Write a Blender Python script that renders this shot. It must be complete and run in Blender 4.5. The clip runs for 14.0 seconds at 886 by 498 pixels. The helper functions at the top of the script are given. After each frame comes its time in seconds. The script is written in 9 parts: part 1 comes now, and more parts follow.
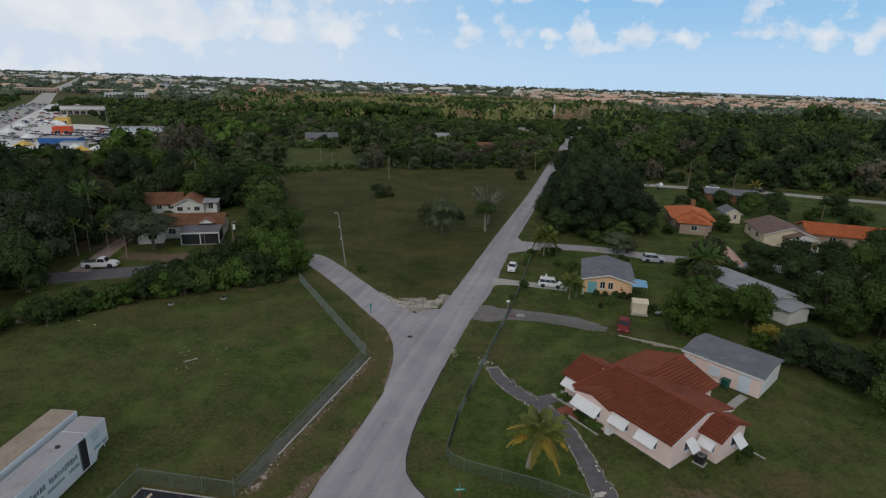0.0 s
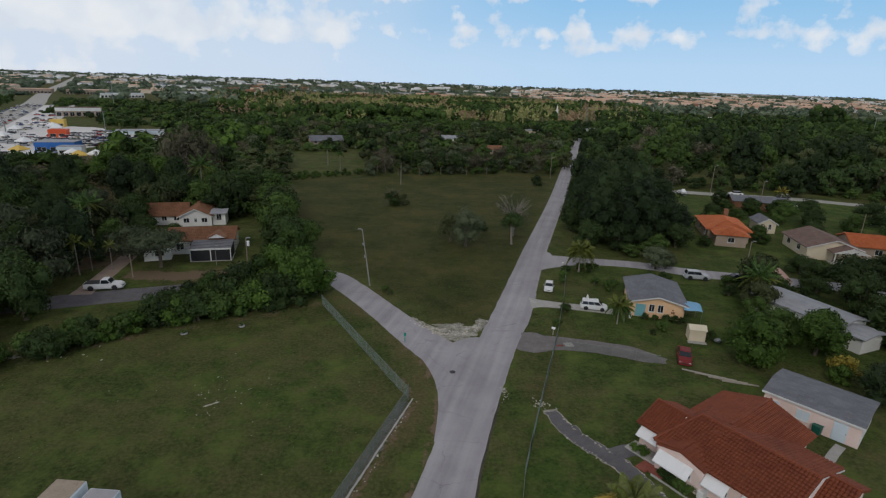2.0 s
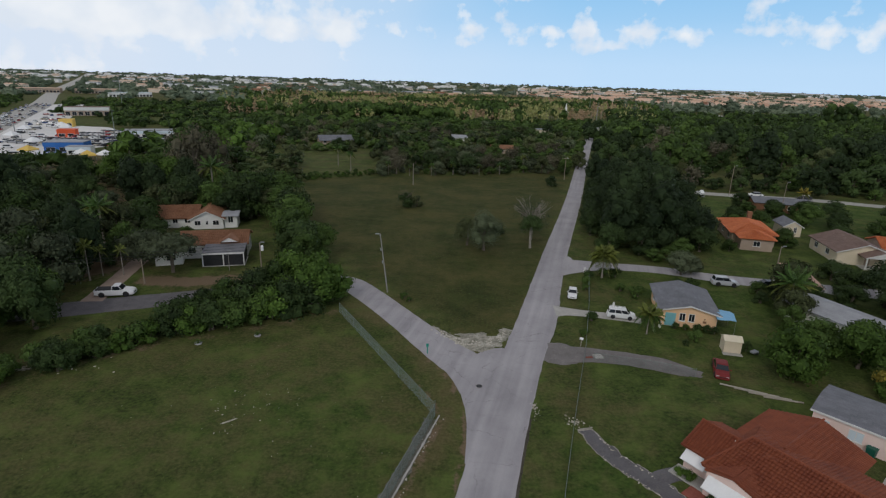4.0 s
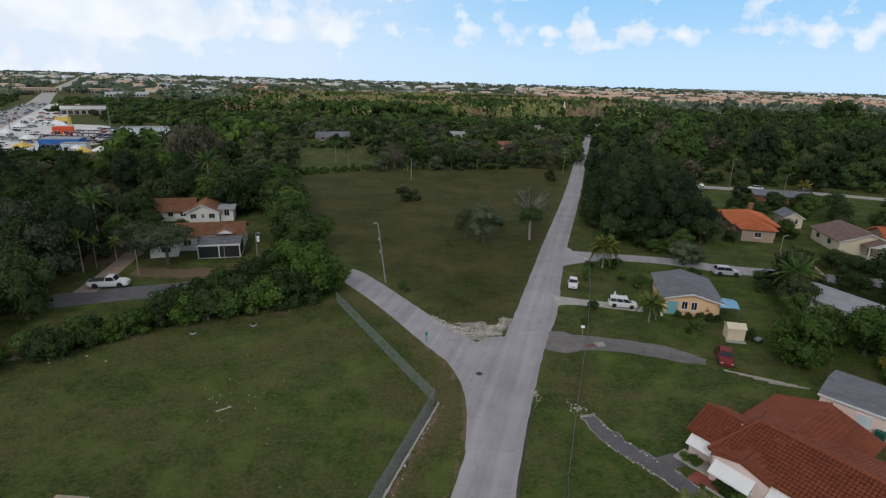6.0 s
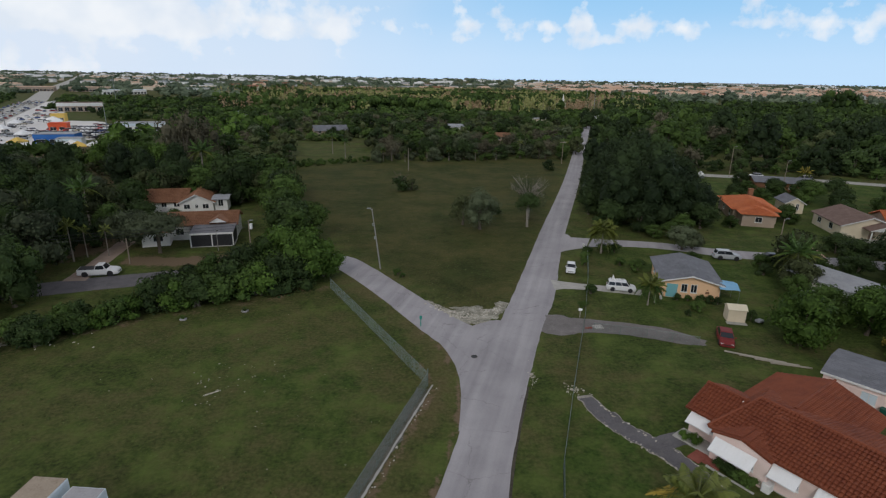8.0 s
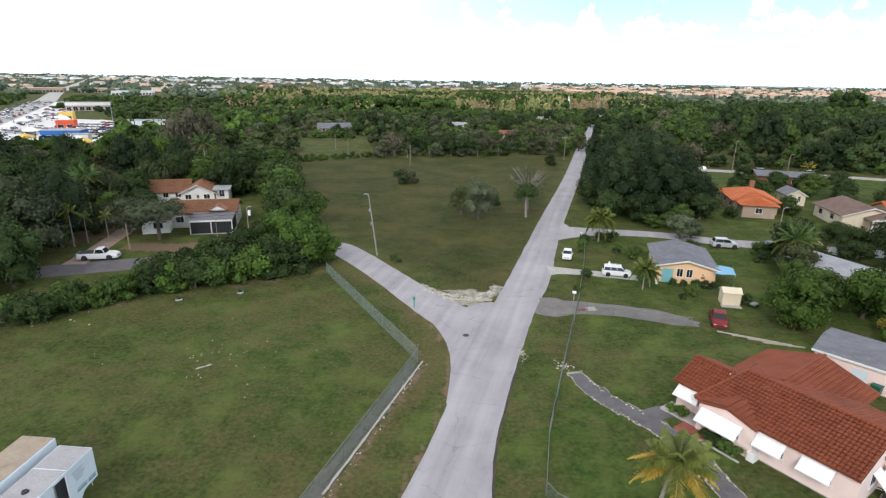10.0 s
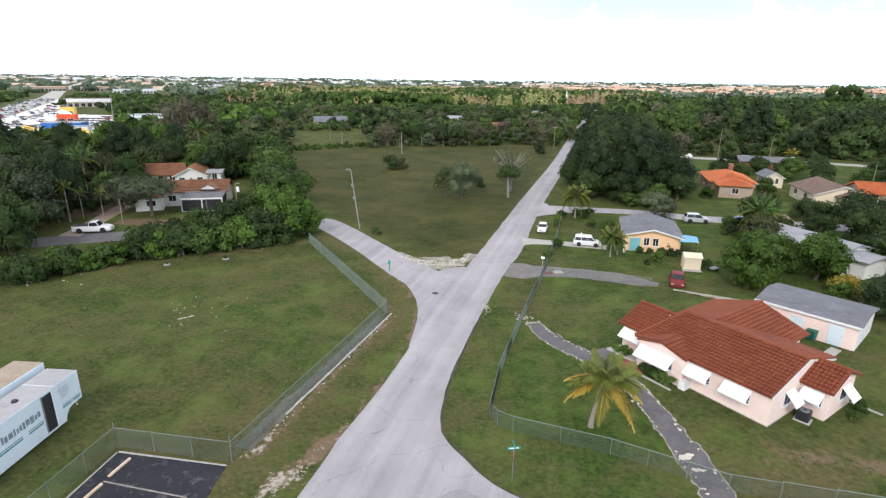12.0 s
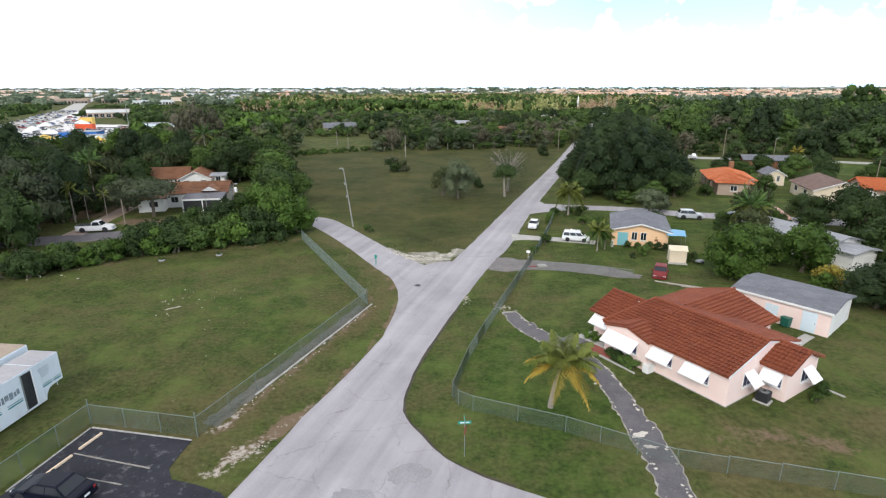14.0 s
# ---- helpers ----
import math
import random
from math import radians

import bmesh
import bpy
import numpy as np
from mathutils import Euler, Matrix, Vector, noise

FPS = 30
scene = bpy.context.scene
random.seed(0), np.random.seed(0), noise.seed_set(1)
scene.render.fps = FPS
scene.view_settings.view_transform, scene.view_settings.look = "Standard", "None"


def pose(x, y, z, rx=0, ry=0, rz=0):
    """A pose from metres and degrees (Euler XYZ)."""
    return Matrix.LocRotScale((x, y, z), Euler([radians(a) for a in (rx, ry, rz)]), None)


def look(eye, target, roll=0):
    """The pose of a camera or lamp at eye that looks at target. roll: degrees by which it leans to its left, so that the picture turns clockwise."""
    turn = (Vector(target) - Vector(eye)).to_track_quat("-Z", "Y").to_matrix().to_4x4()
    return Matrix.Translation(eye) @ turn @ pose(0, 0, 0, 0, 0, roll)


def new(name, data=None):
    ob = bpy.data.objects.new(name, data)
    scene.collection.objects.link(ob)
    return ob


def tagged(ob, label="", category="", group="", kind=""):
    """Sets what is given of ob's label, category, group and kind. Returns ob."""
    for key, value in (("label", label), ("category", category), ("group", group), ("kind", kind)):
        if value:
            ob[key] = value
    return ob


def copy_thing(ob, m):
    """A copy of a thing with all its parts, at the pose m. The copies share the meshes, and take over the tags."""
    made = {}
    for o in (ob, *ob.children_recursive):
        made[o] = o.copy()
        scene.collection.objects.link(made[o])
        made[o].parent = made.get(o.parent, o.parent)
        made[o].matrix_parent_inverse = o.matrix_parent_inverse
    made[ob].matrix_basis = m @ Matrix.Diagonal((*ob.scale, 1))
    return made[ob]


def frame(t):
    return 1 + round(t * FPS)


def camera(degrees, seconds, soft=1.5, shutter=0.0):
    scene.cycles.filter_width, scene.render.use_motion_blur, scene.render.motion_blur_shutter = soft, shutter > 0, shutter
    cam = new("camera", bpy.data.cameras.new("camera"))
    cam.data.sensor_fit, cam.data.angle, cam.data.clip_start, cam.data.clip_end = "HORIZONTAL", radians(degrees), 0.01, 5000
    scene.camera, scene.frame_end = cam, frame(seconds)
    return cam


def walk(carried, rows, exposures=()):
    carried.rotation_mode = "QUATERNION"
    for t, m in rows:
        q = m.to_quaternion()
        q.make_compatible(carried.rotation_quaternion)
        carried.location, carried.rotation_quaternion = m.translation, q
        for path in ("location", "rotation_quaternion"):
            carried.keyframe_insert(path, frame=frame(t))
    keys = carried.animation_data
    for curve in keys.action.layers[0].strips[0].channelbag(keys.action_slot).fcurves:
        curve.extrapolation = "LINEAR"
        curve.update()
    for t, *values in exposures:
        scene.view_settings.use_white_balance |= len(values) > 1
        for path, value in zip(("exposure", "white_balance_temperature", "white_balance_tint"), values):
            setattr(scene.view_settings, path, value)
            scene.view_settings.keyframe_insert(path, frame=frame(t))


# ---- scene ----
cam = camera(79.3, 14.0, soft=1.25)
PATH = [
    (0, (-0.087, 0.066, 33.574), (-0.081, 1.974, 32.976), 1.9),
    (0.5, (-1.703, 2.055, 33.471), (-1.695, 3.966, 32.878), 2.0),
    (1, (-3.426, 3.88, 33.778), (-3.416, 5.788, 33.179), 1.9),
    (1.5, (-5.027, 6.015, 34.078), (-5.015, 7.923, 33.477), 1.9),
    (2, (-6.299, 7.897, 34.298), (-6.279, 9.805, 33.699), 1.9),
    (2.5, (-7.335, 9.437, 34.328), (-7.325, 11.346, 33.731), 1.8),
    (3, (-8.141, 10.278, 34.631), (-8.143, 12.185, 34.028), 1.8),
    (5.5, (-8.912, 11.572, 33.08), (-8.908, 13.478, 32.475), 1.7),
    (6, (-8.734, 11.732, 32.378), (-8.729, 13.639, 31.774), 1.6),
    (6.5, (-8.597, 11.919, 31.764), (-8.593, 13.825, 31.157), 1.4),
    (7, (-8.404, 12.083, 31.258), (-8.399, 13.987, 30.646), 1.3),
    (7.5, (-8.127, 12.493, 30.761), (-8.121, 14.395, 30.144), 1.1),
    (10, (-6.17, 11.43, 27.785), (-6.191, 13.335, 27.178), 1.0),
    (10.5, (-5.379, 10.414, 27.054), (-5.411, 12.32, 26.446), 0.9),
    (11, (-4.476, 9.26, 26.195), (-4.513, 11.165, 25.587), 0.9),
    (11.5, (-3.472, 7.894, 25.365), (-3.507, 9.799, 24.756), 0.8),
    (12, (-2.2, 6.676, 24.702), (-2.23, 8.581, 24.094), 0.8),
    (12.5, (-0.993, 5.79, 24.145), (-1.017, 7.699, 23.549), 0.5),
    (13, (0.171, 5.281, 23.793), (0.154, 7.193, 23.204), 0.2),
    (13.5, (1.113, 5.055, 23.668), (1.107, 6.966, 23.08), 0.2),
    (14, (2.032, 5.182, 23.413), (1.941, 7.093, 22.83), -0.1),
]

# exposure: the clip's camera opens up shortly before the descent ends
EXPOSURES = [(0.0, -0.50), (3.2, -0.44), (5.5, -0.27), (7.0, -0.24), (7.5, -0.33), (7.8, -0.34), (9.2, -0.08), (9.7, 0.32), (10.0, 0.80), (10.3, 0.97), (10.8, 1.03), (12.0, 1.03), (13.0, 0.96), (14.0, 0.92)]
walk(cam, [(t, look(eye, target, roll)) for t, eye, target, roll in PATH], EXPOSURES)

# ---- world and sun ----
SUN_EL, SUN_AZ = 38.0, 196.0          # degrees; azimuth clockwise from +y
world = bpy.data.worlds.new("sky")
scene.world = world
world.use_nodes = True
wn, wl = world.node_tree.nodes, world.node_tree.links
wn.clear()
w_out = wn.new("ShaderNodeOutputWorld")
w_bg = wn.new("ShaderNodeBackground")
w_bg.inputs["Strength"].default_value = 0.1
w_sky = wn.new("ShaderNodeTexSky")
w_sky.sky_type = "NISHITA"
w_sky.sun_disc = False
w_sky.sun_elevation, w_sky.sun_rotation = radians(SUN_EL), radians(SUN_AZ)
w_sky.air_density, w_sky.dust_density, w_sky.ozone_density = 1.0, 1.2, 1.5
w_tc = wn.new("ShaderNodeTexCoord")
w_sep = wn.new("ShaderNodeSeparateXYZ")
wl.new(w_tc.outputs["Generated"], w_sep.inputs[0])
w_map = wn.new("ShaderNodeMapping")
w_map.inputs["Scale"].default_value = (1.0, 1.0, 1.1)
w_map.inputs["Location"].default_value = (3.1, 1.7, 0.35)
wl.new(w_tc.outputs["Generated"], w_map.inputs["Vector"])


def w_math(op, a, b, clamp=False):
    n = wn.new("ShaderNodeMath")
    n.operation, n.use_clamp = op, clamp
    for i, v in enumerate((a, b)):
        if v is None:
            continue
        if isinstance(v, (int, float)):
            n.inputs[i].default_value = v
        else:
            wl.new(v, n.inputs[i])
    return n.outputs[0]


def w_noise(scale, detail, rough, vec):
    n = wn.new("ShaderNodeTexNoise")
    n.inputs["Scale"].default_value, n.inputs["Detail"].default_value, n.inputs["Roughness"].default_value = scale, detail, rough
    wl.new(vec, n.inputs["Vector"])
    return n.outputs["Fac"]


def w_ramp(fac, stops):
    n = wn.new("ShaderNodeValToRGB")
    el = n.color_ramp.elements
    el[0].position, el[0].color = stops[0][0], (*[stops[0][1]] * 3, 1)
    el[1].position, el[1].color = stops[-1][0], (*[stops[-1][1]] * 3, 1)
    for p, v in stops[1:-1]:
        e = el.new(p)
        e.color = (*[v] * 3, 1)
    wl.new(fac, n.inputs["Fac"])
    return n.outputs["Color"]


# a row of small cumulus over a hazy horizon, thicker cloud on the left, closing to a white deck overhead
def w_colour(fac, a, b):
    n = wn.new("ShaderNodeMix")
    n.data_type = "RGBA"
    for sock, v in ((n.inputs["Factor"], fac), (n.inputs[6], a), (n.inputs[7], b)):
        if isinstance(v, tuple):
            sock.default_value = (*v, 1)
        else:
            wl.new(v, sock)
    return n.outputs[2]


height = w_sep.outputs["Z"]
puffs = w_noise(19.0, 7.0, 0.52, w_map.outputs[0])
broad = w_noise(5.0, 1.0, 0.4, w_map.outputs[0])
gate = w_ramp(height, [(0.0, 0.0), (0.045, 0.03), (0.06, 0.21), (0.085, 0.26), (0.118, 0.165), (0.13, 0.19), (0.144, 0.34), (0.22, 0.42), (0.45, 0.62), (1.0, 0.7)])
side = w_math("MULTIPLY", w_ramp(w_math("MULTIPLY", w_sep.outputs["X"], -1.0), [(0.0, 0.0), (0.25, 0.35), (0.6, 1.0)]), 0.20)
cover_sum = w_math("ADD", w_math("ADD", w_math("ADD", w_math("MULTIPLY", puffs, 0.8), w_math("MULTIPLY", broad, 0.4)), gate), side)
cover = w_ramp(cover_sum, [(0.835, 0.0), (0.88, 0.45), (0.96, 0.9)])
haze = w_ramp(height, [(0.0, 1.0), (0.03, 0.95), (0.06, 0.78), (0.10, 0.46), (0.15, 0.24), (0.5, 0.0)])
# thin white veil that pales the left of the sky
veil = w_math("MULTIPLY", w_math("ADD", w_math("MULTIPLY", w_sep.outputs["X"], -1.8), w_math("MULTIPLY", broad, 0.7)), 0.72, True)
clear = w_colour(w_ramp(height, [(0.0, 0.9), (0.3, 0.75), (0.7, 0.0)]), w_sky.outputs[0], (2.5, 6.9, 11.8))
blue = w_colour(haze, clear, (6.7, 9.4, 12.4))
blue = w_colour(veil, blue, (8.8, 10.0, 11.7))
shade = w_noise(16.0, 3.0, 0.5, w_map.outputs[0])
cloud = w_colour(w_ramp(shade, [(0.35, 0.0), (0.65, 1.0)]), (9.3, 10.2, 11.4), (11.2, 11.6, 12.1))
# the deck is seen from below overhead, and is greyer there
cloud = w_colour(w_ramp(height, [(0.2, 0.0), (0.55, 1.0)]), cloud, (4.25, 4.3, 4.75))
w_all = w_colour(cover, blue, cloud)
wl.new(w_all, w_bg.inputs["Color"])
wl.new(w_bg.outputs[0], w_out.inputs["Surface"])

sun = new("sun", bpy.data.lights.new("sun", "SUN"))
sun.data.energy, sun.data.angle, sun.data.color = 0.95, radians(14), (1.0, 0.96, 0.92)
s_dir = Vector((math.sin(radians(SUN_AZ)) * math.cos(radians(SUN_EL)), math.cos(radians(SUN_AZ)) * math.cos(radians(SUN_EL)), math.sin(radians(SUN_EL))))
sun.matrix_world = look(s_dir * 300, (0, 0, 0))


# ---- materials ----
def node_mat(name):
    m = bpy.data.materials.new(name)
    m.use_nodes = True
    return m, m.node_tree.nodes, m.node_tree.links, m.node_tree.nodes["Principled BSDF"]


def surface(name, dark, light, rough=0.8, scale=1.0, fine=18.0, bump=0.3, bump_dist=0.02, metal=0.0, stain=None, stain_amount=0.0,
            per_object=0.0, per_island=0.0, space="Object", spec=0.35, stretch=(1, 1, 1), clear=0.0, tone=0.0):
    """A surface whose colour wanders between dark and light at two scales, with stains, relief, and a shift by object or by island."""
    m, nodes, links, bsdf = node_mat(name)
    if space == "World":
        vec = nodes.new("ShaderNodeNewGeometry").outputs["Position"]
    else:
        vec = nodes.new("ShaderNodeTexCoord").outputs["Object"]
    mapping = nodes.new("ShaderNodeMapping")
    mapping.inputs["Scale"].default_value = stretch
    links.new(vec, mapping.inputs["Vector"])
    vec = mapping.outputs[0]

    def noise_tex(s, detail, rough_):
        n = nodes.new("ShaderNodeTexNoise")
        n.inputs["Scale"].default_value, n.inputs["Detail"].default_value, n.inputs["Roughness"].default_value = s, detail, rough_
        links.new(vec, n.inputs["Vector"])
        return n.outputs["Fac"]

    def math_(op, a, b, clamp=False):
        n = nodes.new("ShaderNodeMath")
        n.operation, n.use_clamp = op, clamp
        for i, v in enumerate((a, b)):
            if isinstance(v, (int, float)):
                n.inputs[i].default_value = v
            else:
                links.new(v, n.inputs[i])
        return n.outputs[0]

    def mix(fac, a, b):
        n = nodes.new("ShaderNodeMix")
        n.data_type = "RGBA"
        for sock, v in ((n.inputs["Factor"], fac), (n.inputs[6], a), (n.inputs[7], b)):
            if isinstance(v, (int, float)):
                sock.default_value = v
            elif isinstance(v, tuple):
                sock.default_value = (*v, 1)
            else:
                links.new(v, sock)
        return n.outputs[2]

    big, small = noise_tex(scale, 4, 0.6), noise_tex(fine, 3, 0.6)
    fac = math_("ADD", math_("MULTIPLY", math_("SUBTRACT", big, 0.5), 1.6), math_("MULTIPLY", math_("SUBTRACT", small, 0.5), 1.3))
    fac = math_("ADD", fac, 0.5)
    if per_object:
        info = nodes.new("ShaderNodeObjectInfo")
        fac = math_("ADD", fac, math_("MULTIPLY", math_("SUBTRACT", info.outputs["Random"], 0.5), per_object))
    if per_island:
        geo = nodes.new("ShaderNodeNewGeometry")
        fac = math_("ADD", fac, math_("MULTIPLY", math_("SUBTRACT", geo.outputs["Random Per Island"], 0.5), per_island))
    if tone:
        each = nodes.new("ShaderNodeAttribute")
        each.attribute_name = "tone"
        fac = math_("ADD", fac, math_("MULTIPLY", each.outputs["Fac"], tone))
    fac = math_("ADD", fac, 0.0, True)
    col = mix(fac, dark, light)
    if stain:
        s = noise_tex(scale * 2.7, 6, 0.7)
        s = math_("MULTIPLY", math_("SUBTRACT", s, 0.55), 5.0, True)
        col = mix(math_("MULTIPLY", s, stain_amount), col, stain)
    links.new(col, bsdf.inputs["Base Color"])
    bsdf.inputs["Roughness"].default_value = rough
    bsdf.inputs["Metallic"].default_value = metal
    bsdf.inputs["Specular IOR Level"].default_value = spec
    bsdf.inputs["Coat Weight"].default_value = clear
    if bump:
        b = nodes.new("ShaderNodeBump")
        b.inputs["Strength"].default_value, b.inputs["Distance"].default_value = bump, bump_dist
        links.new(small, b.inputs["Height"])
        links.new(b.outputs[0], bsdf.inputs["Normal"])
    return m




def lane_asphalt():
    """Sun-bleached asphalt: broad pale and dark areas, streaks left by wheels along the lane, hairline cracks and grit."""
    m, nodes, links, bsdf = node_mat("weathered_asphalt")
    pos = nodes.new("ShaderNodeNewGeometry").outputs["Position"]

    def noise_tex(s, detail, rough, vec):
        n = nodes.new("ShaderNodeTexNoise")
        n.inputs["Scale"].default_value, n.inputs["Detail"].default_value, n.inputs["Roughness"].default_value = s, detail, rough
        links.new(vec, n.inputs["Vector"])
        return n

    def math_(op, a, b, clamp=False):
        n = nodes.new("ShaderNodeMath")
        n.operation, n.use_clamp = op, clamp
        for i, v in enumerate((a, b)):
            if isinstance(v, (int, float)):
                n.inputs[i].default_value = v
            else:
                links.new(v, n.inputs[i])
        return n.outputs[0]

    def mix(fac, a, b):
        n = nodes.new("ShaderNodeMix")
        n.data_type = "RGBA"
        for sock, v in ((n.inputs["Factor"], fac), (n.inputs[6], a), (n.inputs[7], b)):
            if isinstance(v, tuple):
                sock.default_value = (*v, 1)
            else:
                links.new(v, sock)
        return n.outputs[2]

    mp = nodes.new("ShaderNodeMapping")
    mp.vector_type = "TEXTURE"
    mp.inputs["Rotation"].default_value = (0, 0, radians(-15.5))
    mp.inputs["Scale"].default_value = (1.0, 26.0, 1.0)
    links.new(pos, mp.inputs["Vector"])
    broad = noise_tex(0.13, 5, 0.62, pos).outputs["Fac"]
    streak = noise_tex(0.75, 3, 0.55, mp.outputs[0]).outputs["Fac"]
    grit = noise_tex(13.0, 3, 0.6, pos).outputs["Fac"]
    fac = math_("ADD", math_("MULTIPLY", math_("SUBTRACT", broad, 0.5), 1.5), math_("MULTIPLY", math_("SUBTRACT", streak, 0.5), 1.5))
    fac = math_("ADD", fac, math_("MULTIPLY", math_("SUBTRACT", grit, 0.5), 0.7))
    col = mix(math_("ADD", fac, 0.52, True), (0.285, 0.270, 0.280), (0.455, 0.432, 0.440))
    blot = noise_tex(0.42, 6, 0.7, pos).outputs["Fac"]
    col = mix(math_("MULTIPLY", math_("MULTIPLY", math_("SUBTRACT", blot, 0.60), 6.0, True), 0.45), col, (0.215, 0.205, 0.205))
    wob = noise_tex(0.8, 3, 0.6, pos).outputs["Color"]
    add = nodes.new("ShaderNodeVectorMath")
    add.operation = "MULTIPLY_ADD"
    links.new(wob, add.inputs[0])
    add.inputs[1].default_value = (1.3, 1.3, 0.0)
    links.new(pos, add.inputs[2])
    vor = nodes.new("ShaderNodeTexVoronoi")
    vor.feature = "DISTANCE_TO_EDGE"
    vor.inputs["Scale"].default_value = 0.22
    links.new(add.outputs[0], vor.inputs["Vector"])
    crack = math_("SUBTRACT", 1.0, math_("MULTIPLY", vor.outputs["Distance"], 90.0), True)
    col = mix(math_("MULTIPLY", crack, math_("MULTIPLY", math_("SUBTRACT", blot, 0.40), 3.0, True)), col, (0.17, 0.16, 0.155))
    links.new(col, bsdf.inputs["Base Color"])
    bsdf.inputs["Roughness"].default_value = 0.9
    bsdf.inputs["Specular IOR Level"].default_value = 0.3
    b = nodes.new("ShaderNodeBump")
    b.inputs["Strength"].default_value, b.inputs["Distance"].default_value = 0.25, 0.01
    links.new(grit, b.inputs["Height"])
    links.new(b.outputs[0], bsdf.inputs["Normal"])
    return m


ASPHALT = lane_asphalt()
ASPHALT_WORN = surface("patched_asphalt", (0.135, 0.122, 0.115), (0.25, 0.23, 0.22), 0.92, 0.5, 8.0, 0.35, 0.02, space="World", stain=(0.34, 0.32, 0.29), stain_amount=0.6)
ASPHALT_BLACK = surface("sealed_asphalt", (0.0126, 0.0133, 0.0192), (0.0315, 0.0322, 0.0416), 0.75, 0.5, 7.0, 0.3, 0.01, space="World", stain=(0.26, 0.255, 0.25), stain_amount=0.6)
PATH_TAR = surface("broken_path_tar", (0.09, 0.085, 0.09), (0.17, 0.16, 0.165), 0.9, 0.6, 9.0, 0.5, 0.03, space="World", stain=(0.24, 0.22, 0.19), stain_amount=0.5)
CONCRETE = surface("concrete", (0.34, 0.33, 0.30), (0.52, 0.50, 0.46), 0.9, 0.8, 14.0, 0.3, stain=(0.2, 0.19, 0.16), stain_amount=0.5, per_object=0.3)
LIMESTONE = surface("crushed_limestone", (0.40, 0.36, 0.29), (0.68, 0.64, 0.56), 0.95, 0.9, 6.0, 0.6, 0.05, space="World", stain=(0.10, 0.10, 0.045), stain_amount=0.9, per_island=0.5)
PINK = surface("pink_stucco", (0.8160, 0.6106, 0.5425), (0.9500, 0.7668, 0.6975), 0.85, 0.35, 24.0, 0.25, 0.01, stain=(0.72, 0.50, 0.42), stain_amount=0.25)
PEACH = surface("peach_stucco", (0.80, 0.50, 0.28), (0.91, 0.61, 0.37), 0.85, 0.35, 24.0, 0.25, 0.01, stain=(0.6, 0.36, 0.2), stain_amount=0.25)
WHITE_WALL = surface("white_stucco", (0.7128, 0.7020, 0.6696), (0.8856, 0.8748, 0.8424), 0.85, 0.35, 24.0, 0.2, 0.01, stain=(0.5, 0.48, 0.43), stain_amount=0.3)
CREAM = surface("cream_paint", (0.66, 0.56, 0.40), (0.80, 0.70, 0.54), 0.75, 0.5, 22.0, 0.2, 0.01, stain=(0.5, 0.42, 0.3), stain_amount=0.2)
TAN_WALL = surface("tan_stucco", (0.33, 0.25, 0.19), (0.46, 0.36, 0.28), 0.85, 0.4, 22.0, 0.2, 0.01)
WHITE_METAL = surface("white_enamel", (0.8360, 0.8360, 0.8250), (0.9460, 0.9460, 0.9350), 0.45, 0.8, 20.0, 0.05, 0.005, stain=(0.6, 0.58, 0.53), stain_amount=0.25)
WHITE_TRIM = surface("white_trim", (0.70, 0.69, 0.66), (0.82, 0.81, 0.79), 0.6, 0.8, 20.0, 0.1, 0.005)
TILE_RED = surface("red_barrel_tile", (0.165, 0.038, 0.017), (0.275, 0.078, 0.033), 0.7, 0.45, 16.0, 0.3, 0.01, per_island=0.32, stain=(0.11, 0.04, 0.025), stain_amount=0.45)
TILE_ORANGE = surface("orange_roof_tile", (0.4784, 0.1196, 0.0414), (0.6624, 0.2116, 0.0782), 0.7, 0.4, 14.0, 0.3, 0.01, per_island=0.5, stain=(0.33, 0.12, 0.06), stain_amount=0.35)
# far roof and wall colours, lightened to carry the distant sunshine
TILE_PEACH_LIT = surface("sun_lifted_peach_tile", (0.56, 0.34, 0.22), (0.74, 0.52, 0.38), 0.75, 0.01, 0.2, 0.0, per_object=0.9, space="World")
WHITE_FAR_LIT = surface("sun_lifted_white_walls", (0.78, 0.77, 0.74), (0.90, 0.89, 0.87), 0.8, 0.01, 0.2, 0.0, space="World")
CREAM_FAR_LIT = surface("sun_lifted_cream_walls", (0.70, 0.58, 0.46), (0.84, 0.74, 0.62), 0.8, 0.01, 0.2, 0.0, space="World")
PORCH_GREY = surface("weathered_grey_sheet_roof", (0.12, 0.12, 0.13), (0.20, 0.20, 0.215), 0.8, 0.4, 8.0, 0.2, 0.01, stain=(0.30, 0.30, 0.31), stain_amount=0.4)
TILE_TAN = surface("tan_roof_tile", (0.1950, 0.0858, 0.0429), (0.3120, 0.1560, 0.0858), 0.75, 0.4, 14.0, 0.3, 0.01, per_island=0.5, stain=(0.16, 0.08, 0.05), stain_amount=0.4)
TILE_BROWN = surface("brown_shingle", (0.15, 0.095, 0.075), (0.24, 0.165, 0.135), 0.85, 0.5, 12.0, 0.3, 0.01, per_island=0.4)
SHINGLE_GREY = surface("grey_shingle", (0.135, 0.14, 0.155), (0.225, 0.23, 0.25), 0.85, 0.45, 10.0, 0.35, 0.015, per_island=0.35, stain=(0.31, 0.31, 0.32), stain_amount=0.35)
ROOF_PALE = surface("pale_grey_roofing", (0.2890, 0.2975, 0.3145), (0.4250, 0.4335, 0.4505), 0.8, 0.4, 10.0, 0.2, 0.01, per_island=0.3, stain=(0.2, 0.2, 0.21), stain_amount=0.5)
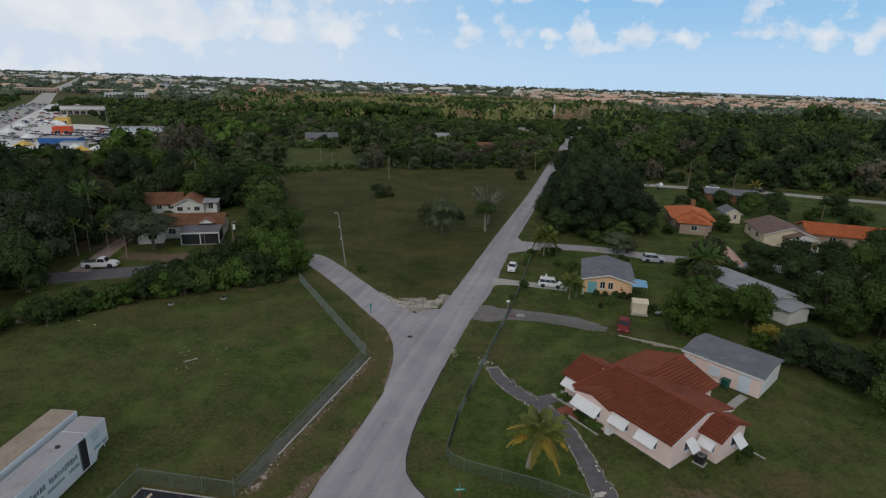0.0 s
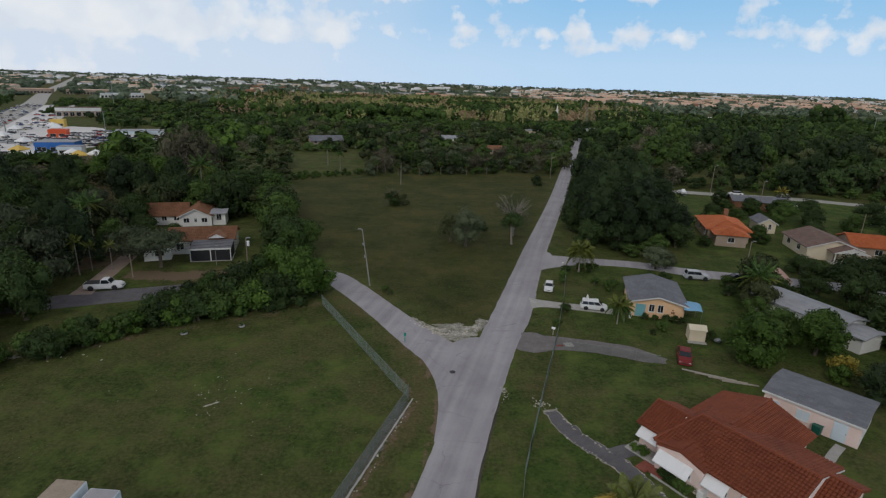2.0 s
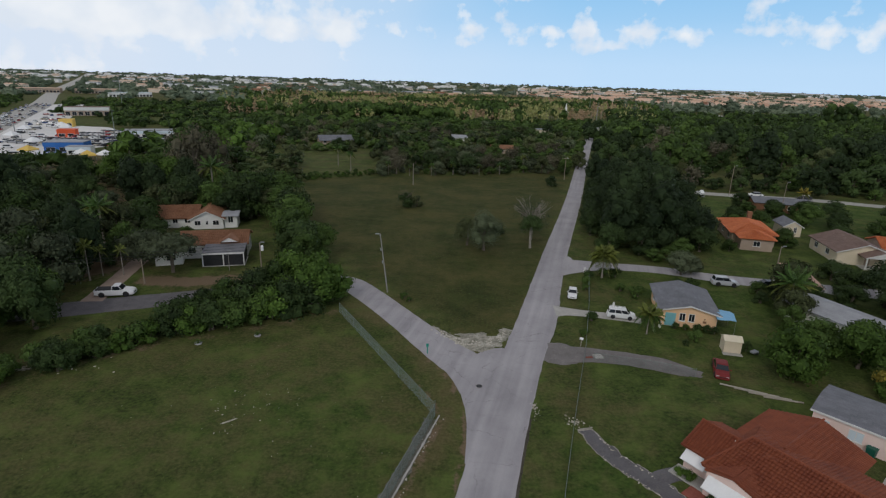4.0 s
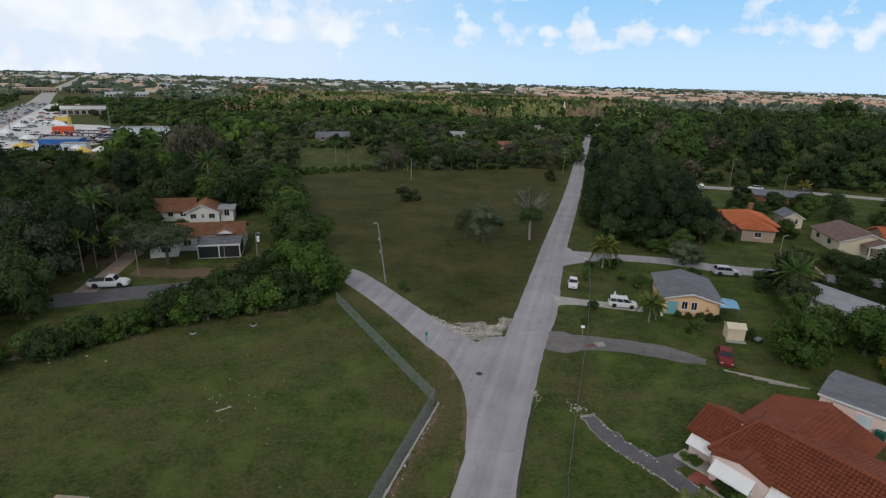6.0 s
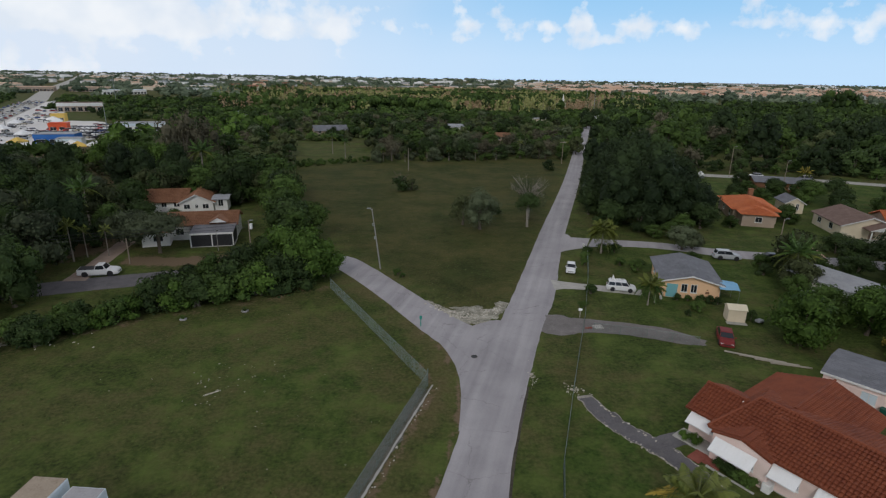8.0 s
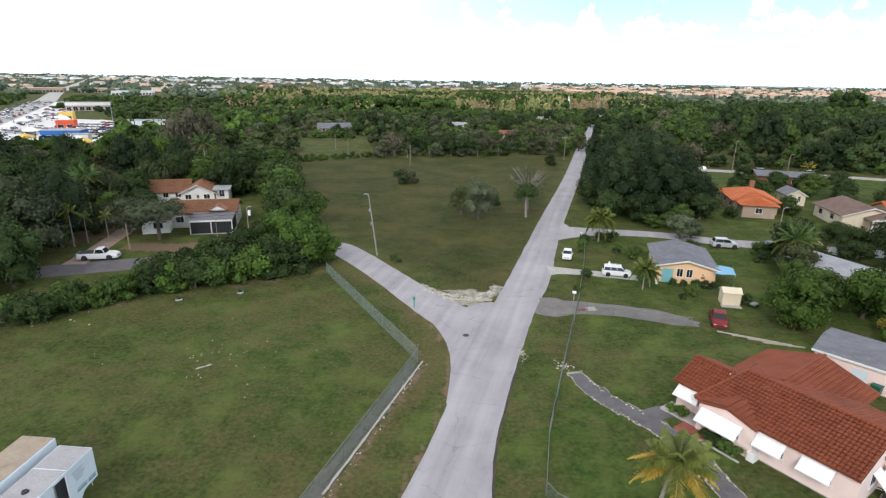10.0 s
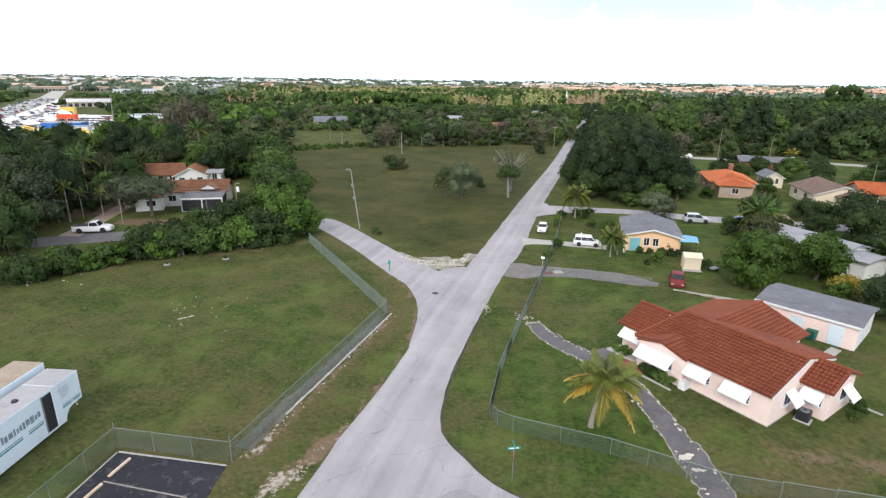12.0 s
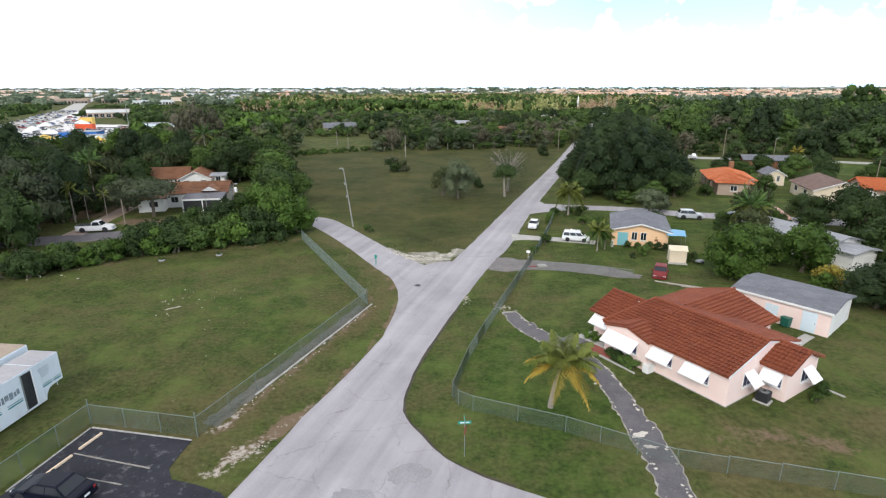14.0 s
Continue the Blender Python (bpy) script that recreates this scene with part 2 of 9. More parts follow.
PALE_BLUE = surface("pale_blue_paint", (0.60, 0.70, 0.76), (0.72, 0.80, 0.85), 0.6, 0.6, 20.0, 0.1, 0.005)
TEAL = surface("teal_paint", (0.16, 0.42, 0.47), (0.24, 0.52, 0.56), 0.55, 0.6, 20.0, 0.1, 0.005)
NAVY = surface("navy_screen", (0.035, 0.04, 0.10), (0.07, 0.075, 0.16), 0.5, 1.0, 20.0, 0.1, 0.005)
CANVAS_BLUE = surface("blue_tarpaulin", (0.16, 0.38, 0.58), (0.26, 0.50, 0.70), 0.6, 0.8, 12.0, 0.3, 0.02)
BRICK_RED = surface("red_brick", (0.22, 0.065, 0.045), (0.34, 0.11, 0.08), 0.85, 1.5, 20.0, 0.3, 0.01)
STEEL = surface("galvanised_steel", (0.24, 0.26, 0.25), (0.36, 0.38, 0.37), 0.5, 1.5, 30.0, 0.1, 0.004, metal=0.6)
WIRE = surface("green_grey_wire", (0.135, 0.180, 0.162), (0.205, 0.255, 0.232), 0.5, 2.0, 30.0, 0.0, metal=0.3)
FENCE_STEEL = surface("dull_green_grey_steel", (0.17, 0.215, 0.195), (0.26, 0.31, 0.285), 0.55, 1.5, 30.0, 0.1, 0.004, metal=0.4)
POLE_CONC = surface("pole_concrete", (0.22, 0.21, 0.19), (0.34, 0.325, 0.295), 0.9, 0.8, 12.0, 0.2, 0.01)
POLE_WOOD = surface("pole_wood", (0.20, 0.16, 0.12), (0.34, 0.28, 0.22), 0.9, 0.8, 12.0, 0.3, 0.01, stretch=(1, 1, 0.1))
TIMBER = surface("grey_timber", (0.30, 0.27, 0.22), (0.47, 0.43, 0.36), 0.9, 1.0, 12.0, 0.3, 0.01)
BARK = surface("bark", (0.085, 0.068, 0.052), (0.19, 0.16, 0.125), 0.95, 1.2, 9.0, 0.6, 0.03, per_object=0.4)
BARK_PALM = surface("palm_bark", (0.21, 0.18, 0.15), (0.36, 0.32, 0.27), 0.95, 1.5, 9.0, 0.5, 0.03, stretch=(1, 1, 4))
RUBBER = surface("rubber", (0.018, 0.018, 0.018), (0.035, 0.035, 0.034), 0.85, 3.0, 20.0, 0.2, 0.005)
ALLOY = surface("wheel_alloy", (0.35, 0.35, 0.36), (0.5, 0.5, 0.51), 0.35, 3.0, 20.0, 0.05, 0.002, metal=0.8)
BLACK_PLASTIC = surface("black_plastic", (0.016, 0.017, 0.019), (0.04, 0.04, 0.043), 0.55, 2.0, 20.0, 0.1, 0.004)
GREEN_BIN = surface("green_plastic", (0.01, 0.085, 0.06), (0.02, 0.13, 0.095), 0.5, 2.0, 20.0, 0.1, 0.004)
SIGN_GREEN = surface("sign_green", (0.02, 0.24, 0.18), (0.04, 0.32, 0.25), 0.45, 2.0, 20.0, 0.0)
SIGN_ORANGE = surface("sign_red_brown", (0.24, 0.075, 0.04), (0.34, 0.12, 0.07), 0.5, 2.0, 20.0, 0.0)
WHEEL_STOP = surface("yellowed_concrete", (0.74, 0.54, 0.36), (0.90, 0.72, 0.54), 0.85, 1.5, 14.0, 0.3, 0.01, stain=(0.7, 0.66, 0.6), stain_amount=0.4)
TRAILER_WHITE = surface("chalky_white_panel", (0.58, 0.64, 0.68), (0.74, 0.79, 0.82), 0.6, 0.5, 12.0, 0.1, 0.005, stain=(0.45, 0.42, 0.37), stain_amount=0.3)
TRAILER_ROOF = surface("grimy_grey_roof", (0.32, 0.31, 0.32), (0.47, 0.455, 0.46), 0.75, 0.5, 9.0, 0.2, 0.01, stain=(0.22, 0.19, 0.16), stain_amount=0.5)
TRAILER_TAN = surface("rust_stained_tan_roof", (0.30, 0.24, 0.18), (0.46, 0.38, 0.29), 0.8, 0.6, 9.0, 0.2, 0.01, stain=(0.14, 0.09, 0.06), stain_amount=0.6)
STRIPE_TEAL = surface("teal_stripe", (0.06, 0.20, 0.22), (0.11, 0.29, 0.30), 0.6, 2.0, 20.0, 0.0)
LETTER_GREY = surface("faded_lettering", (0.10, 0.13, 0.15), (0.32, 0.38, 0.41), 0.7, 2.0, 20.0, 0.0)
PAVER = surface("dusty_pavers", (0.27, 0.20, 0.16), (0.40, 0.31, 0.25), 0.9, 0.8, 9.0, 0.4, 0.02, space="World")

# dark ends of the leaf colours are lifted a little for haze
LEAF_DARK = surface("dark_leaf", (0.0205, 0.0345, 0.0120), (0.0560, 0.0900, 0.0270), 0.65, 0.09, 0.7, 0.0, per_object=0.7, per_island=0.42, spec=0.12, space="World", tone=0.9)
LEAF_DEEP = surface("deep_green_leaf", (0.0150, 0.0260, 0.0115), (0.0430, 0.0680, 0.0240), 0.65, 0.09, 0.7, 0.0, per_object=0.7, per_island=0.42, spec=0.12, space="World", tone=0.9)
# brown leaf made lighter and greyer, with haze in its colour
LEAF_BROWN = surface("hazed_brown_leaf", (0.0600, 0.0560, 0.0360), (0.1450, 0.1320, 0.0860), 0.7, 0.09, 0.7, 0.0, per_object=0.6, per_island=0.5, spec=0.1, space="World", tone=0.9)
LEAF_MID = surface("green_leaf", (0.0270, 0.0480, 0.0125), (0.0840, 0.1370, 0.0320), 0.65, 0.09, 0.7, 0.0, per_object=0.7, per_island=0.42, spec=0.12, space="World", tone=0.9)
LEAF_BRIGHT = surface("bright_leaf", (0.0330, 0.0620, 0.0110), (0.0990, 0.1700, 0.0310), 0.65, 0.09, 0.7, 0.0, per_object=0.7, per_island=0.42, spec=0.12, space="World", tone=0.9)
LEAF_DRY = surface("dull_leaf", (0.0290, 0.0360, 0.0150), (0.0960, 0.1160, 0.0470), 0.65, 0.09, 0.7, 0.0, per_object=0.7, per_island=0.42, spec=0.12, space="World", tone=0.9)
LEAF_GREY = surface("grey_leaf", (0.0320, 0.0410, 0.0210), (0.1150, 0.1400, 0.0760), 0.65, 0.09, 0.7, 0.0, per_object=0.7, per_island=0.42, spec=0.12, space="World", tone=0.9)
LEAF_YELLOW = surface("yellow_leaf", (0.20, 0.16, 0.022), (0.36, 0.30, 0.055), 0.6, 0.25, 1.5, 0.0, per_object=0.4, per_island=0.9, spec=0.25)
# pale pine green, brightened further so the stand reads as sunlit
LEAF_PINE_LIT = surface("sun_lifted_pine_leaf", (0.21, 0.235, 0.085), (0.45, 0.44, 0.17), 0.7, 0.012, 0.25, 0.0, per_island=0.5, spec=0.2, space="World")
# distance haze and far sunlight are mixed into this paler, greyer leaf colour
LEAF_FAR_HAZED = surface("hazed_far_leaf", (0.072, 0.102, 0.066), (0.185, 0.225, 0.145), 0.8, 0.006, 0.05, 0.0, per_island=0.8, spec=0.15, space="World", tone=0.9)
PALM_GREEN = surface("palm_frond", (0.0338, 0.0812, 0.0143), (0.0975, 0.1740, 0.0330), 0.5, 0.6, 3.0, 0.0, per_object=0.4, per_island=0.6, spec=0.3)
PALM_LIME = surface("lime_frond", (0.083, 0.112, 0.019), (0.180, 0.203, 0.041), 0.5, 0.6, 3.0, 0.0, per_object=0.4, per_island=0.6, spec=0.3)
PALM_YELLOW = surface("yellowed_frond", (0.30, 0.20, 0.025), (0.52, 0.39, 0.075), 0.5, 0.6, 3.0, 0.0, per_island=0.6, spec=0.3)


def glass(name, tint=(0.02, 0.025, 0.03)):
    m, nodes, links, bsdf = node_mat(name)
    bsdf.inputs["Base Color"].default_value = (*tint, 1)
    bsdf.inputs["Roughness"].default_value = 0.08
    bsdf.inputs["Specular IOR Level"].default_value = 0.6
    return m


def paint(name, colour, rough=0.3):
    m = surface(name, tuple(c * 0.92 for c in colour), colour, rough, 1.0, 12.0, 0.0, spec=0.5, clear=0.5)
    return m


GLASS = glass("dark_window_glass")
CAR_WHITE = paint("white_car_paint", (0.80, 0.80, 0.80))
CAR_SILVER = paint("silver_car_paint", (0.48, 0.50, 0.53))
CAR_RED = surface("faded_red_car_paint", (0.17, 0.018, 0.018), (0.22, 0.028, 0.026), 0.5, 1.0, 12.0, 0.0, spec=0.3)
CAR_BLACK = surface("black_car_paint", (0.005, 0.007, 0.014), (0.008, 0.010, 0.019), 0.22, 1.0, 12.0, 0.0, spec=0.2)
LAMP_RED = paint("red_lamp_lens", (0.40, 0.02, 0.02))
LAMP_CLEAR = paint("clear_lamp_lens", (0.62, 0.64, 0.66))


def car_mixed():
    """Paint for the far traffic: one of several plain colours by object."""
    m, nodes, links, bsdf = node_mat("traffic_paint")
    info = nodes.new("ShaderNodeObjectInfo")
    ramp = nodes.new("ShaderNodeValToRGB")
    ramp.color_ramp.interpolation = "CONSTANT"
    el = ramp.color_ramp.elements
    el[0].position, el[0].color = 0.0, (0.75, 0.75, 0.74, 1)
    el[1].position, el[1].color = 0.3, (0.03, 0.03, 0.035, 1)
    for p, c in ((0.5, (0.35, 0.36, 0.38)), (0.68, (0.30, 0.03, 0.03)), (0.78, (0.04, 0.07, 0.2)), (0.88, (0.42, 0.38, 0.3))):
        el.new(p).color = (*c, 1)
    links.new(info.outputs["Random"], ramp.inputs["Fac"])
    links.new(ramp.outputs[0], bsdf.inputs["Base Color"])
    bsdf.inputs["Roughness"].default_value = 0.35
    return m


CAR_MIXED = car_mixed()


# ---- building helpers ----
PAD = (29.5, 50.5)     # a low rise under the pink house and its outbuilding


def rise(x, y):
    d = math.hypot(x - PAD[0], y - PAD[1])
    s = min(1.0, max(0.0, (23.0 - d) / 9.0))
    return 0.55 * s * s * (3 - 2 * s)


def to_mesh(bm, name):
    bmesh.ops.recalc_face_normals(bm, faces=bm.faces)
    me = bpy.data.meshes.new(name)
    bm.to_mesh(me)
    bm.free()
    return me


def part(name, data, material, parent, label=""):
    """Links a bmesh or a mesh as one object under a thing or a part."""
    me = to_mesh(data, name) if isinstance(data, bmesh.types.BMesh) else data
    mats = material if isinstance(material, (list, tuple)) else [material]
    if not me.materials:
        for m in mats:
            me.materials.append(m)
    ob = new(name, me)
    ob.parent = parent
    if label:
        ob["label"] = label
    return ob


def thing(name, label, category, x=0.0, y=0.0, z=None, rz=0.0, group="", kind=""):
    ob = new(name)
    ob.empty_display_size = 0.3
    ob.matrix_world = pose(x, y, rise(x, y) if z is None else z, 0, 0, rz)
    return tagged(ob, label, category, group, kind)


def solid(name, data, material, label, category, kind="", group="", m=None):
    """A thing of one mesh."""
    me = to_mesh(data, name) if isinstance(data, bmesh.types.BMesh) else data
    if not me.materials:
        for mm in (material if isinstance(material, (list, tuple)) else [material]):
            me.materials.append(mm)
    ob = new(name, me)
    if m is not None:
        ob.matrix_world = m
    return tagged(ob, label, category, group, kind)


def box(x0, y0, z0, x1, y1, z1, bevel=0.0, bm=None, taper=0.0, segments=1):
    """An upright box, tapered towards its top, its edges broken."""
    bm = bm or bmesh.new()
    vs = []
    for z, t in ((z0, 0.0), (z1, taper)):
        vs += [bm.verts.new(p) for p in ((x0 + t, y0 + t, z), (x1 - t, y0 + t, z), (x1 - t, y1 - t, z), (x0 + t, y1 - t, z))]
    fs = [bm.faces.new([vs[i] for i in q]) for q in ((3, 2, 1, 0), (4, 5, 6, 7), (0, 1, 5, 4), (1, 2, 6, 5), (2, 3, 7, 6), (3, 0, 4, 7))]
    if bevel:
        bmesh.ops.bevel(bm, geom=list({e for f in fs for e in f.edges}), offset=bevel, segments=segments, affect="EDGES", profile=0.6)
    return bm


def tube(points, radii, sides=8, bm=None, cap=True):
    """A round limb through points, its radius changing along it."""
    bm = bm or bmesh.new()
    rings = []
    for i, p in enumerate(points):
        a, b = Vector(points[max(i - 1, 0)]), Vector(points[min(i + 1, len(points) - 1)])
        d = (b - a).normalized()
        u = d.cross(Vector((0.3, 0.1, 1)) if abs(d.z) < 0.9 else Vector((1, 0, 0))).normalized()
        v = d.cross(u)
        rings.append([bm.verts.new(Vector(p) + radii[i] * (math.cos(2 * math.pi * k / sides) * u + math.sin(2 * math.pi * k / sides) * v)) for k in range(sides)])
    for r, s in zip(rings, rings[1:]):
        for k in range(sides):
            bm.faces.new((r[k], r[(k + 1) % sides], s[(k + 1) % sides], s[k]))
    if cap:
        bm.faces.new(rings[0][::-1])
        bm.faces.new(rings[-1])
    return bm


def prism(profile, y0, y1, bm=None, bevel=0.0, inset=0.0):
    """A profile in x and z, drawn out from y0 to y1."""
    bm = bm or bmesh.new()
    a = [bm.verts.new((x, y0, z)) for x, z in profile]
    b = [bm.verts.new((x, y1, z)) for x, z in profile]
    n = len(profile)
    fs = [bm.faces.new(a), bm.faces.new(b[::-1])] + [bm.faces.new((a[i], b[i], b[(i + 1) % n], a[(i + 1) % n])) for i in range(n)]
    if bevel:
        bmesh.ops.bevel(bm, geom=list({e for f in fs for e in f.edges}), offset=bevel, segments=2, affect="EDGES", profile=0.6)
    return bm


def slab(corners, thick, bm=None):
    """A flat plate with given corners (upper face), thickened downwards."""
    bm = bm or bmesh.new()
    a = [bm.verts.new(c) for c in corners]
    b = [bm.verts.new((c[0], c[1], c[2] - thick)) for c in corners]
    n = len(a)
    bm.faces.new(a)
    bm.faces.new(b[::-1])
    for i in range(n):
        bm.faces.new((a[i], b[i], b[(i + 1) % n], a[(i + 1) % n]))
    return bm


def curve_points(pts, step=1.5):
    """A smooth line (Catmull-Rom) through pts, each of any number of values."""
    out = []
    for i in range(len(pts) - 1):
        p = [np.array(pts[min(max(k, 0), len(pts) - 1)], float) for k in (i - 1, i, i + 1, i + 2)]
        n = max(2, int(np.linalg.norm((p[2] - p[1])[:2]) / step))
        for k in range(n):
            t = k / n
            out.append(0.5 * (2 * p[1] + (p[2] - p[0]) * t + (2 * p[0] - 5 * p[1] + 4 * p[2] - p[3]) * t ** 2 + (3 * p[1] - p[0] - 3 * p[2] + p[3]) * t ** 3))
    out.append(np.array(pts[-1], float))
    return out


def ribbon(pts, lift, ragged=0.12, step=1.2, across=4):
    """A strip of paving along a line of (x, y, width), draped on the ground, its edges ragged, with a visible edge thickness."""
    line = curve_points(pts, step)
    bm = bmesh.new()
    rows = []
    for i, p in enumerate(line):
        d = line[min(i + 1, len(line) - 1)][:2] - line[max(i - 1, 0)][:2]
        d = d / max(np.linalg.norm(d), 1e-6)
        side = np.array((d[1], -d[0]))
        row = []
        for k in range(across + 1):
            s = k / across - 0.5
            w = p[2] * s
            if k in (0, across):
                w += math.copysign(ragged * (noise.noise((p[0] * 0.45, p[1] * 0.45, k * 3.0)) + 0.6 * noise.noise((p[0] * 1.7, p[1] * 1.7, k * 5.0))), s) * 1.0
            q = p[:2] + side * w
            row.append(bm.verts.new((q[0], q[1], rise(*q) + lift)))
        rows.append(row)
    for a, b in zip(rows, rows[1:]):
        for k in range(across):
            bm.faces.new((a[k], a[k + 1], b[k + 1], b[k]))
    edges = [e for e in bm.edges if e.is_boundary]
    new_geo = bmesh.ops.extrude_edge_only(bm, edges=edges)
    for v in [g for g in new_geo["geom"] if isinstance(g, bmesh.types.BMVert)]:
        v.co.z -= 0.12
    return bm


def patch(centre, rx, ry, lift, rz=0.0, ragged=0.35, seed=0, rings=4, n=40):
    """An uneven patch of ground cover with a broken outline."""
    bm = bmesh.new()
    c = bm.verts.new((centre[0], centre[1], rise(*centre) + lift))
    prev = None
    ca, sa = math.cos(radians(rz)), math.sin(radians(rz))
    for r in range(1, rings + 1):
        ring = []
        for k in range(n):
            a = 2 * math.pi * k / n
            f = r / rings * (1 + (ragged * noise.noise((math.cos(a) * 1.7 + seed * 7.1, math.sin(a) * 1.7, seed)) + 0.5 * ragged * noise.noise((math.cos(a) * 6 + seed * 3.1, math.sin(a) * 6, seed))) * (r / rings) ** 2)
            x, y = rx * f * math.cos(a), ry * f * math.sin(a)
            px, py = centre[0] + ca * x - sa * y, centre[1] + sa * x + ca * y
            ring.append(bm.verts.new((px, py, rise(px, py) + (lift if r < rings else -0.02))))
        for k in range(n):
            if prev:
                bm.faces.new((prev[k], ring[k], ring[(k + 1) % n], prev[(k + 1) % n]))
            else:
                bm.faces.new((c, ring[k], ring[(k + 1) % n]))
        prev = ring
    return bm


def data_mesh(name, verts, faces, material):
    me = bpy.data.meshes.new(name)
    me.from_pydata(verts.tolist() if isinstance(verts, np.ndarray) else verts, [], faces.tolist() if isinstance(faces, np.ndarray) else faces)
    for m in (material if isinstance(material, (list, tuple)) else [material]):
        me.materials.append(m)
    me.update()
    return me


# ---- foliage ----
def ico(level):
    bm = bmesh.new()
    bmesh.ops.create_icosphere(bm, subdivisions=level, radius=1.0)
    v = np.array([p.co[:] for p in bm.verts])
    f = np.array([[p.index for p in q.verts] for q in bm.faces])
    bm.free()
    return v, f


ICO_V, ICO_F = ico(2)
BALL_V, BALL_F = ico(1)


def leaf_quads(rng, centres, normals, size, squash=0.6):
    """Small bent leaf sprays at centres, facing about along normals."""
    n = len(centres)
    nn = normals + rng.normal(0, 0.42, (n, 3))
    nn /= np.linalg.norm(nn, axis=1)[:, None]
    ref = rng.normal(0, 1, (n, 3))
    t = np.cross(nn, ref)
    t /= np.linalg.norm(t, axis=1)[:, None]
    b = np.cross(nn, t)
    s = size * rng.uniform(0.6, 1.35, (n, 1))
    v = np.stack([centres - t * s, centres - b * s * squash + nn * s * 0.25, centres + t * s, centres + b * s * squash + nn * s * 0.15], axis=1)
    return v.reshape(-1, 3), np.arange(4 * n).reshape(n, 4)


def crown_data(rng, lobes, leaves, leaf, core=0.72, drop=0.0, plain=False):
    """Lobes (x, y, z, radius, flatness) covered with leaf sprays, round dense but uneven cores."""
    vs, fs, base = [], [], 0
    weights = np.array([l[3] ** 2 for l in lobes])
    counts = np.maximum(6, (leaves * weights / weights.sum())).astype(int)
    for (x, y, z, r, flat), cnt in zip(lobes, counts):
        c = np.array((x, y, z))
        if core:
            cv, cf = (BALL_V, BALL_F) if plain else (ICO_V, ICO_F)
            k = cv * (r * core * rng.uniform(0.8, 1.15, (len(cv), 1))) * np.array((1, 1, flat)) + c
            vs.append(k)
            fs += (cf + base).tolist()
            base += len(k)
        d = rng.normal(0, 1, (cnt, 3))
        d[:, 2] += 0.25
        d /= np.linalg.norm(d, axis=1)[:, None]
        rad = r * rng.uniform(0.70, 1.12, (cnt, 1))
        cen = c + d * rad * np.array((1, 1, flat))
        cen[:, 2] -= drop * rng.uniform(0, 1, cnt)
        v, f = leaf_quads(rng, cen, d, leaf)
        vs.append(v)
        fs += (f + base).tolist()
        base += len(v)
    return np.concatenate(vs), fs


def tree_thing(label, category, seed, height, spread, leaf_mat, leaves=900, leaf=0.42, lobes=9, clear=0.25, flat=0.8, core=0.72, stems=1, drop=0.0, group="", name="tree", skirt=True, bark=None):
    """A tree: a tapered trunk with limbs that reach its lobes, and a crown of leaf sprays."""
    rng = np.random.default_rng(seed)
    t = thing(name, label, category, 0, 0, 0, 0, group)
    ls = []
    low, top = height * clear, height
    for i in range(lobes):
        a = 2.4 * i + rng.uniform(-0.4, 0.4)
        f = math.sqrt((i + 0.5) / lobes)
        r = spread * rng.uniform(0.36, 0.5)
        rr = (spread - r * 0.7) * f
        zmid = low + (top - low) * (0.42 + 0.38 * (1 - f) + rng.uniform(-0.10, 0.14))
        if skirt and i % 3 == 2:
            zmid = low + (top - low) * rng.uniform(0.12, 0.3)
        z = min(zmid, top - r * flat * 0.85)
        ls.append((rr * math.cos(a), rr * math.sin(a), z, r, flat))
    v, f = crown_data(rng, ls, leaves, leaf, core, drop, True)
    part("crown", data_mesh("crown", v, f, leaf_mat), leaf_mat, t)
    bm = bmesh.new()
    r0 = 0.028 * height + 0.06
    for s in range(stems):
        ox, oy = (rng.uniform(-0.4, 0.4), rng.uniform(-0.4, 0.4)) if stems > 1 else (0, 0)
        fork = Vector((ox + rng.uniform(-0.3, 0.3), oy + rng.uniform(-0.3, 0.3), low + 0.15 * (top - low)))
        tube([(ox, oy, -0.2), (ox, oy, 0.25), tuple(fork * 0.55 + Vector((ox, oy, 0)) * 0.45), tuple(fork)], [r0 * 1.35, r0, r0 * 0.85, r0 * 0.7], 7, bm)
        for l in ls[s::stems][:6]:
            e = Vector(l[:3])
            mid = fork.lerp(e, 0.5) + Vector((rng.uniform(-0.2, 0.2), rng.uniform(-0.2, 0.2), 0.2))
            tube([tuple(fork), tuple(mid), tuple(e)], [r0 * 0.55, r0 * 0.35, r0 * 0.12], 5, bm, cap=False)
    part("trunk", bm, bark or BARK, t)
    return t


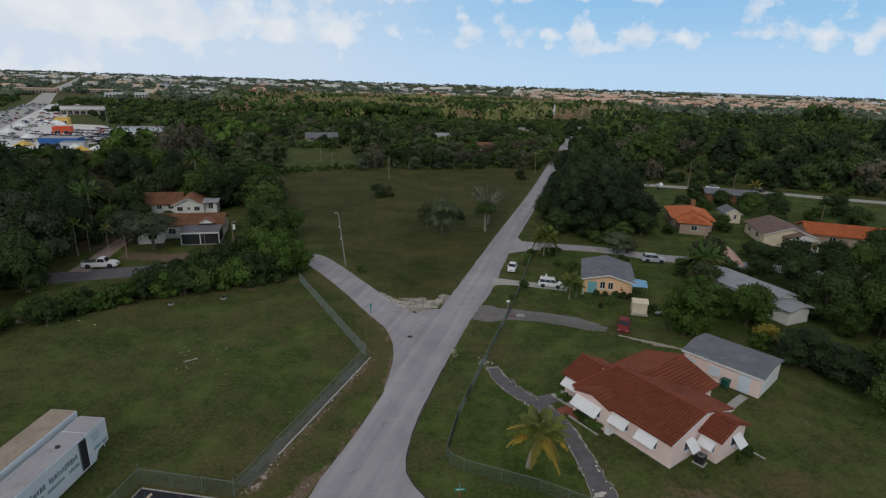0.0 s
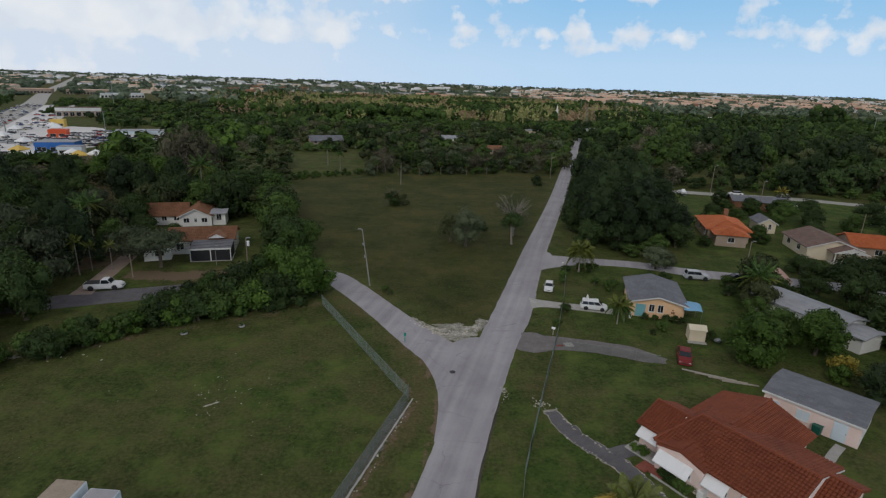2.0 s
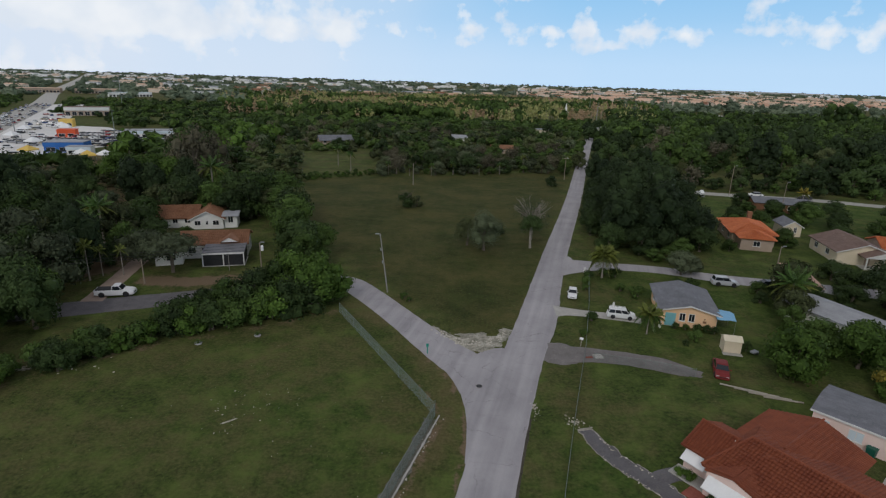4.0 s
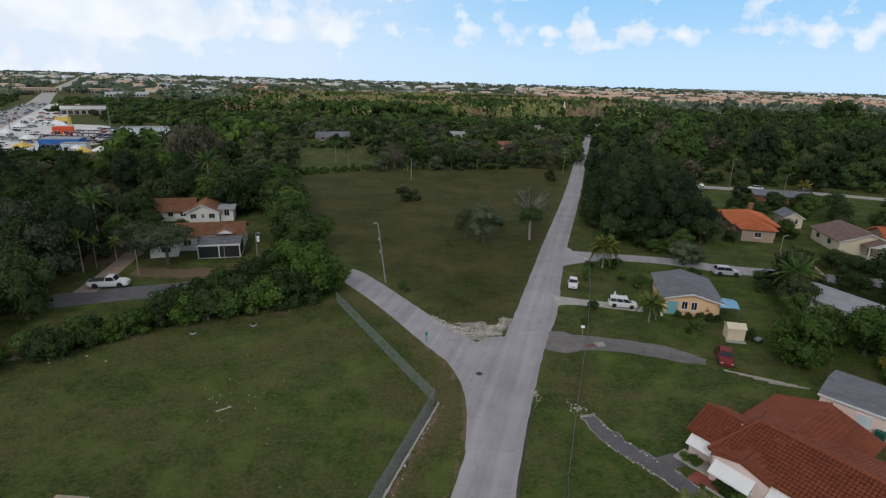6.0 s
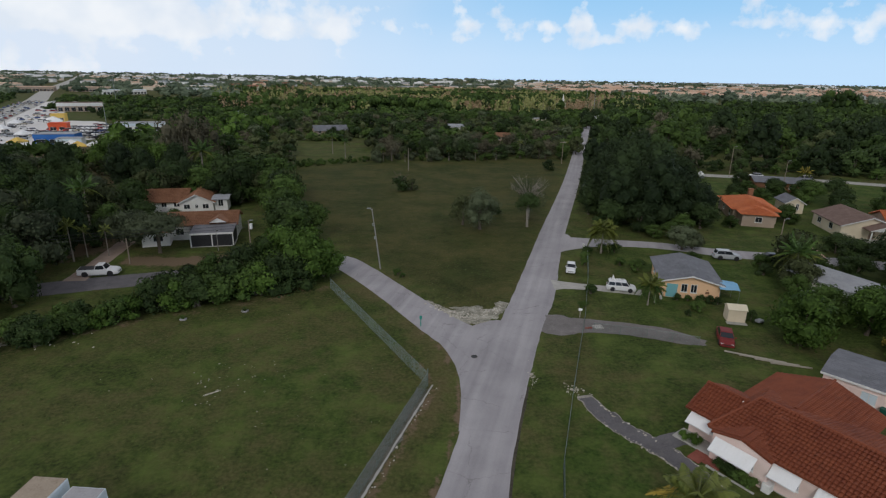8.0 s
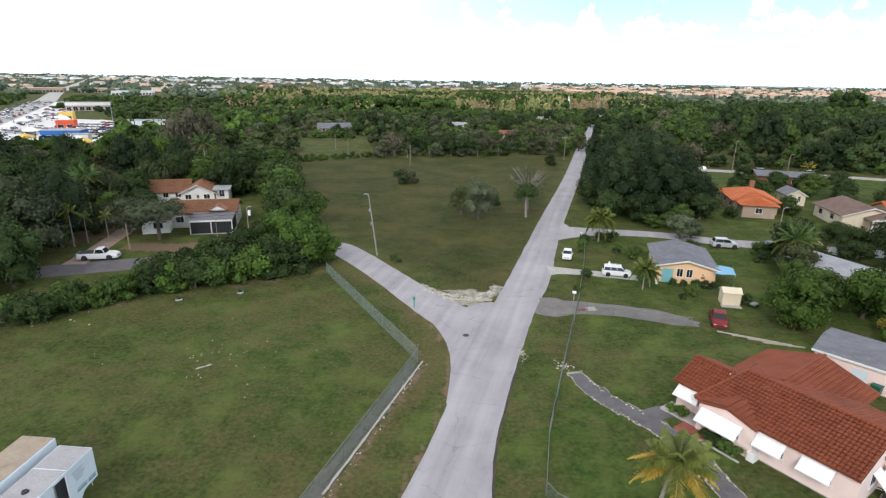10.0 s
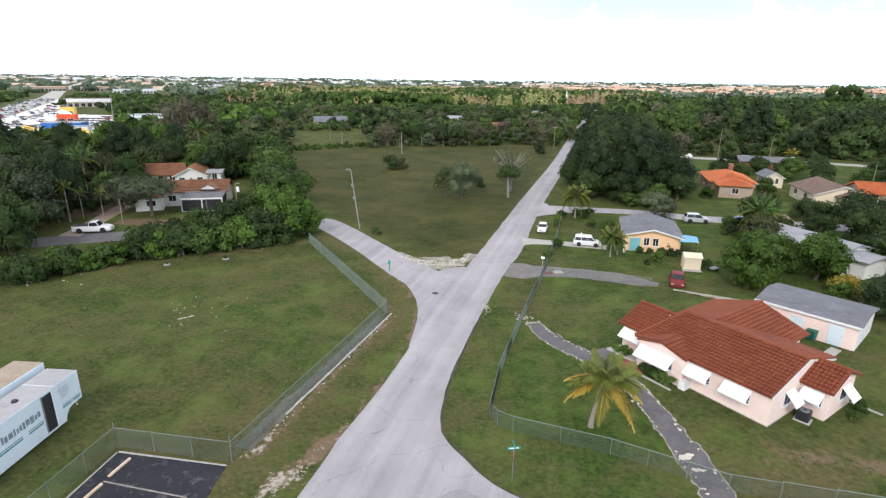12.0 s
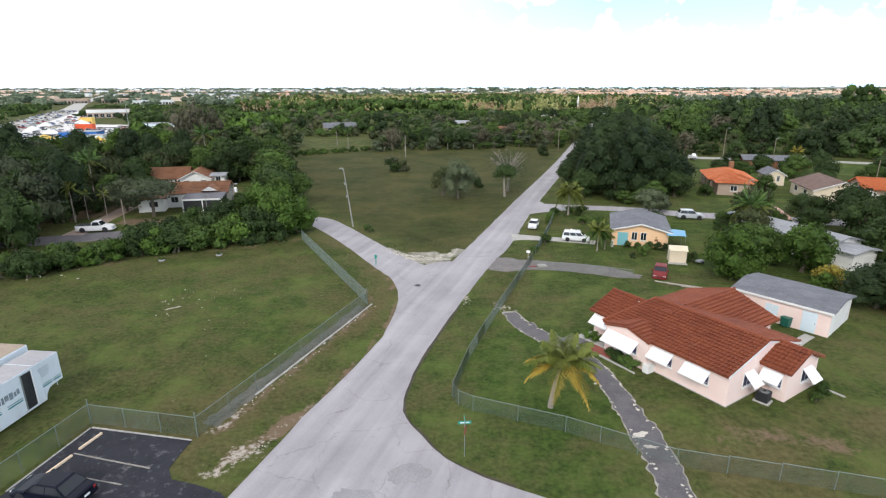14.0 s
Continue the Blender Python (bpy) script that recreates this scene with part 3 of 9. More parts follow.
def bare_branches(t, seed, height, spread, count=9, bark=None, thick=1.0):
    """Leafless twigs reaching out of a thin crown."""
    rng = np.random.default_rng(seed)
    bm = bmesh.new()
    for i in range(count):
        a = rng.uniform(0, 6.28)
        e = Vector((math.cos(a) * spread * rng.uniform(0.5, 1.05), math.sin(a) * spread * rng.uniform(0.5, 1.05), height * rng.uniform(0.6, 1.02)))
        s = Vector((0, 0, height * rng.uniform(0.3, 0.5)))
        m = s.lerp(e, 0.5) + Vector((0, 0, 0.4))
        tube([tuple(s), tuple(m), tuple(e)], [0.09 * thick, 0.055 * thick, 0.015 * thick], 4, bm, cap=False)
        for k in range(3):
            q = m.lerp(e, rng.uniform(0.1, 0.8))
            w = q + Vector(rng.normal(0, 0.7, 3)) + Vector((0, 0, 0.4))
            tube([tuple(q), tuple(w)], [0.03 * thick, 0.008 * thick], 3, bm, cap=False)
    part("bare_branch", bm, bark or BARK, t)


def frond_data(rng, length, rise_deg, droop, stations=16, leaflet=0.6, twist=0.35):
    """One feather frond along +x: a rib and hanging leaflets."""
    vs, fs = [], []
    e = radians(rise_deg)
    pts = []
    for i in range(stations + 1):
        s = i / stations
        pts.append(np.array((length * s * math.cos(e) * (1 - 0.18 * droop * s * s), 0.0, length * (s * math.sin(e) - droop * s * s * 0.75))))
    for i in range(stations):
        a, b = pts[i], pts[i + 1]
        w = 0.035 * (1 - i / stations) + 0.008
        k = len(vs)
        vs += [a + (0, w, 0), a - (0, w, 0), b - (0, w, 0), b + (0, w, 0)]
        fs.append((k, k + 1, k + 2, k + 3))
        if i < 2:
            continue
        ll = leaflet * math.sin(math.pi * (0.12 + 0.86 * i / stations)) * rng.uniform(0.8, 1.15)
        for side in (1, -1):
            for sub in (0.0, 0.5):
                p = a * (1 - sub) + b * sub
                tip = p + np.array((ll * 0.45, side * ll * 0.75, -ll * rng.uniform(0.25, 0.6)))
                mid = (p + tip) / 2 + np.array((0.0, 0.0, 0.05 * ll))
                q = np.array((0.07, 0.018 * side, 0.0))
                k = len(vs)
                vs += [p - q, mid - q * 1.2, tip, mid + q * 1.2]
                fs.append((k, k + 1, k + 2, k + 3))
    return np.array(vs), fs


def palm_thing(label, seed, trunk_h, fronds, length, mats, lean=(0.0, 0.0), droop=(0.35, 1.1), group="", trunk_r=0.15, leaflet=0.6, rises=(70, -35), turn_at=0.62):
    """A feather palm: a ringed trunk and one mesh for each frond."""
    rng = np.random.default_rng(seed)
    t = thing("palm_tree", label, "palm tree", 0, 0, 0, 0, group)
    pts, rad = [], []
    for i in range(9):
        s = i / 8
        pts.append((lean[0] * s * s, lean[1] * s * s, -0.15 + (trunk_h + 0.15) * s))
        rad.append(trunk_r * (1.5 - 0.7 * min(1, s * 3) + (0.05 if i % 2 else 0)))
    part("trunk", tube(pts, rad, 9), BARK_PALM, t)
    kinds = []
    for k in range(3):
        v, f = frond_data(rng, length * (0.9 + 0.1 * k), 0, 0.0, leaflet=leaflet)
        kinds.append((v, f))
    for i in range(fronds):
        s = i / max(1, fronds - 1)
        e = rises[0] + (rises[1] - rises[0]) * s + rng.uniform(-6, 6)
        d = droop[0] + (droop[1] - droop[0]) * s * rng.uniform(0.8, 1.1)
        v, f = frond_data(rng, length * rng.uniform(0.85, 1.1), e, d * 0.6, leaflet=leaflet)
        mat = mats[0] if s < turn_at else mats[-1]
        ob = part("frond", data_mesh("frond", v, f, mat), mat, t, "yellowed dying frond" if mat is PALM_YELLOW else "")
        ob.matrix_local = pose(lean[0], lean[1], trunk_h, 0, 0, i * 137.5 + rng.uniform(-8, 8))
    return t


def stuff_trees(name, rng, spots, material, label, leaves=26, lobes=3, leaf_f=0.34):
    """Many far trees in one mesh; spots are (x, y, height, radius)."""
    vs, fs, base, tones = [], [], 0, []
    for x, y, h, r in spots:
        ls = [(x + r * 0.5 * math.cos(a), y + r * 0.5 * math.sin(a), h - r * 0.55 * f, r * rng.uniform(0.55, 0.8), min(1.2, 0.55 * h / r))
              for a, f in zip(rng.uniform(0, 6.28, lobes), rng.uniform(0.8, 1.5, lobes))]
        v, f = crown_data(rng, ls, leaves, r * leaf_f, 0.85, 0.0, True)
        vs.append(v)
        tones.append(np.full(len(v), rng.uniform(-0.6, 0.6)))
        fs += [[i + base for i in q] for q in f]
        base += len(v)
    return set_tone(solid(name, data_mesh(name, np.concatenate(vs), fs, material), material, label, "trees", "stuff"), tones)


def set_tone(ob, tones):
    """One value for each vertex, the same all over a tree, that shifts its leaf colour."""
    ob.data.attributes.new("tone", "FLOAT", "POINT").data.foreach_set("value", np.concatenate(tones).astype(np.float32))
    return ob


# ---- ground ----
def axis(spans):
    out = []
    for a, b, step in spans:
        out += list(np.arange(a, b, step))
    return np.array(out + [spans[-1][1]])


def smooth(a, b, x):
    t = np.clip((x - a) / (b - a), 0, 1)
    return t * t * (3 - 2 * t)


def inside(px, py, poly, soft=2.0):
    """About 1 inside a convex-ish polygon, falling off over soft metres (signed distance to the edges)."""
    d = np.full(px.shape, 1e9)
    n = len(poly)
    hit = np.zeros(px.shape, bool)
    for i in range(n):
        (x0, y0), (x1, y1) = poly[i], poly[(i + 1) % n]
        ex, ey = x1 - x0, y1 - y0
        t = np.clip(((px - x0) * ex + (py - y0) * ey) / (ex * ex + ey * ey), 0, 1)
        d = np.minimum(d, np.hypot(px - x0 - t * ex, py - y0 - t * ey))
        cross = ((y0 > py) != (y1 > py)) & (px < (x1 - x0) * (py - y0) / (y1 - y0 + 1e-9) + x0)
        hit ^= cross
    return smooth(-soft, soft, np.where(hit, d, -d))


def along(px, py, line, wide):
    """1 on a line, falling to 0 at wide metres from it."""
    d = np.full(px.shape, 1e9)
    for (x0, y0), (x1, y1) in zip(line, line[1:]):
        ex, ey = x1 - x0, y1 - y0
        t = np.clip(((px - x0) * ex + (py - y0) * ey) / (ex * ex + ey * ey), 0, 1)
        d = np.minimum(d, np.hypot(px - x0 - t * ex, py - y0 - t * ey))
    return 1 - smooth(0, wide, d)


FENCE_LEFT = [(-26.3, 29.5), (-25.1, 37.4), (-16.6, 36.2), (-9.1, 60.2), (-24.3, 86.0)]
FENCE_RIGHT = [(19.1, 107.5), (15.5, 92.5), (11.2, 77.0), (5.5, 58.9), (2.3, 48.3), (1.0, 42.0), (1.5, 40.9), (2.6, 40.2), (9.1, 37.9), (15.6, 34.6), (27.0, 32.0), (44.0, 28.5)]
FIELD = [(-3.5, 78.0), (-24.0, 104.5), (-40, 136), (-60, 186), (-46, 204), (8, 216), (41, 224), (2.5, 84)]
LAWN = [(-9.5, 60.5), (-16.6, 37), (-25, 37.5), (-60, 30), (-62, 62), (-47, 73), (-34, 80), (-25, 86)]
CLEARING = [(-86, 268), (-44, 268), (-31, 201), (-44, 192), (-66, 184), (-74, 214)]

xs = axis([(-5000, -1000, 400), (-1000, -200, 50), (-200, -84, 6), (-84, 64, 1.0), (64, 200, 6), (200, 1000, 50), (1000, 5000, 400)])
ys = axis([(-5000, -200, 400), (-200, 20, 10), (20, 130, 1.0), (130, 300, 5), (300, 1000, 40), (1000, 5000, 400)])
gx, gy = np.meshgrid(xs, ys)
d_pad = np.hypot(gx - PAD[0], gy - PAD[1])
s_pad = np.clip((23.0 - d_pad) / 9.0, 0, 1)
gz = 0.55 * s_pad * s_pad * (3 - 2 * s_pad)
gv = np.stack([gx, gy, gz], -1).reshape(-1, 3)
nx, ny = len(xs), len(ys)
idx = np.arange(nx * ny).reshape(ny, nx)
gf = np.stack([idx[:-1, :-1], idx[:-1, 1:], idx[1:, 1:], idx[1:, :-1]], -1).reshape(-1, 4)


def ground_material():
    """Mown grass that dries to straw and wears to soil, by the three values of the ground's cover and by noise."""
    m, nodes, links, bsdf = node_mat("grass_ground")
    pos = nodes.new("ShaderNodeNewGeometry").outputs["Position"]
    att = nodes.new("ShaderNodeAttribute")
    att.attribute_name = "cover"
    sep = nodes.new("ShaderNodeSeparateColor")
    links.new(att.outputs["Color"], sep.inputs[0])

    def noise_tex(s, detail=4, rough=0.6):
        n = nodes.new("ShaderNodeTexNoise")
        n.inputs["Scale"].default_value, n.inputs["Detail"].default_value, n.inputs["Roughness"].default_value = s, detail, rough
        links.new(pos, n.inputs["Vector"])
        return n.outputs["Fac"]

    def math_(op, a, b, clamp=False):
        n = nodes.new("ShaderNodeMath")
        n.operation, n.use_clamp = op, clamp
        for i, v in enumerate((a, b)):
            if isinstance(v, (int, float)):
                n.inputs[i].default_value = v
            else:
                links.new(v, n.inputs[i])
        return n.outputs[0]

    def mix(fac, a, b):
        n = nodes.new("ShaderNodeMix")
        n.data_type = "RGBA"
        for sock, v in ((n.inputs["Factor"], fac), (n.inputs[6], a), (n.inputs[7], b)):
            if isinstance(v, tuple):
                sock.default_value = (*v, 1)
            else:
                links.new(v, sock)
        return n.outputs[2]

    broad, mid, fine, grain = noise_tex(0.09, 6), noise_tex(0.5, 6, 0.65), noise_tex(2.6, 5, 0.65), noise_tex(16.0, 3)
    clump = math_("ADD", math_("MULTIPLY", math_("SUBTRACT", fine, 0.5), 3.4), math_("ADD", math_("MULTIPLY", math_("SUBTRACT", noise_tex(0.95, 4, 0.6), 0.5), 1.5), 0.5), True)
    grass = mix(clump, (0.029, 0.045, 0.012), (0.080, 0.106, 0.026))
    lush = mix(clump, (0.028, 0.058, 0.011), (0.069, 0.115, 0.023))
    grass = mix(sep.outputs["Blue"], grass, lush)
    streak = noise_tex(0.9, 6, 0.72)
    straw = mix(math_("MULTIPLY", math_("SUBTRACT", fine, 0.3), 2.5, True), (0.080, 0.072, 0.028), (0.150, 0.130, 0.058))
    grass = mix(math_("MULTIPLY", math_("SUBTRACT", noise_tex(0.2, 5, 0.65), 0.46), 4.5, True), grass, (0.108, 0.142, 0.036))
    dry = math_("ADD", math_("MULTIPLY", math_("SUBTRACT", broad, 0.5), 2.6), math_("MULTIPLY", math_("SUBTRACT", mid, 0.5), 2.0))
    dry = math_("ADD", math_("ADD", dry, math_("MULTIPLY", math_("SUBTRACT", grain, 0.5), 0.7)), sep.outputs["Red"], True)
    col = mix(dry, grass, straw)
    rough = nodes.new("ShaderNodeAttribute")
    rough.attribute_name = "unmown"
    col = mix(math_("MULTIPLY", rough.outputs["Fac"], 0.72), col, mix(math_("ADD", math_("ADD", math_("MULTIPLY", math_("SUBTRACT", broad, 0.5), 2.6), math_("MULTIPLY", math_("SUBTRACT", mid, 0.5), 1.5)), math_("ADD", math_("MULTIPLY", math_("SUBTRACT", fine, 0.5), 1.6), 0.5), True), (0.029, 0.037, 0.011), (0.084, 0.080, 0.026)))
    pale = math_("MULTIPLY", math_("MULTIPLY", math_("SUBTRACT", streak, 0.60), 6.0, True), math_("MULTIPLY", math_("SUBTRACT", broad, 0.40), 3.0, True))
    col = mix(math_("MULTIPLY", pale, 0.75), col, (0.19, 0.175, 0.10))
    soil = mix(grain, (0.115, 0.080, 0.048), (0.25, 0.185, 0.12))
    bare = math_("ADD", math_("MULTIPLY", math_("SUBTRACT", mid, 0.62), 2.2), math_("MULTIPLY", math_("SUBTRACT", fine, 0.5), 1.5))
    bare = math_("MULTIPLY", math_("ADD", bare, math_("SUBTRACT", math_("MULTIPLY", sep.outputs["Green"], 1.7), 0.55)), 2.2, True)
    col = mix(bare, col, soil)
    sandy = math_("ADD", math_("MULTIPLY", math_("SUBTRACT", mid, 0.5), 2.4), math_("MULTIPLY", math_("SUBTRACT", fine, 0.5), 2.6))
    sandy = math_("MULTIPLY", math_("ADD", sandy, math_("SUBTRACT", math_("MULTIPLY", att.outputs["Alpha"], 1.5), 0.75)), 2.5, True)
    col = mix(sandy, col, mix(grain, (0.27, 0.225, 0.175), (0.62, 0.57, 0.50)))
    links.new(col, bsdf.inputs["Base Color"])
    bsdf.inputs["Roughness"].default_value = 0.95
    bsdf.inputs["Specular IOR Level"].default_value = 0.1
    b = nodes.new("ShaderNodeBump")
    b.inputs["Strength"].default_value, b.inputs["Distance"].default_value = 0.7, 0.08
    links.new(math_("ADD", fine, math_("MULTIPLY", grain, 0.8)), b.inputs["Height"])
    links.new(b.outputs[0], bsdf.inputs["Normal"])
    return m


GRASS = ground_material()
ground = solid("ground", data_mesh("ground", gv, gf, GRASS), GRASS, "flat mown grass with dry patches and bare soil", "ground", "structure")
RIGHT_GARDENS = [(20, 76), (60, 68), (130, 90), (132, 182), (60, 190), (46, 112), (22, 110)]


def cover(gx, gy):
    """Dryness, bare soil, lushness and pale sand of the ground at places."""
    f_field, f_lawn = inside(gx, gy, FIELD, 3), inside(gx, gy, LAWN, 2)
    f_right = inside(gx, gy, [(3, 47), (1.5, 41), (10, 37), (45, 28), (60, 55), (30, 70), (12, 75)], 2)
    c_dry = 0.27 + 0.10 * f_field + 0.05 * f_lawn - 0.12 * f_right
    c_dry += 0.6 * along(gx, gy, [(-24, 36.8), (-16.5, 36.0), (-8.4, 59.5), (-7, 68), (-22, 91)], 4.0) * (1 - f_lawn)
    # less straw in the right gardens: greener lawns, darkened partly for shade
    c_dry -= 0.22 * inside(gx, gy, RIGHT_GARDENS, 4)
    # straw raised far off, lightening the ground there to stand for sunlight
    c_dry += 0.35 * smooth(500, 900, gy)
    c_dry += 0.34 * inside(gx, gy, [(16, 30), (46, 25), (42, 40), (25, 43), (17, 37)], 3)
    c_dry += 0.5 * along(gx, gy, [(22, 36), (27, 39.5), (33, 39)], 4.5)
    c_dirt = 0.75 * along(gx, gy, [(-15.5, 36.5), (-8.3, 60.2), (-11, 66)], 1.3) + 0.75 * along(gx, gy, [(-13.6, 33.4), (-12.0, 36.0), (-10.9, 38.5)], 1.6)
    c_dirt += 0.8 * along(gx, gy, [(-11.3, 36.5), (-9.4, 41.0), (-7.6, 47.6), (-6.0, 54.5), (-6.2, 61), (-7.0, 66.5), (-12.8, 77.6), (-18.7, 87)], 0.9) + 0.55 * along(gx, gy, [(-60, 62), (-47.5, 73.2), (-34, 80.2), (-25, 86.5)], 2.4)
    c_dirt += 1.15 * along(gx, gy, [(-59, 96.5), (-52, 96.5), (-45, 98.5)], 4.6) + 0.72 * along(gx, gy, [(19.5, 37.0), (23.0, 37.6), (27, 36.4)], 2.4) + 0.5 * along(gx, gy, [(3.6, 33.2), (4.4, 33.0)], 1.0) + 0.4 * along(gx, gy, [(2.3, 37.4), (3.2, 37.0)], 1.0) + 0.42 * along(gx, gy, [(-54, 172), (-42, 176), (-28, 184)], 6)
    c_dirt += 0.42 * along(gx, gy, [(1.3, 60.0), (2.0, 63.5)], 1.0) + 0.45 * along(gx, gy, [(4.5, 36.0), (2.5, 34.8)], 1.4) + 0.35 * along(gx, gy, [(-75, 100), (-64, 103), (-70, 112)], 8)
    c_dirt += 0.62 * inside(gx, gy, [(-160, 70), (-70, 92), (-67, 100), (-69, 140), (-64, 180), (-90, 240), (-170, 240)], 5) * (1 - f_field)
    c_lush = 0.25 * inside(gx, gy, RIGHT_GARDENS, 4) + 0.28 * f_right + 0.6 * inside(gx, gy, [(-38, 56), (-14, 48), (-13, 66), (-34, 74)], 7) + 0.35 * inside(gx, gy, [(20, 76), (45, 74), (48, 100), (22, 104)], 4) + 0.5 * inside(gx, gy, [(62, 150), (120, 140), (130, 180), (78, 190)], 5)
    c_lush = c_lush + 0.8 * inside(gx, gy, [(-66, 182), (-38, 196), (-33, 206), (-40, 212), (-66, 200)], 4)
    c_lush = c_lush + 0.6 * inside(gx, gy, [(-1.5, 47), (-1.5, 40), (4, 31), (20, 28), (16, 36), (13, 44), (8, 56), (3, 60)], 2)
    c_sand = 0.62 * along(gx, gy, [(-13.8, 32.9), (-12.4, 34.9), (-11.2, 36.3)], 1.8) + 0.68 * along(gx, gy, [(-15.7, 36.8), (-14.8, 39.6)], 0.9) + 0.55 * along(gx, gy, [(-10.9, 37.6), (-9.2, 41.5)], 0.8)
    c_sand = c_sand + 0.75 * along(gx, gy, [(1.2, 60.6), (2.0, 63.2)], 0.8) + 0.7 * along(gx, gy, [(5.0, 60.6), (6.6, 59.4)], 1.0) + 0.8 * along(gx, gy, [(-60, 66.5), (-56.5, 68.0)], 1.1)
    return np.stack([c_dry, c_dirt, c_lush, c_sand], -1)


def set_cover(ob):
    me = ob.data
    co = np.empty(len(me.vertices) * 3)
    me.vertices.foreach_get("co", co)
    co = co.reshape(-1, 3)
    layer = me.color_attributes.new("cover", "FLOAT_COLOR", "POINT")
    tall = me.attributes.new("unmown", "FLOAT", "POINT")
    tall.data.foreach_set("value", inside(co[:, 0], co[:, 1], FIELD, 3).astype(np.float32))
    layer = me.color_attributes["cover"]
    layer.data.foreach_set("color", cover(co[:, 0], co[:, 1]).reshape(-1).astype(np.float32))


set_cover(ground)


# ---- paving ----
def paving(name, bm, material, label, category="road"):
    return solid(name, bm, material, label, category, "structure")


LANE_LINE = [(-3.9, 27.5, 26.0), (-4.8, 31.0, 16.6), (-5.4, 33.5, 12.6), (-5.85, 36.4, 9.7), (-6.1, 38.8, 7.7), (-5.8, 42, 6.0), (-4.65, 47.5, 5.0), (-2.65, 56, 5.0), (-0.55, 64, 5.1), (2.8, 76, 5.4), (5.6, 84.5, 5.8), (10.3, 102, 5.2), (15.6, 121, 4.9), (32.2, 178, 4.7), (55.6, 264, 4.8), (82, 358, 5.2), (104, 440, 6)]
paving("road", ribbon(LANE_LINE, 0.030, 0.16), ASPHALT,
       "worn pale grey asphalt lane with ragged edges")
paving("road", ribbon([(-1.5, 62.5, 4.5), (-4.2, 69.5, 6.3), (-8.8, 75.6, 5.4), (-13.6, 82.8, 4.8), (-20.3, 92.5, 4.8), (-25.5, 98.5, 5.0), (-31, 99.5, 5.0)], 0.026, 0.16), ASPHALT,
       "grey asphalt side lane that bends behind the hedge")
# darker tar colour: dark gravel on the left, painted shade near the pickup
paving("road", ribbon([(-28, 99.5, 5.0), (-31, 99.5, 5.0), (-38, 95.5, 5.2), (-47, 90.8, 5.4), (-58, 86.6, 5.6), (-75, 80.5, 5.6), (-110, 72, 5.6)], 0.024, 0.16), PATH_TAR, "dark patched lane behind the hedge, its tone deepened for shade")
paving("road", ribbon([(12.5, 110.0, 9.0), (17.5, 111.3, 7.2), (22.5, 111.6, 4.8), (30, 111.0, 4.0), (36, 109.6, 4.2), (44, 106.4, 4.6), (58, 103.2, 5.0), (80, 98.5, 5.0), (120, 90, 5.0)], 0.022, 0.14), ASPHALT,
       "narrow grey asphalt street between the houses")
paving("road", ribbon([(-90, 24.5, 10.0), (-30, 24.5, 10.0), (30, 23.5, 10.0), (110, 20.0, 10.0)], 0.018, 0.1, 3.0), ASPHALT, "grey asphalt cross street")
paving("road", ribbon([(50, 199, 5.5), (86, 190, 5.5), (115, 184.5, 5.5), (133, 177.5, 5.5), (190, 160, 6), (320, 120, 6)], 0.024, 0.15, 3.0), CONCRETE, "pale concrete back street")
# rounded mouths of the lanes
paving("pavement", slab([(x, y, rise(x, y) + 0.020) for x, y in [(-17.6, 86.9), (-14.4, 82.3), (-11.6, 77.5), (-9.6, 73.6), (-8.1, 69.9), (-7.0, 67.2), (-6.2, 64.5), (-5.8, 61.8), (-5.7, 59.1), (-5.85, 56.0), (-6.1, 53.0), (-3.5, 52.0), (-1.0, 62.0), (-1.5, 70.0), (-6.5, 76.0), (-14.5, 85.5)][::-1]], 0.12), ASPHALT, "flared asphalt lane mouth", "pavement")
paving("pavement", patch((-3.3, 65.8), 2.6, 7.0, 0.014, -4, 0.10, 5), ASPHALT, "flared asphalt lane mouth", "pavement")
paving("pavement", patch((-1.2, 73.0), 4.2, 3.4, 0.012, 30, 0.15, 6), ASPHALT, "flared asphalt lane mouth", "pavement")
paving("pavement", patch((7.0, 75.0), 3.6, 3.6, 0.014, 0, 0.2, 7), ASPHALT_WORN, "worn asphalt driveway apron", "pavement")
paving("pavement", patch((14.6, 111.5), 3.4, 7.5, 0.012, -15, 0.15, 8), ASPHALT, "flared asphalt street mouth", "pavement")
ASPHALT_PATCH = surface("mended_asphalt", (0.25, 0.24, 0.245), (0.37, 0.355, 0.36), 0.9, 0.5, 8.0, 0.3, 0.01, space="World")
paving("pavement", patch((-1.5, 33.2), 1.9, 1.1, 0.036, 20, 0.55, 12), ASPHALT_PATCH, "darker asphalt patch in the road", "pavement")
paving("pavement", patch((-4.6, 31.0), 1.6, 0.9, 0.037, -10, 0.55, 13), ASPHALT_PATCH, "darker asphalt patch in the road", "pavement")
paving("driveway", ribbon([(5.9, 75.25, 4.9), (8.2, 75.1, 4.0), (11.4, 75.0, 3.6), (16.0, 74.1, 3.4), (20.4, 72.6, 3.2), (23.0, 71.2, 2.4)], 0.034, 0.75), ASPHALT_WORN, "cracked patched asphalt driveway", "driveway")
paving("driveway", patch((22.6, 71.5), 2.3, 1.5, 0.030, -28, 0.6, 31), ASPHALT_WORN, "crumbling end of the asphalt driveway", "driveway")
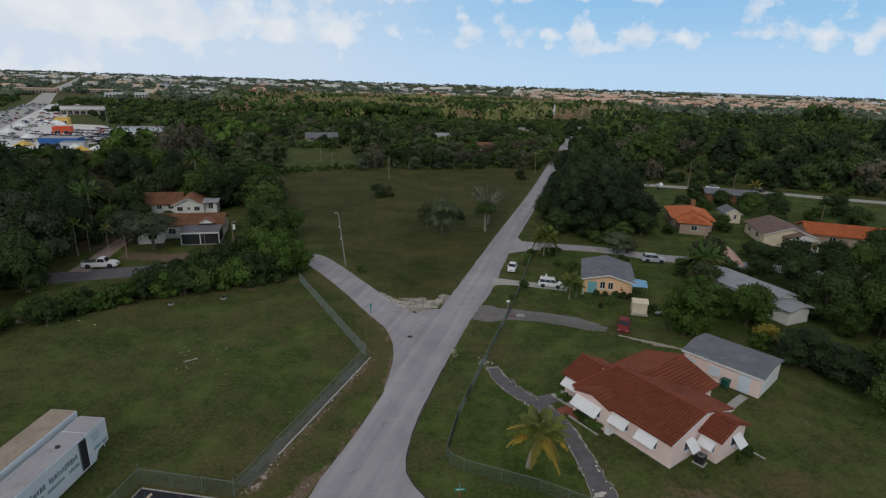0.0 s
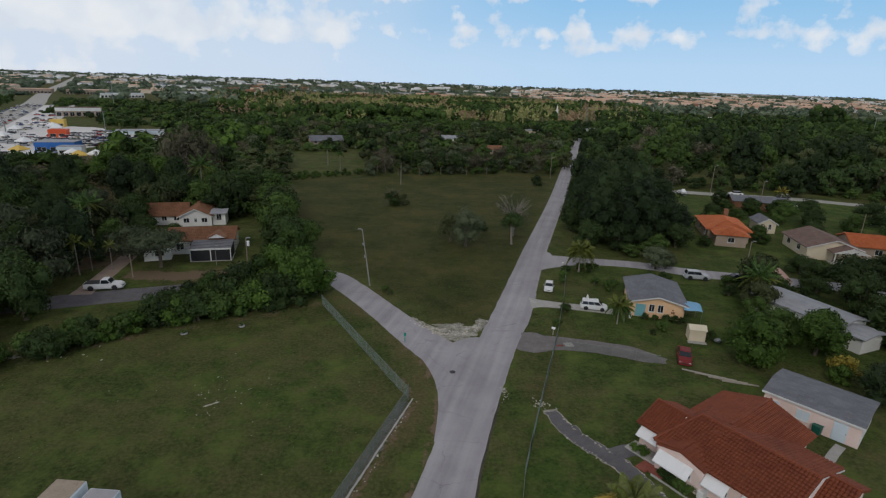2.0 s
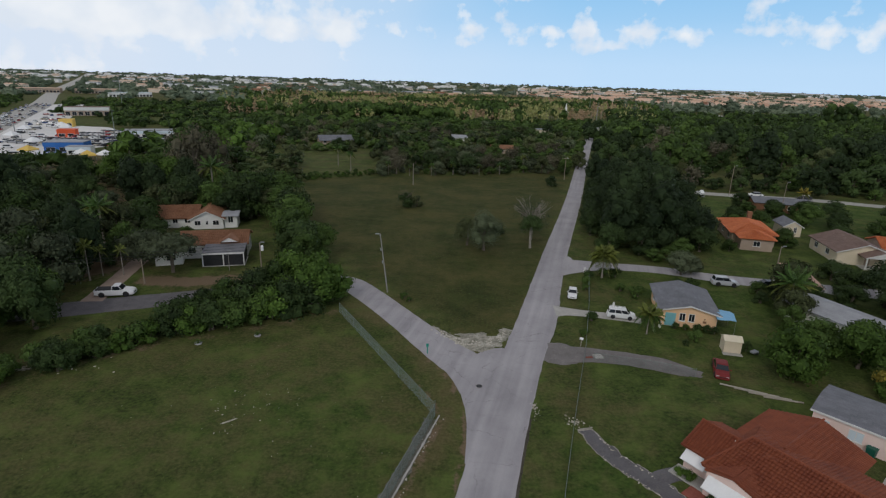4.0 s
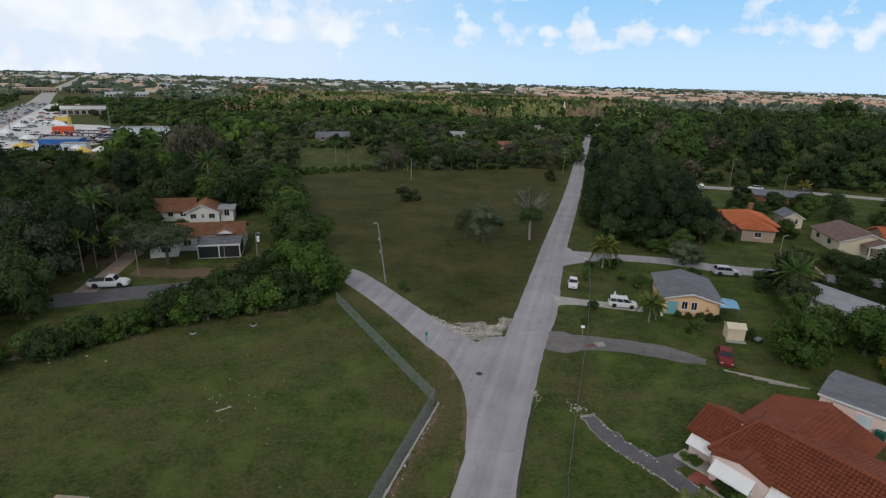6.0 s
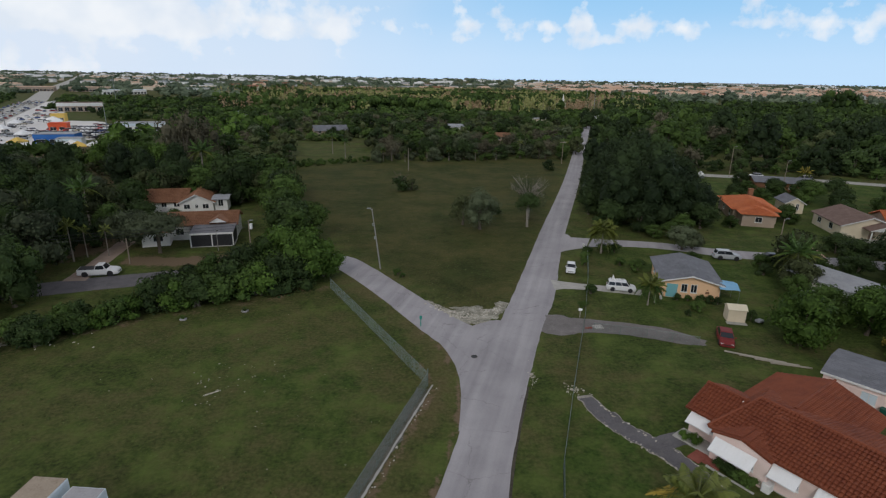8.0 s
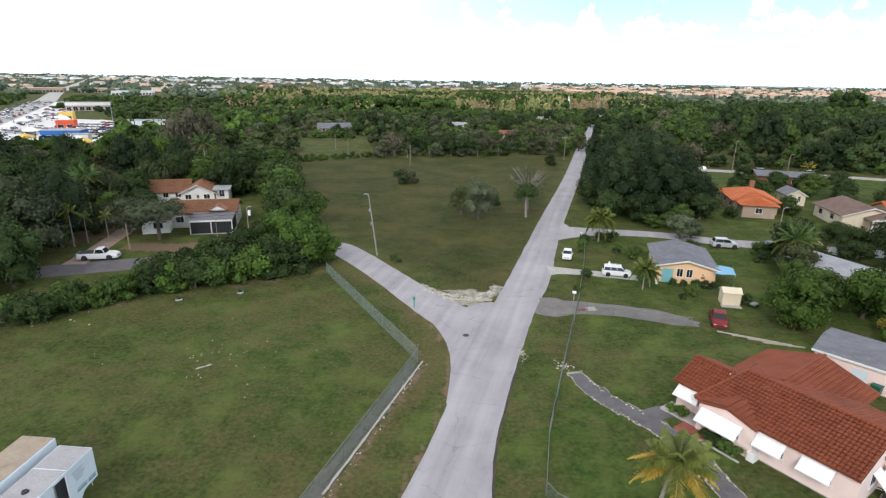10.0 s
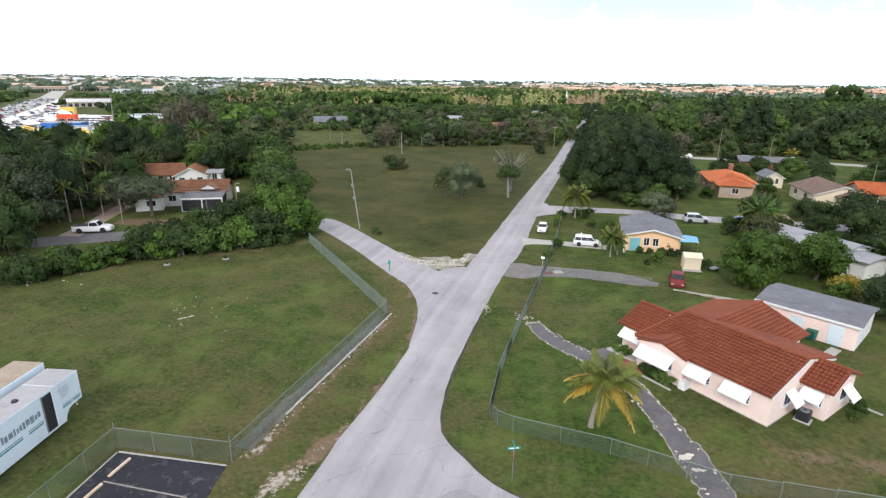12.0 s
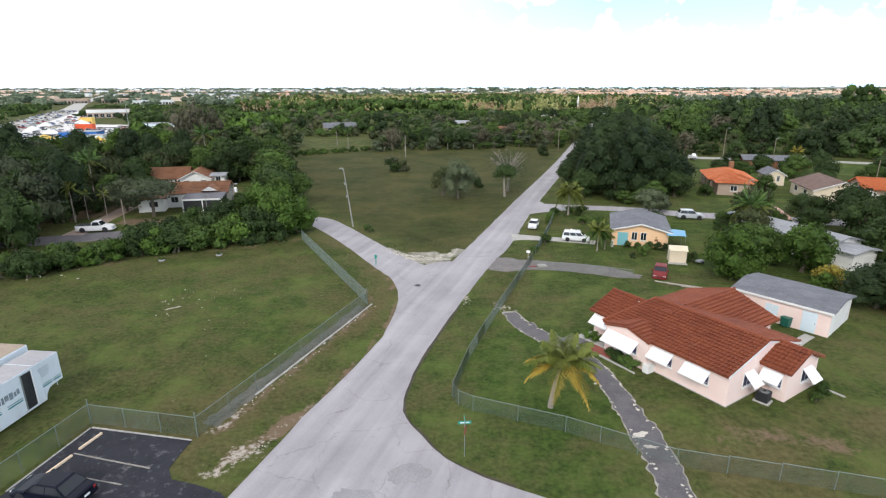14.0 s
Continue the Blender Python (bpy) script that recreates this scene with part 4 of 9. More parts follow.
paving("driveway", ribbon([(9.2, 89.0, 4.4), (10.8, 88.9, 3.0), (13.5, 88.4, 2.4), (17.5, 87.6, 2.3), (22.0, 86.4, 2.3)], 0.034, 0.12), CONCRETE, "pale concrete driveway", "driveway")
paving("driveway", ribbon([(-63.0, 87.0, 3.2), (-64.2, 95, 3.0), (-65.2, 101, 3.0), (-67, 112, 3.2)], 0.034, 0.15), PAVER, "dusty paved driveway between gate posts", "driveway")
paving("driveway", ribbon([(58.5, 103.0, 5.0), (61, 109.0, 4.2), (63, 117, 3.6)], 0.034, 0.15), surface("pink_pavers", (0.50, 0.30, 0.24), (0.62, 0.42, 0.35), 0.9, 0.6, 10.0, 0.2, space="World"), "pinkish paved driveway", "driveway")
paving("garden_path", ribbon([(6.8, 58.6, 1.1), (7.5, 56.0, 1.5), (9.0, 53.4, 1.55), (11.2, 50.4, 1.5), (12.8, 47.2, 1.45), (13.6, 43.9, 1.4), (14.1, 40.8, 1.5), (14.5, 37.8, 1.65), (14.9, 34.8, 1.75), (14.6, 31.0, 1.75)], 0.036, 0.5, 0.35), PATH_TAR, "crumbling dark asphalt garden path", "path")
paving("garden_path", ribbon([(10.8, 51.0, 1.5), (12.6, 51.8, 1.6), (14.6, 52.0, 1.7)], 0.041, 0.35, 0.5), PATH_TAR, "crumbling dark asphalt garden path", "path")
lot = [(-25.6, 30.4), (-24.75, 36.8), (-16.8, 35.75), (-16.9, 34.3), (-16.9, 33.0), (-16.2, 32.0), (-14.4, 31.6), (-12.6, 31.0), (-11.0, 29.5), (-10.5, 24.0), (-26.5, 24.0)]
paving("parking_lot", slab([(x, y, rise(x, y) + 0.040) for x, y in reversed(lot)], 0.14), ASPHALT_BLACK, "black sealed parking lot with pale scuffs", "parking lot")
edge_pts, lane_ = [], curve_points(LANE_LINE, 1.2)
for p, q in zip(lane_, lane_[1:]):
    if 29.5 < p[1] < 62:
        d = (q - p)[:2] / np.linalg.norm((q - p)[:2])
        edge_pts.append((p[0] + d[1] * (p[2] / 2 + 0.09), p[1] - d[0] * (p[2] / 2 + 0.09), 0.34))
paving("road_edge", ribbon(edge_pts, 0.026, 0.12, 0.35, 1), surface("dark_edge_soil", (0.035, 0.032, 0.022), (0.10, 0.085, 0.06), 0.95, 1.0, 6.0, 0.4, 0.02, space="World"), "dark soil and turf edge along the asphalt", "edge")
island = solid("grass_island", patch((-14.3, 34.3), 2.75, 2.1, 0.055, 25, 0.12, 15, 8, 60), GRASS, "grassy corner with worn edge", "grass", "structure")
set_cover(island)


# pale broken kerb stones along the path, crushed rock at the lane fork
def stones(name, spots, material, label, category, kind="stuff"):
    rng = np.random.default_rng(len(spots) + 5)
    vs, fs, base = [], [], 0
    for x, y, r in spots:
        v = ICO_V[:, :] * (r * rng.uniform(0.6, 1.2, (len(ICO_V), 1))) * np.array((1, rng.uniform(0.6, 1.0), rng.uniform(0.35, 0.6)))
        a = rng.uniform(0, 6.28)
        v = v @ np.array(((math.cos(a), math.sin(a), 0), (-math.sin(a), math.cos(a), 0), (0, 0, 1))) + np.array((x, y, rise(x, y) + r * 0.15))
        vs.append(v)
        fs += (ICO_F + base).tolist()
        base += len(v)
    return solid(name, data_mesh(name, np.concatenate(vs), fs, material), material, label, category, kind)


rng_s = np.random.default_rng(11)
spots = []
for p in curve_points([(6.6, 59.0), (7.4, 56.2), (9.0, 53.4), (11.2, 50.4), (12.8, 47.2), (13.6, 43.9), (14.1, 40.8), (14.5, 37.8), (14.9, 34.8), (14.6, 31.0)], 0.2):
    for side in (-1, 1):
        if rng_s.random() < 0.6:
            spots.append((p[0] + side * (0.76 + rng_s.normal(0, 0.09)), p[1] + side * 0.3 + rng_s.normal(0, 0.14), rng_s.uniform(0.04, 0.15)))
DUSTY = surface("dusty_old_strip", (0.055, 0.065, 0.035), (0.20, 0.185, 0.165), 0.95, 0.7, 4.0, 0.5, 0.03, space="World", stain=(0.17, 0.12, 0.08), stain_amount=0.6)
EDGING = surface("crumbled_edging", (0.20, 0.18, 0.14), (0.46, 0.43, 0.38), 0.95, 0.9, 4.0, 0.6, 0.05, space="World", stain=(0.07, 0.085, 0.03), stain_amount=0.95)
paving("path_edging", ribbon([(6.7, 59.0, 1.3), (7.5, 56.0, 1.66), (9.0, 53.4, 1.7), (11.2, 50.4, 1.65), (12.8, 47.2, 1.62), (13.6, 43.9, 1.58), (14.1, 40.8, 1.66), (14.5, 37.8, 1.82), (14.9, 34.8, 1.92), (14.6, 31.0, 1.92)], 0.028, 0.55, 0.25), EDGING, "crumbled pale limestone edging under the path", "edging")
paving("path_patch", patch((14.2, 37.6), 0.75, 0.3, 0.046, 20, 1.0, 54, 4, 40), LIMESTONE, "broken white limestone showing through the path", "path")
paving("path_patch", patch((14.5, 36.4), 0.6, 0.22, 0.046, -10, 1.0, 55, 4, 40), LIMESTONE, "broken white limestone showing through the path", "path")
stones("path_edging", spots, LIMESTONE, "broken pale limestone edging along the path", "edging stones")
GRAVEL = surface("grassy_limestone_gravel", (0.05, 0.055, 0.022), (0.58, 0.54, 0.46), 0.95, 0.8, 5.0, 0.6, 0.05, space="World", stain=(0.075, 0.085, 0.035), stain_amount=0.9)
paving("gravel_patch", patch((-4.0, 78.9), 3.0, 1.5, 0.020, 0, 1.0, 22, 5, 70), GRAVEL, "crushed white limestone grown through with grass", "gravel")
paving("gravel_patch", ribbon([(-10.2, 81.9, 0.8), (-7.6, 78.8, 1.6), (-3.9, 76.4, 2.4), (-0.9, 78.2, 1.7), (1.2, 81.9, 0.6)], 0.024, 1.3, 0.4, 3), GRAVEL, "crushed white limestone patch at the lane fork", "gravel")
spots = [(-4.2 + 4.6 * u + rng_s.normal(0, 0.3), 76.8 + 3.6 * u * u + rng_s.normal(0, 0.55), rng_s.uniform(0.04, 0.2)) for u in rng_s.uniform(-1.1, 1.0, 170)]
stones("rubble", spots, LIMESTONE, "scattered white limestone rubble", "rubble")
spots = [(2.0 + rng_s.normal(0, 0.25), 62 + rng_s.normal(0, 1.4), rng_s.uniform(0.03, 0.10)) for _ in range(26)]
spots += [(5.9 + rng_s.normal(0, 0.5), 59.8 + rng_s.normal(0, 0.6), rng_s.uniform(0.04, 0.14)) for _ in range(30)]
spots += [(-12.2 + 1.2 * u + rng_s.normal(0, 0.45), 35.2 + 1.9 * u + rng_s.normal(0, 0.55), rng_s.uniform(0.02, 0.06)) for u in rng_s.normal(0, 0.7, 30)]
spots += [(-15.2 + 6.8 * s + rng_s.normal(0, 0.25), 38.2 + 22 * s + rng_s.normal(0, 0.2), rng_s.uniform(0.03, 0.10)) for s in rng_s.uniform(0, 1, 60)]
stones("roadside_stones", spots, LIMESTONE, "loose pale stones on the verge", "stones")
spots = [(-29.5 + rng_s.normal(0, 3.0), 60.5 + rng_s.normal(0, 2.6), rng_s.uniform(0.03, 0.09)) for _ in range(45)]
spots += [(-31.0 + 0.06 * k, 57.8 + 0.045 * k + rng_s.normal(0, 0.05), rng_s.uniform(0.06, 0.13)) for k in range(22)]
spots += [(rng_s.uniform(-45, -14), rng_s.uniform(45, 78), rng_s.uniform(0.02, 0.05)) for _ in range(28)]
spots += [(-52 + rng_s.normal(0, 2), 67.5 + rng_s.normal(0, 1.5), rng_s.uniform(0.05, 0.2)) for _ in range(9)]
stones("lawn_litter", spots, LIMESTONE, "small pale stones and litter in the grass", "stones")

# weeds and tufts that break up the mown grass
rng_t = np.random.default_rng(23)
tx, ty = rng_t.uniform(-58, 45, 15000), rng_t.uniform(33, 120, 15000)
keep = (inside(tx, ty, LAWN, 0.3) > 0.6) | (inside(tx, ty, FIELD, 0.3) > 0.6)
keep &= np.array([noise.noise((a * 0.12, b * 0.12, 2.0)) > -0.05 for a, b in zip(tx, ty)])
cen = np.stack([tx, ty, np.full_like(tx, 0.07)], -1)[keep]
v, f = leaf_quads(rng_t, cen, np.tile((0, 0, 1.0), (len(cen), 1)), 0.10)
WEED = surface("weed_green", (0.055, 0.085, 0.020), (0.12, 0.15, 0.045), 0.8, 0.2, 2.0, 0.0, per_island=1.0, space="World", spec=0.15)
solid("weeds", data_mesh("weeds", v, f, WEED), WEED, "low weeds and grass tufts in the mown fields", "weeds", "stuff")


# ---- parking lot ----
def wheel_stop(m):
    t = thing("wheel_stop", "yellowed concrete wheel stop on the black lot", "wheel stop", group="wheel stops in the lot")
    bm = prism([(-0.09, 0.0), (0.09, 0.0), (0.06, 0.13), (-0.06, 0.13)], -0.9, 0.9, bevel=0.015)
    part("block", bm, WHEEL_STOP, t)
    for s in (-0.6, 0.6):
        part("pin", tube([(0, s, 0.12), (0, s, 0.14)], [0.02, 0.02], 6), STEEL, t)
    t.matrix_world = m
    return t


ws = wheel_stop(pose(-23.7, 35.35, 0.04, 0, 0, -12))
copy_thing(ws, pose(-24.1, 32.95, 0.04, 0, 0, -12))
LINE_PAINT = surface("worn_white_line", (0.20, 0.185, 0.16), (0.40, 0.37, 0.33), 0.85, 1.2, 9.0, 0.0, space="World", stain=(0.08, 0.08, 0.08), stain_amount=0.8)
for a, b in (((-24.0, 34.1), (-18.1, 32.9)), ((-22.4, 32.0), (-19.0, 31.4))):
    bm = ribbon([(*a, 0.09), (*b, 0.09)], 0.046, 0.05, 0.3, 1)
    paving("parking_line", bm, LINE_PAINT, "worn white parking line", "marking")
kerb = thing("lot_kerb", "stained concrete kerb at the edge of the lot", "kerb", 0, 0, 0)
for a, b in (((-24.7, 36.9), (-16.8, 35.8)), ((-24.75, 36.85), (-25.6, 30.5))):
    n = 6
    for i in range(n):
        p, q = [Vector((a[0] + (b[0] - a[0]) * (i + s) / n, a[1] + (b[1] - a[1]) * (i + s) / n, 0)) for s in (0.015, 0.985)]
        d = q - p
        bm = box(0, -0.06, -0.1, d.length, 0.06, 0.09, 0.02)
        ob = part("kerb_stone", bm, CONCRETE, kerb)
        ob.matrix_local = Matrix.Translation(p) @ Matrix.Rotation(math.atan2(d.y, d.x), 4, "Z")


# ---- fences ----
def wire_bay(length, height):
    """Woven wire of one bay: two families of slanting wires."""
    vs, fs = [], []
    pitch, r = 0.10, 0.0041
    for sgn in (1, -1):
        x = -height
        while x < length:
            a, b = x, x + height
            za, zb = 0.0, height
            if a < 0:
                za, a = -a, 0.0
            if b > length:
                zb, b = zb - (b - length), length
            if b > a + 0.03:
                p, q = (a, za), (b, zb)
                if sgn < 0:
                    p, q = (length - a, za), (length - b, zb)
                k = len(vs)
                off = ((0, r * 1.2, 0), (-r, -r * 0.6, r), (r, -r * 0.6, -r))
                vs += [(p[0] + o[0], o[1], 0.04 + p[1] + o[2]) for o in off] + [(q[0] + o[0], o[1], 0.04 + q[1] + o[2]) for o in off]
                fs += [(k, k + 1, k + 4, k + 3), (k + 1, k + 2, k + 5, k + 4), (k + 2, k, k + 3, k + 5)]
            x += pitch
    return data_mesh("wire_mesh", vs, fs, WIRE)


def fence(line, height, bay, label, tall_posts=()):
    t = thing("chain_link_fence", label, "fence", 0, 0, 0)
    post = to_mesh(tube([(0, 0, -0.1), (0, 0, height + 0.06)], [0.024, 0.021], 7), "post")
    tall = to_mesh(tube([(0, 0, -0.1), (0, 0, height + 0.42)], [0.045, 0.04], 7), "post")
    for n, (a, b) in enumerate(zip(line, line[1:])):
        a, b = Vector((*a, 0)), Vector((*b, 0))
        d = b - a
        k = max(1, round(d.length / bay))
        step = d.length / k
        turn = Matrix.Rotation(math.atan2(d.y, d.x), 4, "Z")
        rail = to_mesh(tube([(0, 0, height), (step, 0, height)], [0.02, 0.02], 6), "top_rail")
        wires = wire_bay(step, height - 0.05)
        for i in range(k):
            p = a + d * (i / k)
            m = Matrix.Translation((p.x, p.y, rise(p.x, p.y))) @ turn
            ob = part("post", tall if (i == 0 and n in tall_posts) else post, FENCE_STEEL, t)
            ob.matrix_local = m
            part("top_rail", rail, FENCE_STEEL, t).matrix_local = m
            part("wire_mesh", wires, WIRE, t).matrix_local = m
    part("post", post, FENCE_STEEL, t).matrix_local = Matrix.Translation((line[-1][0], line[-1][1], rise(*line[-1])))
    return t


fence(FENCE_LEFT, 1.6, 3.0, "grey-green chain-link fence round the mown field", (1, 2, 3))
fence(FENCE_RIGHT[2:], 1.3, 2.8, "grey-green chain-link fence round the pink house's yard")
fence(FENCE_RIGHT[:2] + [(11.9, 79.6)], 1.2, 2.8, "chain-link fence with creepers before the peach house")
fence([(11.3, 73.2), (17.5, 71.9), (23.0, 69.9)], 1.2, 3.0, "low chain-link fence between two gardens")
paving("dusty_strip", ribbon([(-16.5, 37.6, 1.1), (-13.6, 46.5, 1.0), (-10.4, 56.6, 1.0), (-9.6, 59.8, 0.9)], 0.012, 0.5, 0.4, 2), DUSTY, "worn dusty strip along the inside of the fence", "strip")
for a, b in (((-14.6, 41.6), (-8.6, 60.4)),):
    paving("kerb", ribbon([(*a, 0.12), (*b, 0.13)], 0.05, 0.12, 0.25, 1), CONCRETE, "low pale concrete footing under the fence", "kerb")


# ---- houses ----
def roof_tiles(slopes, material, parent, wide=0.30, deep=0.40, round_=0.075, name="roof_tiles", label=""):
    """Barrel tiles laid in courses: slopes are (eave corner, eave end, ridge corner, outline in metres along eave and up the slope)."""
    vs, fs = [], []
    for a, b, c, outline in slopes:
        a, b, c = Vector(a), Vector(b), Vector(c)
        ex = (b - a).normalized()
        up = (c - a) - (c - a).dot(ex) * ex
        up.normalize()
        nrm = ex.cross(up)
        if nrm.z < 0:
            nrm = -nrm
        us, ws = [p[0] for p in outline], [p[1] for p in outline]
        nu, nw = int((max(us) - min(us)) / wide), int((max(ws) - min(ws)) / deep) + 1
        for j in range(nw):
            for i in range(nu):
                u, w = min(us) + (i + 0.5) * wide, min(ws) + (j + 0.5) * deep
                hit = False
                n = len(outline)
                for k in range(n):
                    (x0, y0), (x1, y1) = outline[k], outline[(k + 1) % n]
                    if (y0 > w) != (y1 > w) and u < (x1 - x0) * (w - y0) / (y1 - y0) + x0:
                        hit = not hit
                if not hit:
                    continue
                k = len(vs)
                for e, lift, wid in ((-0.54, 0.095, 0.5), (0.54, 0.0, 0.42)):
                    for s, h in ((-1, 0.0), (-0.45, 0.85), (0.45, 0.85), (1, 0.0)):
                        vs.append(tuple(a + ex * (u + s * wid * wide) + up * (w + e * deep) + nrm * (lift + 0.01 + h * round_)))
                for q in range(3):
                    fs.append((k + q, k + q + 1, k + q + 5, k + q + 4))
                fs.append((k, k + 1, k + 2, k + 3))
    return part(name, data_mesh(name, vs, fs, material), material, parent, label)


def window(parent, x, y, z, w, h, rz, frame_mat=None, pane_mat=None, bars=1, sill=True):
    """A window on a wall: its outward side is local -y. Frame, panes and sill."""
    m = pose(x, y, z, 0, 0, rz)
    fm = frame_mat or WHITE_TRIM
    bm = bmesh.new()
    for x0, x1, z0, z1 in ((-w / 2, w / 2, h - 0.06, h), (-w / 2, w / 2, 0, 0.06), (-w / 2, -w / 2 + 0.06, 0.06, h - 0.06), (w / 2 - 0.06, w / 2, 0.06, h - 0.06)):
        box(x0, -0.05, z0, x1, 0.06, z1, 0, bm)
    for k in range(bars):
        c = -w / 2 + w * (k + 1) / (bars + 1)
        box(c - 0.025, -0.035, 0.06, c + 0.025, 0.05, h - 0.06, 0, bm)
    wd = part("window", bm, fm, parent)
    wd.matrix_local = m
    n = bars + 1
    for k in range(n):
        c0, c1 = -w / 2 + w * k / n + 0.03, -w / 2 + w * (k + 1) / n - 0.03
        part("pane", box(c0, -0.02, 0.06, c1, 0.0, h - 0.06), pane_mat or GLASS, wd)
    if sill:
        part("sill", box(-w / 2 - 0.05, -0.12, -0.07, w / 2 + 0.05, 0.03, -0.003, 0.01), fm, wd)
    return wd


def door(parent, x, y, z, w, h, rz, material, panels=2):
    dr = part("door", box(-w / 2, -0.05, 0, w / 2, 0.04, h, 0.01), material, parent)
    dr.matrix_local = pose(x, y, z, 0, 0, rz)
    for k in range(panels):
        z0, z1 = h * (0.08 + 0.46 * k), h * (0.08 + 0.46 * k) + h * 0.38
        part("panel", box(-w / 2 + 0.12, -0.075, z0, w / 2 - 0.12, -0.052, z1, 0.008), material, dr)
    part("handle", box(w / 2 - 0.13, -0.11, h * 0.46, w / 2 - 0.08, -0.052, h * 0.53, 0.01), STEEL, dr)
    return dr


def awning(parent, x, y, z, w, rz, reach=0.95, drop=0.75):
    """A fixed metal shade flap over a window: a ribbed sheet, side stays, and the dark screen behind it."""
    bm = bmesh.new()
    n = max(4, int(w / 0.16))
    top, low = [], []
    for i in range(n + 1):
        u = -w / 2 + w * i / n
        k = 0.018 if i % 2 else 0.0
        top.append(bm.verts.new((u, -0.06, k)))
        low.append(bm.verts.new((u, -reach, -drop + k)))
    for i in range(n):
        bm.faces.new((top[i], top[i + 1], low[i + 1], low[i]))
    geo = bmesh.ops.extrude_face_region(bm, geom=bm.faces[:])
    for v in [g for g in geo["geom"] if isinstance(g, bmesh.types.BMVert)]:
        v.co += Vector((0, -0.015, 0.03))
    aw = part("awning", bm, WHITE_METAL, parent, "white sheet metal window awning")
    aw.matrix_local = pose(x, y, z, 0, 0, rz)
    part("lip", box(-w / 2 - 0.02, -reach - 0.03, -drop - 0.05, w / 2 + 0.02, -reach + 0.01, -drop + 0.05, 0.008), WHITE_METAL, aw)
    for s in (-1, 1):
        part("stay", tube([(s * (w / 2 - 0.08), -0.05, -drop - 0.15), (s * (w / 2 - 0.08), -reach + 0.06, -drop + 0.02)], [0.014, 0.014], 5), WHITE_METAL, aw)
    window(parent, x, y, z - 1.25, w * 0.92, 1.22, rz, WHITE_TRIM, NAVY, 1 if w < 2.6 else 2)
    return aw


def gable_walls(x0, y0, x1, y1, eave, ridge, along_x=True, thick=0.2, skip=()):
    """Four outside walls with gable ends, as separate meshes: list of (name, bmesh)."""
    out = []
    if along_x:
        ym = (y0 + y1) / 2
        out.append(("wall", box(x0, y0, -0.3, x1, y0 + thick, eave)))
        out.append(("wall", box(x0, y1 - thick, -0.3, x1, y1, eave)))
        for xa in (x0, x1 - thick):
            bm = bmesh.new()
            pr = [(y0 + thick + 0.002, -0.3), (y1 - thick - 0.002, -0.3), (y1 - thick - 0.002, eave), (ym, ridge), (y0 + thick + 0.002, eave)]
            a = [bm.verts.new((xa, p[0], p[1])) for p in pr]
            b = [bm.verts.new((xa + thick, p[0], p[1])) for p in pr]
            bm.faces.new(a)
            bm.faces.new(b[::-1])
            for i in range(5):
                bm.faces.new((a[i], b[i], b[(i + 1) % 5], a[(i + 1) % 5]))
            out.append(("wall", bm))
    else:
        xm = (x0 + x1) / 2
        out.append(("wall", box(x0, y0, -0.3, x0 + thick, y1, eave)))
        out.append(("wall", box(x1 - thick, y0, -0.3, x1, y1, eave)))
        for ya in (y0, y1 - thick):
            pr = [(x0 + thick + 0.002, -0.3), (x1 - thick - 0.002, -0.3), (x1 - thick - 0.002, eave), (xm, ridge), (x0 + thick + 0.002, eave)]
            out.append(("wall", prism(pr, ya, ya + thick)))
    return out


def gable_roof(x0, y0, x1, y1, eave, ridge, over, along_x=True, thick=0.14):
    """Two sloping plates over a rectangle; eave and ridge are heights at the wall line and at the ridge."""
    bm = bmesh.new()
    if along_x:
        ym = (y0 + y1) / 2
        k = (ridge - eave) / (ym - y0)
        e = eave - k * over + thick
        slab([(x0 - over, y0 - over, e), (x1 + over, y0 - over, e), (x1 + over, ym, ridge + thick), (x0 - over, ym, ridge + thick)], thick, bm)
        slab([(x1 + over, y1 + over, e), (x0 - over, y1 + over, e), (x0 - over, ym, ridge + thick), (x1 + over, ym, ridge + thick)], thick, bm)
    else:
        xm = (x0 + x1) / 2
        k = (ridge - eave) / (xm - x0)
        e = eave - k * over + thick
        slab([(x0 - over, y1 + over, e), (x0 - over, y0 - over, e), (xm, y0 - over, ridge + thick), (xm, y1 + over, ridge + thick)], thick, bm)
        slab([(x1 + over, y0 - over, e), (x1 + over, y1 + over, e), (xm, y1 + over, ridge + thick), (xm, y0 - over, ridge + thick)], thick, bm)
    return bm


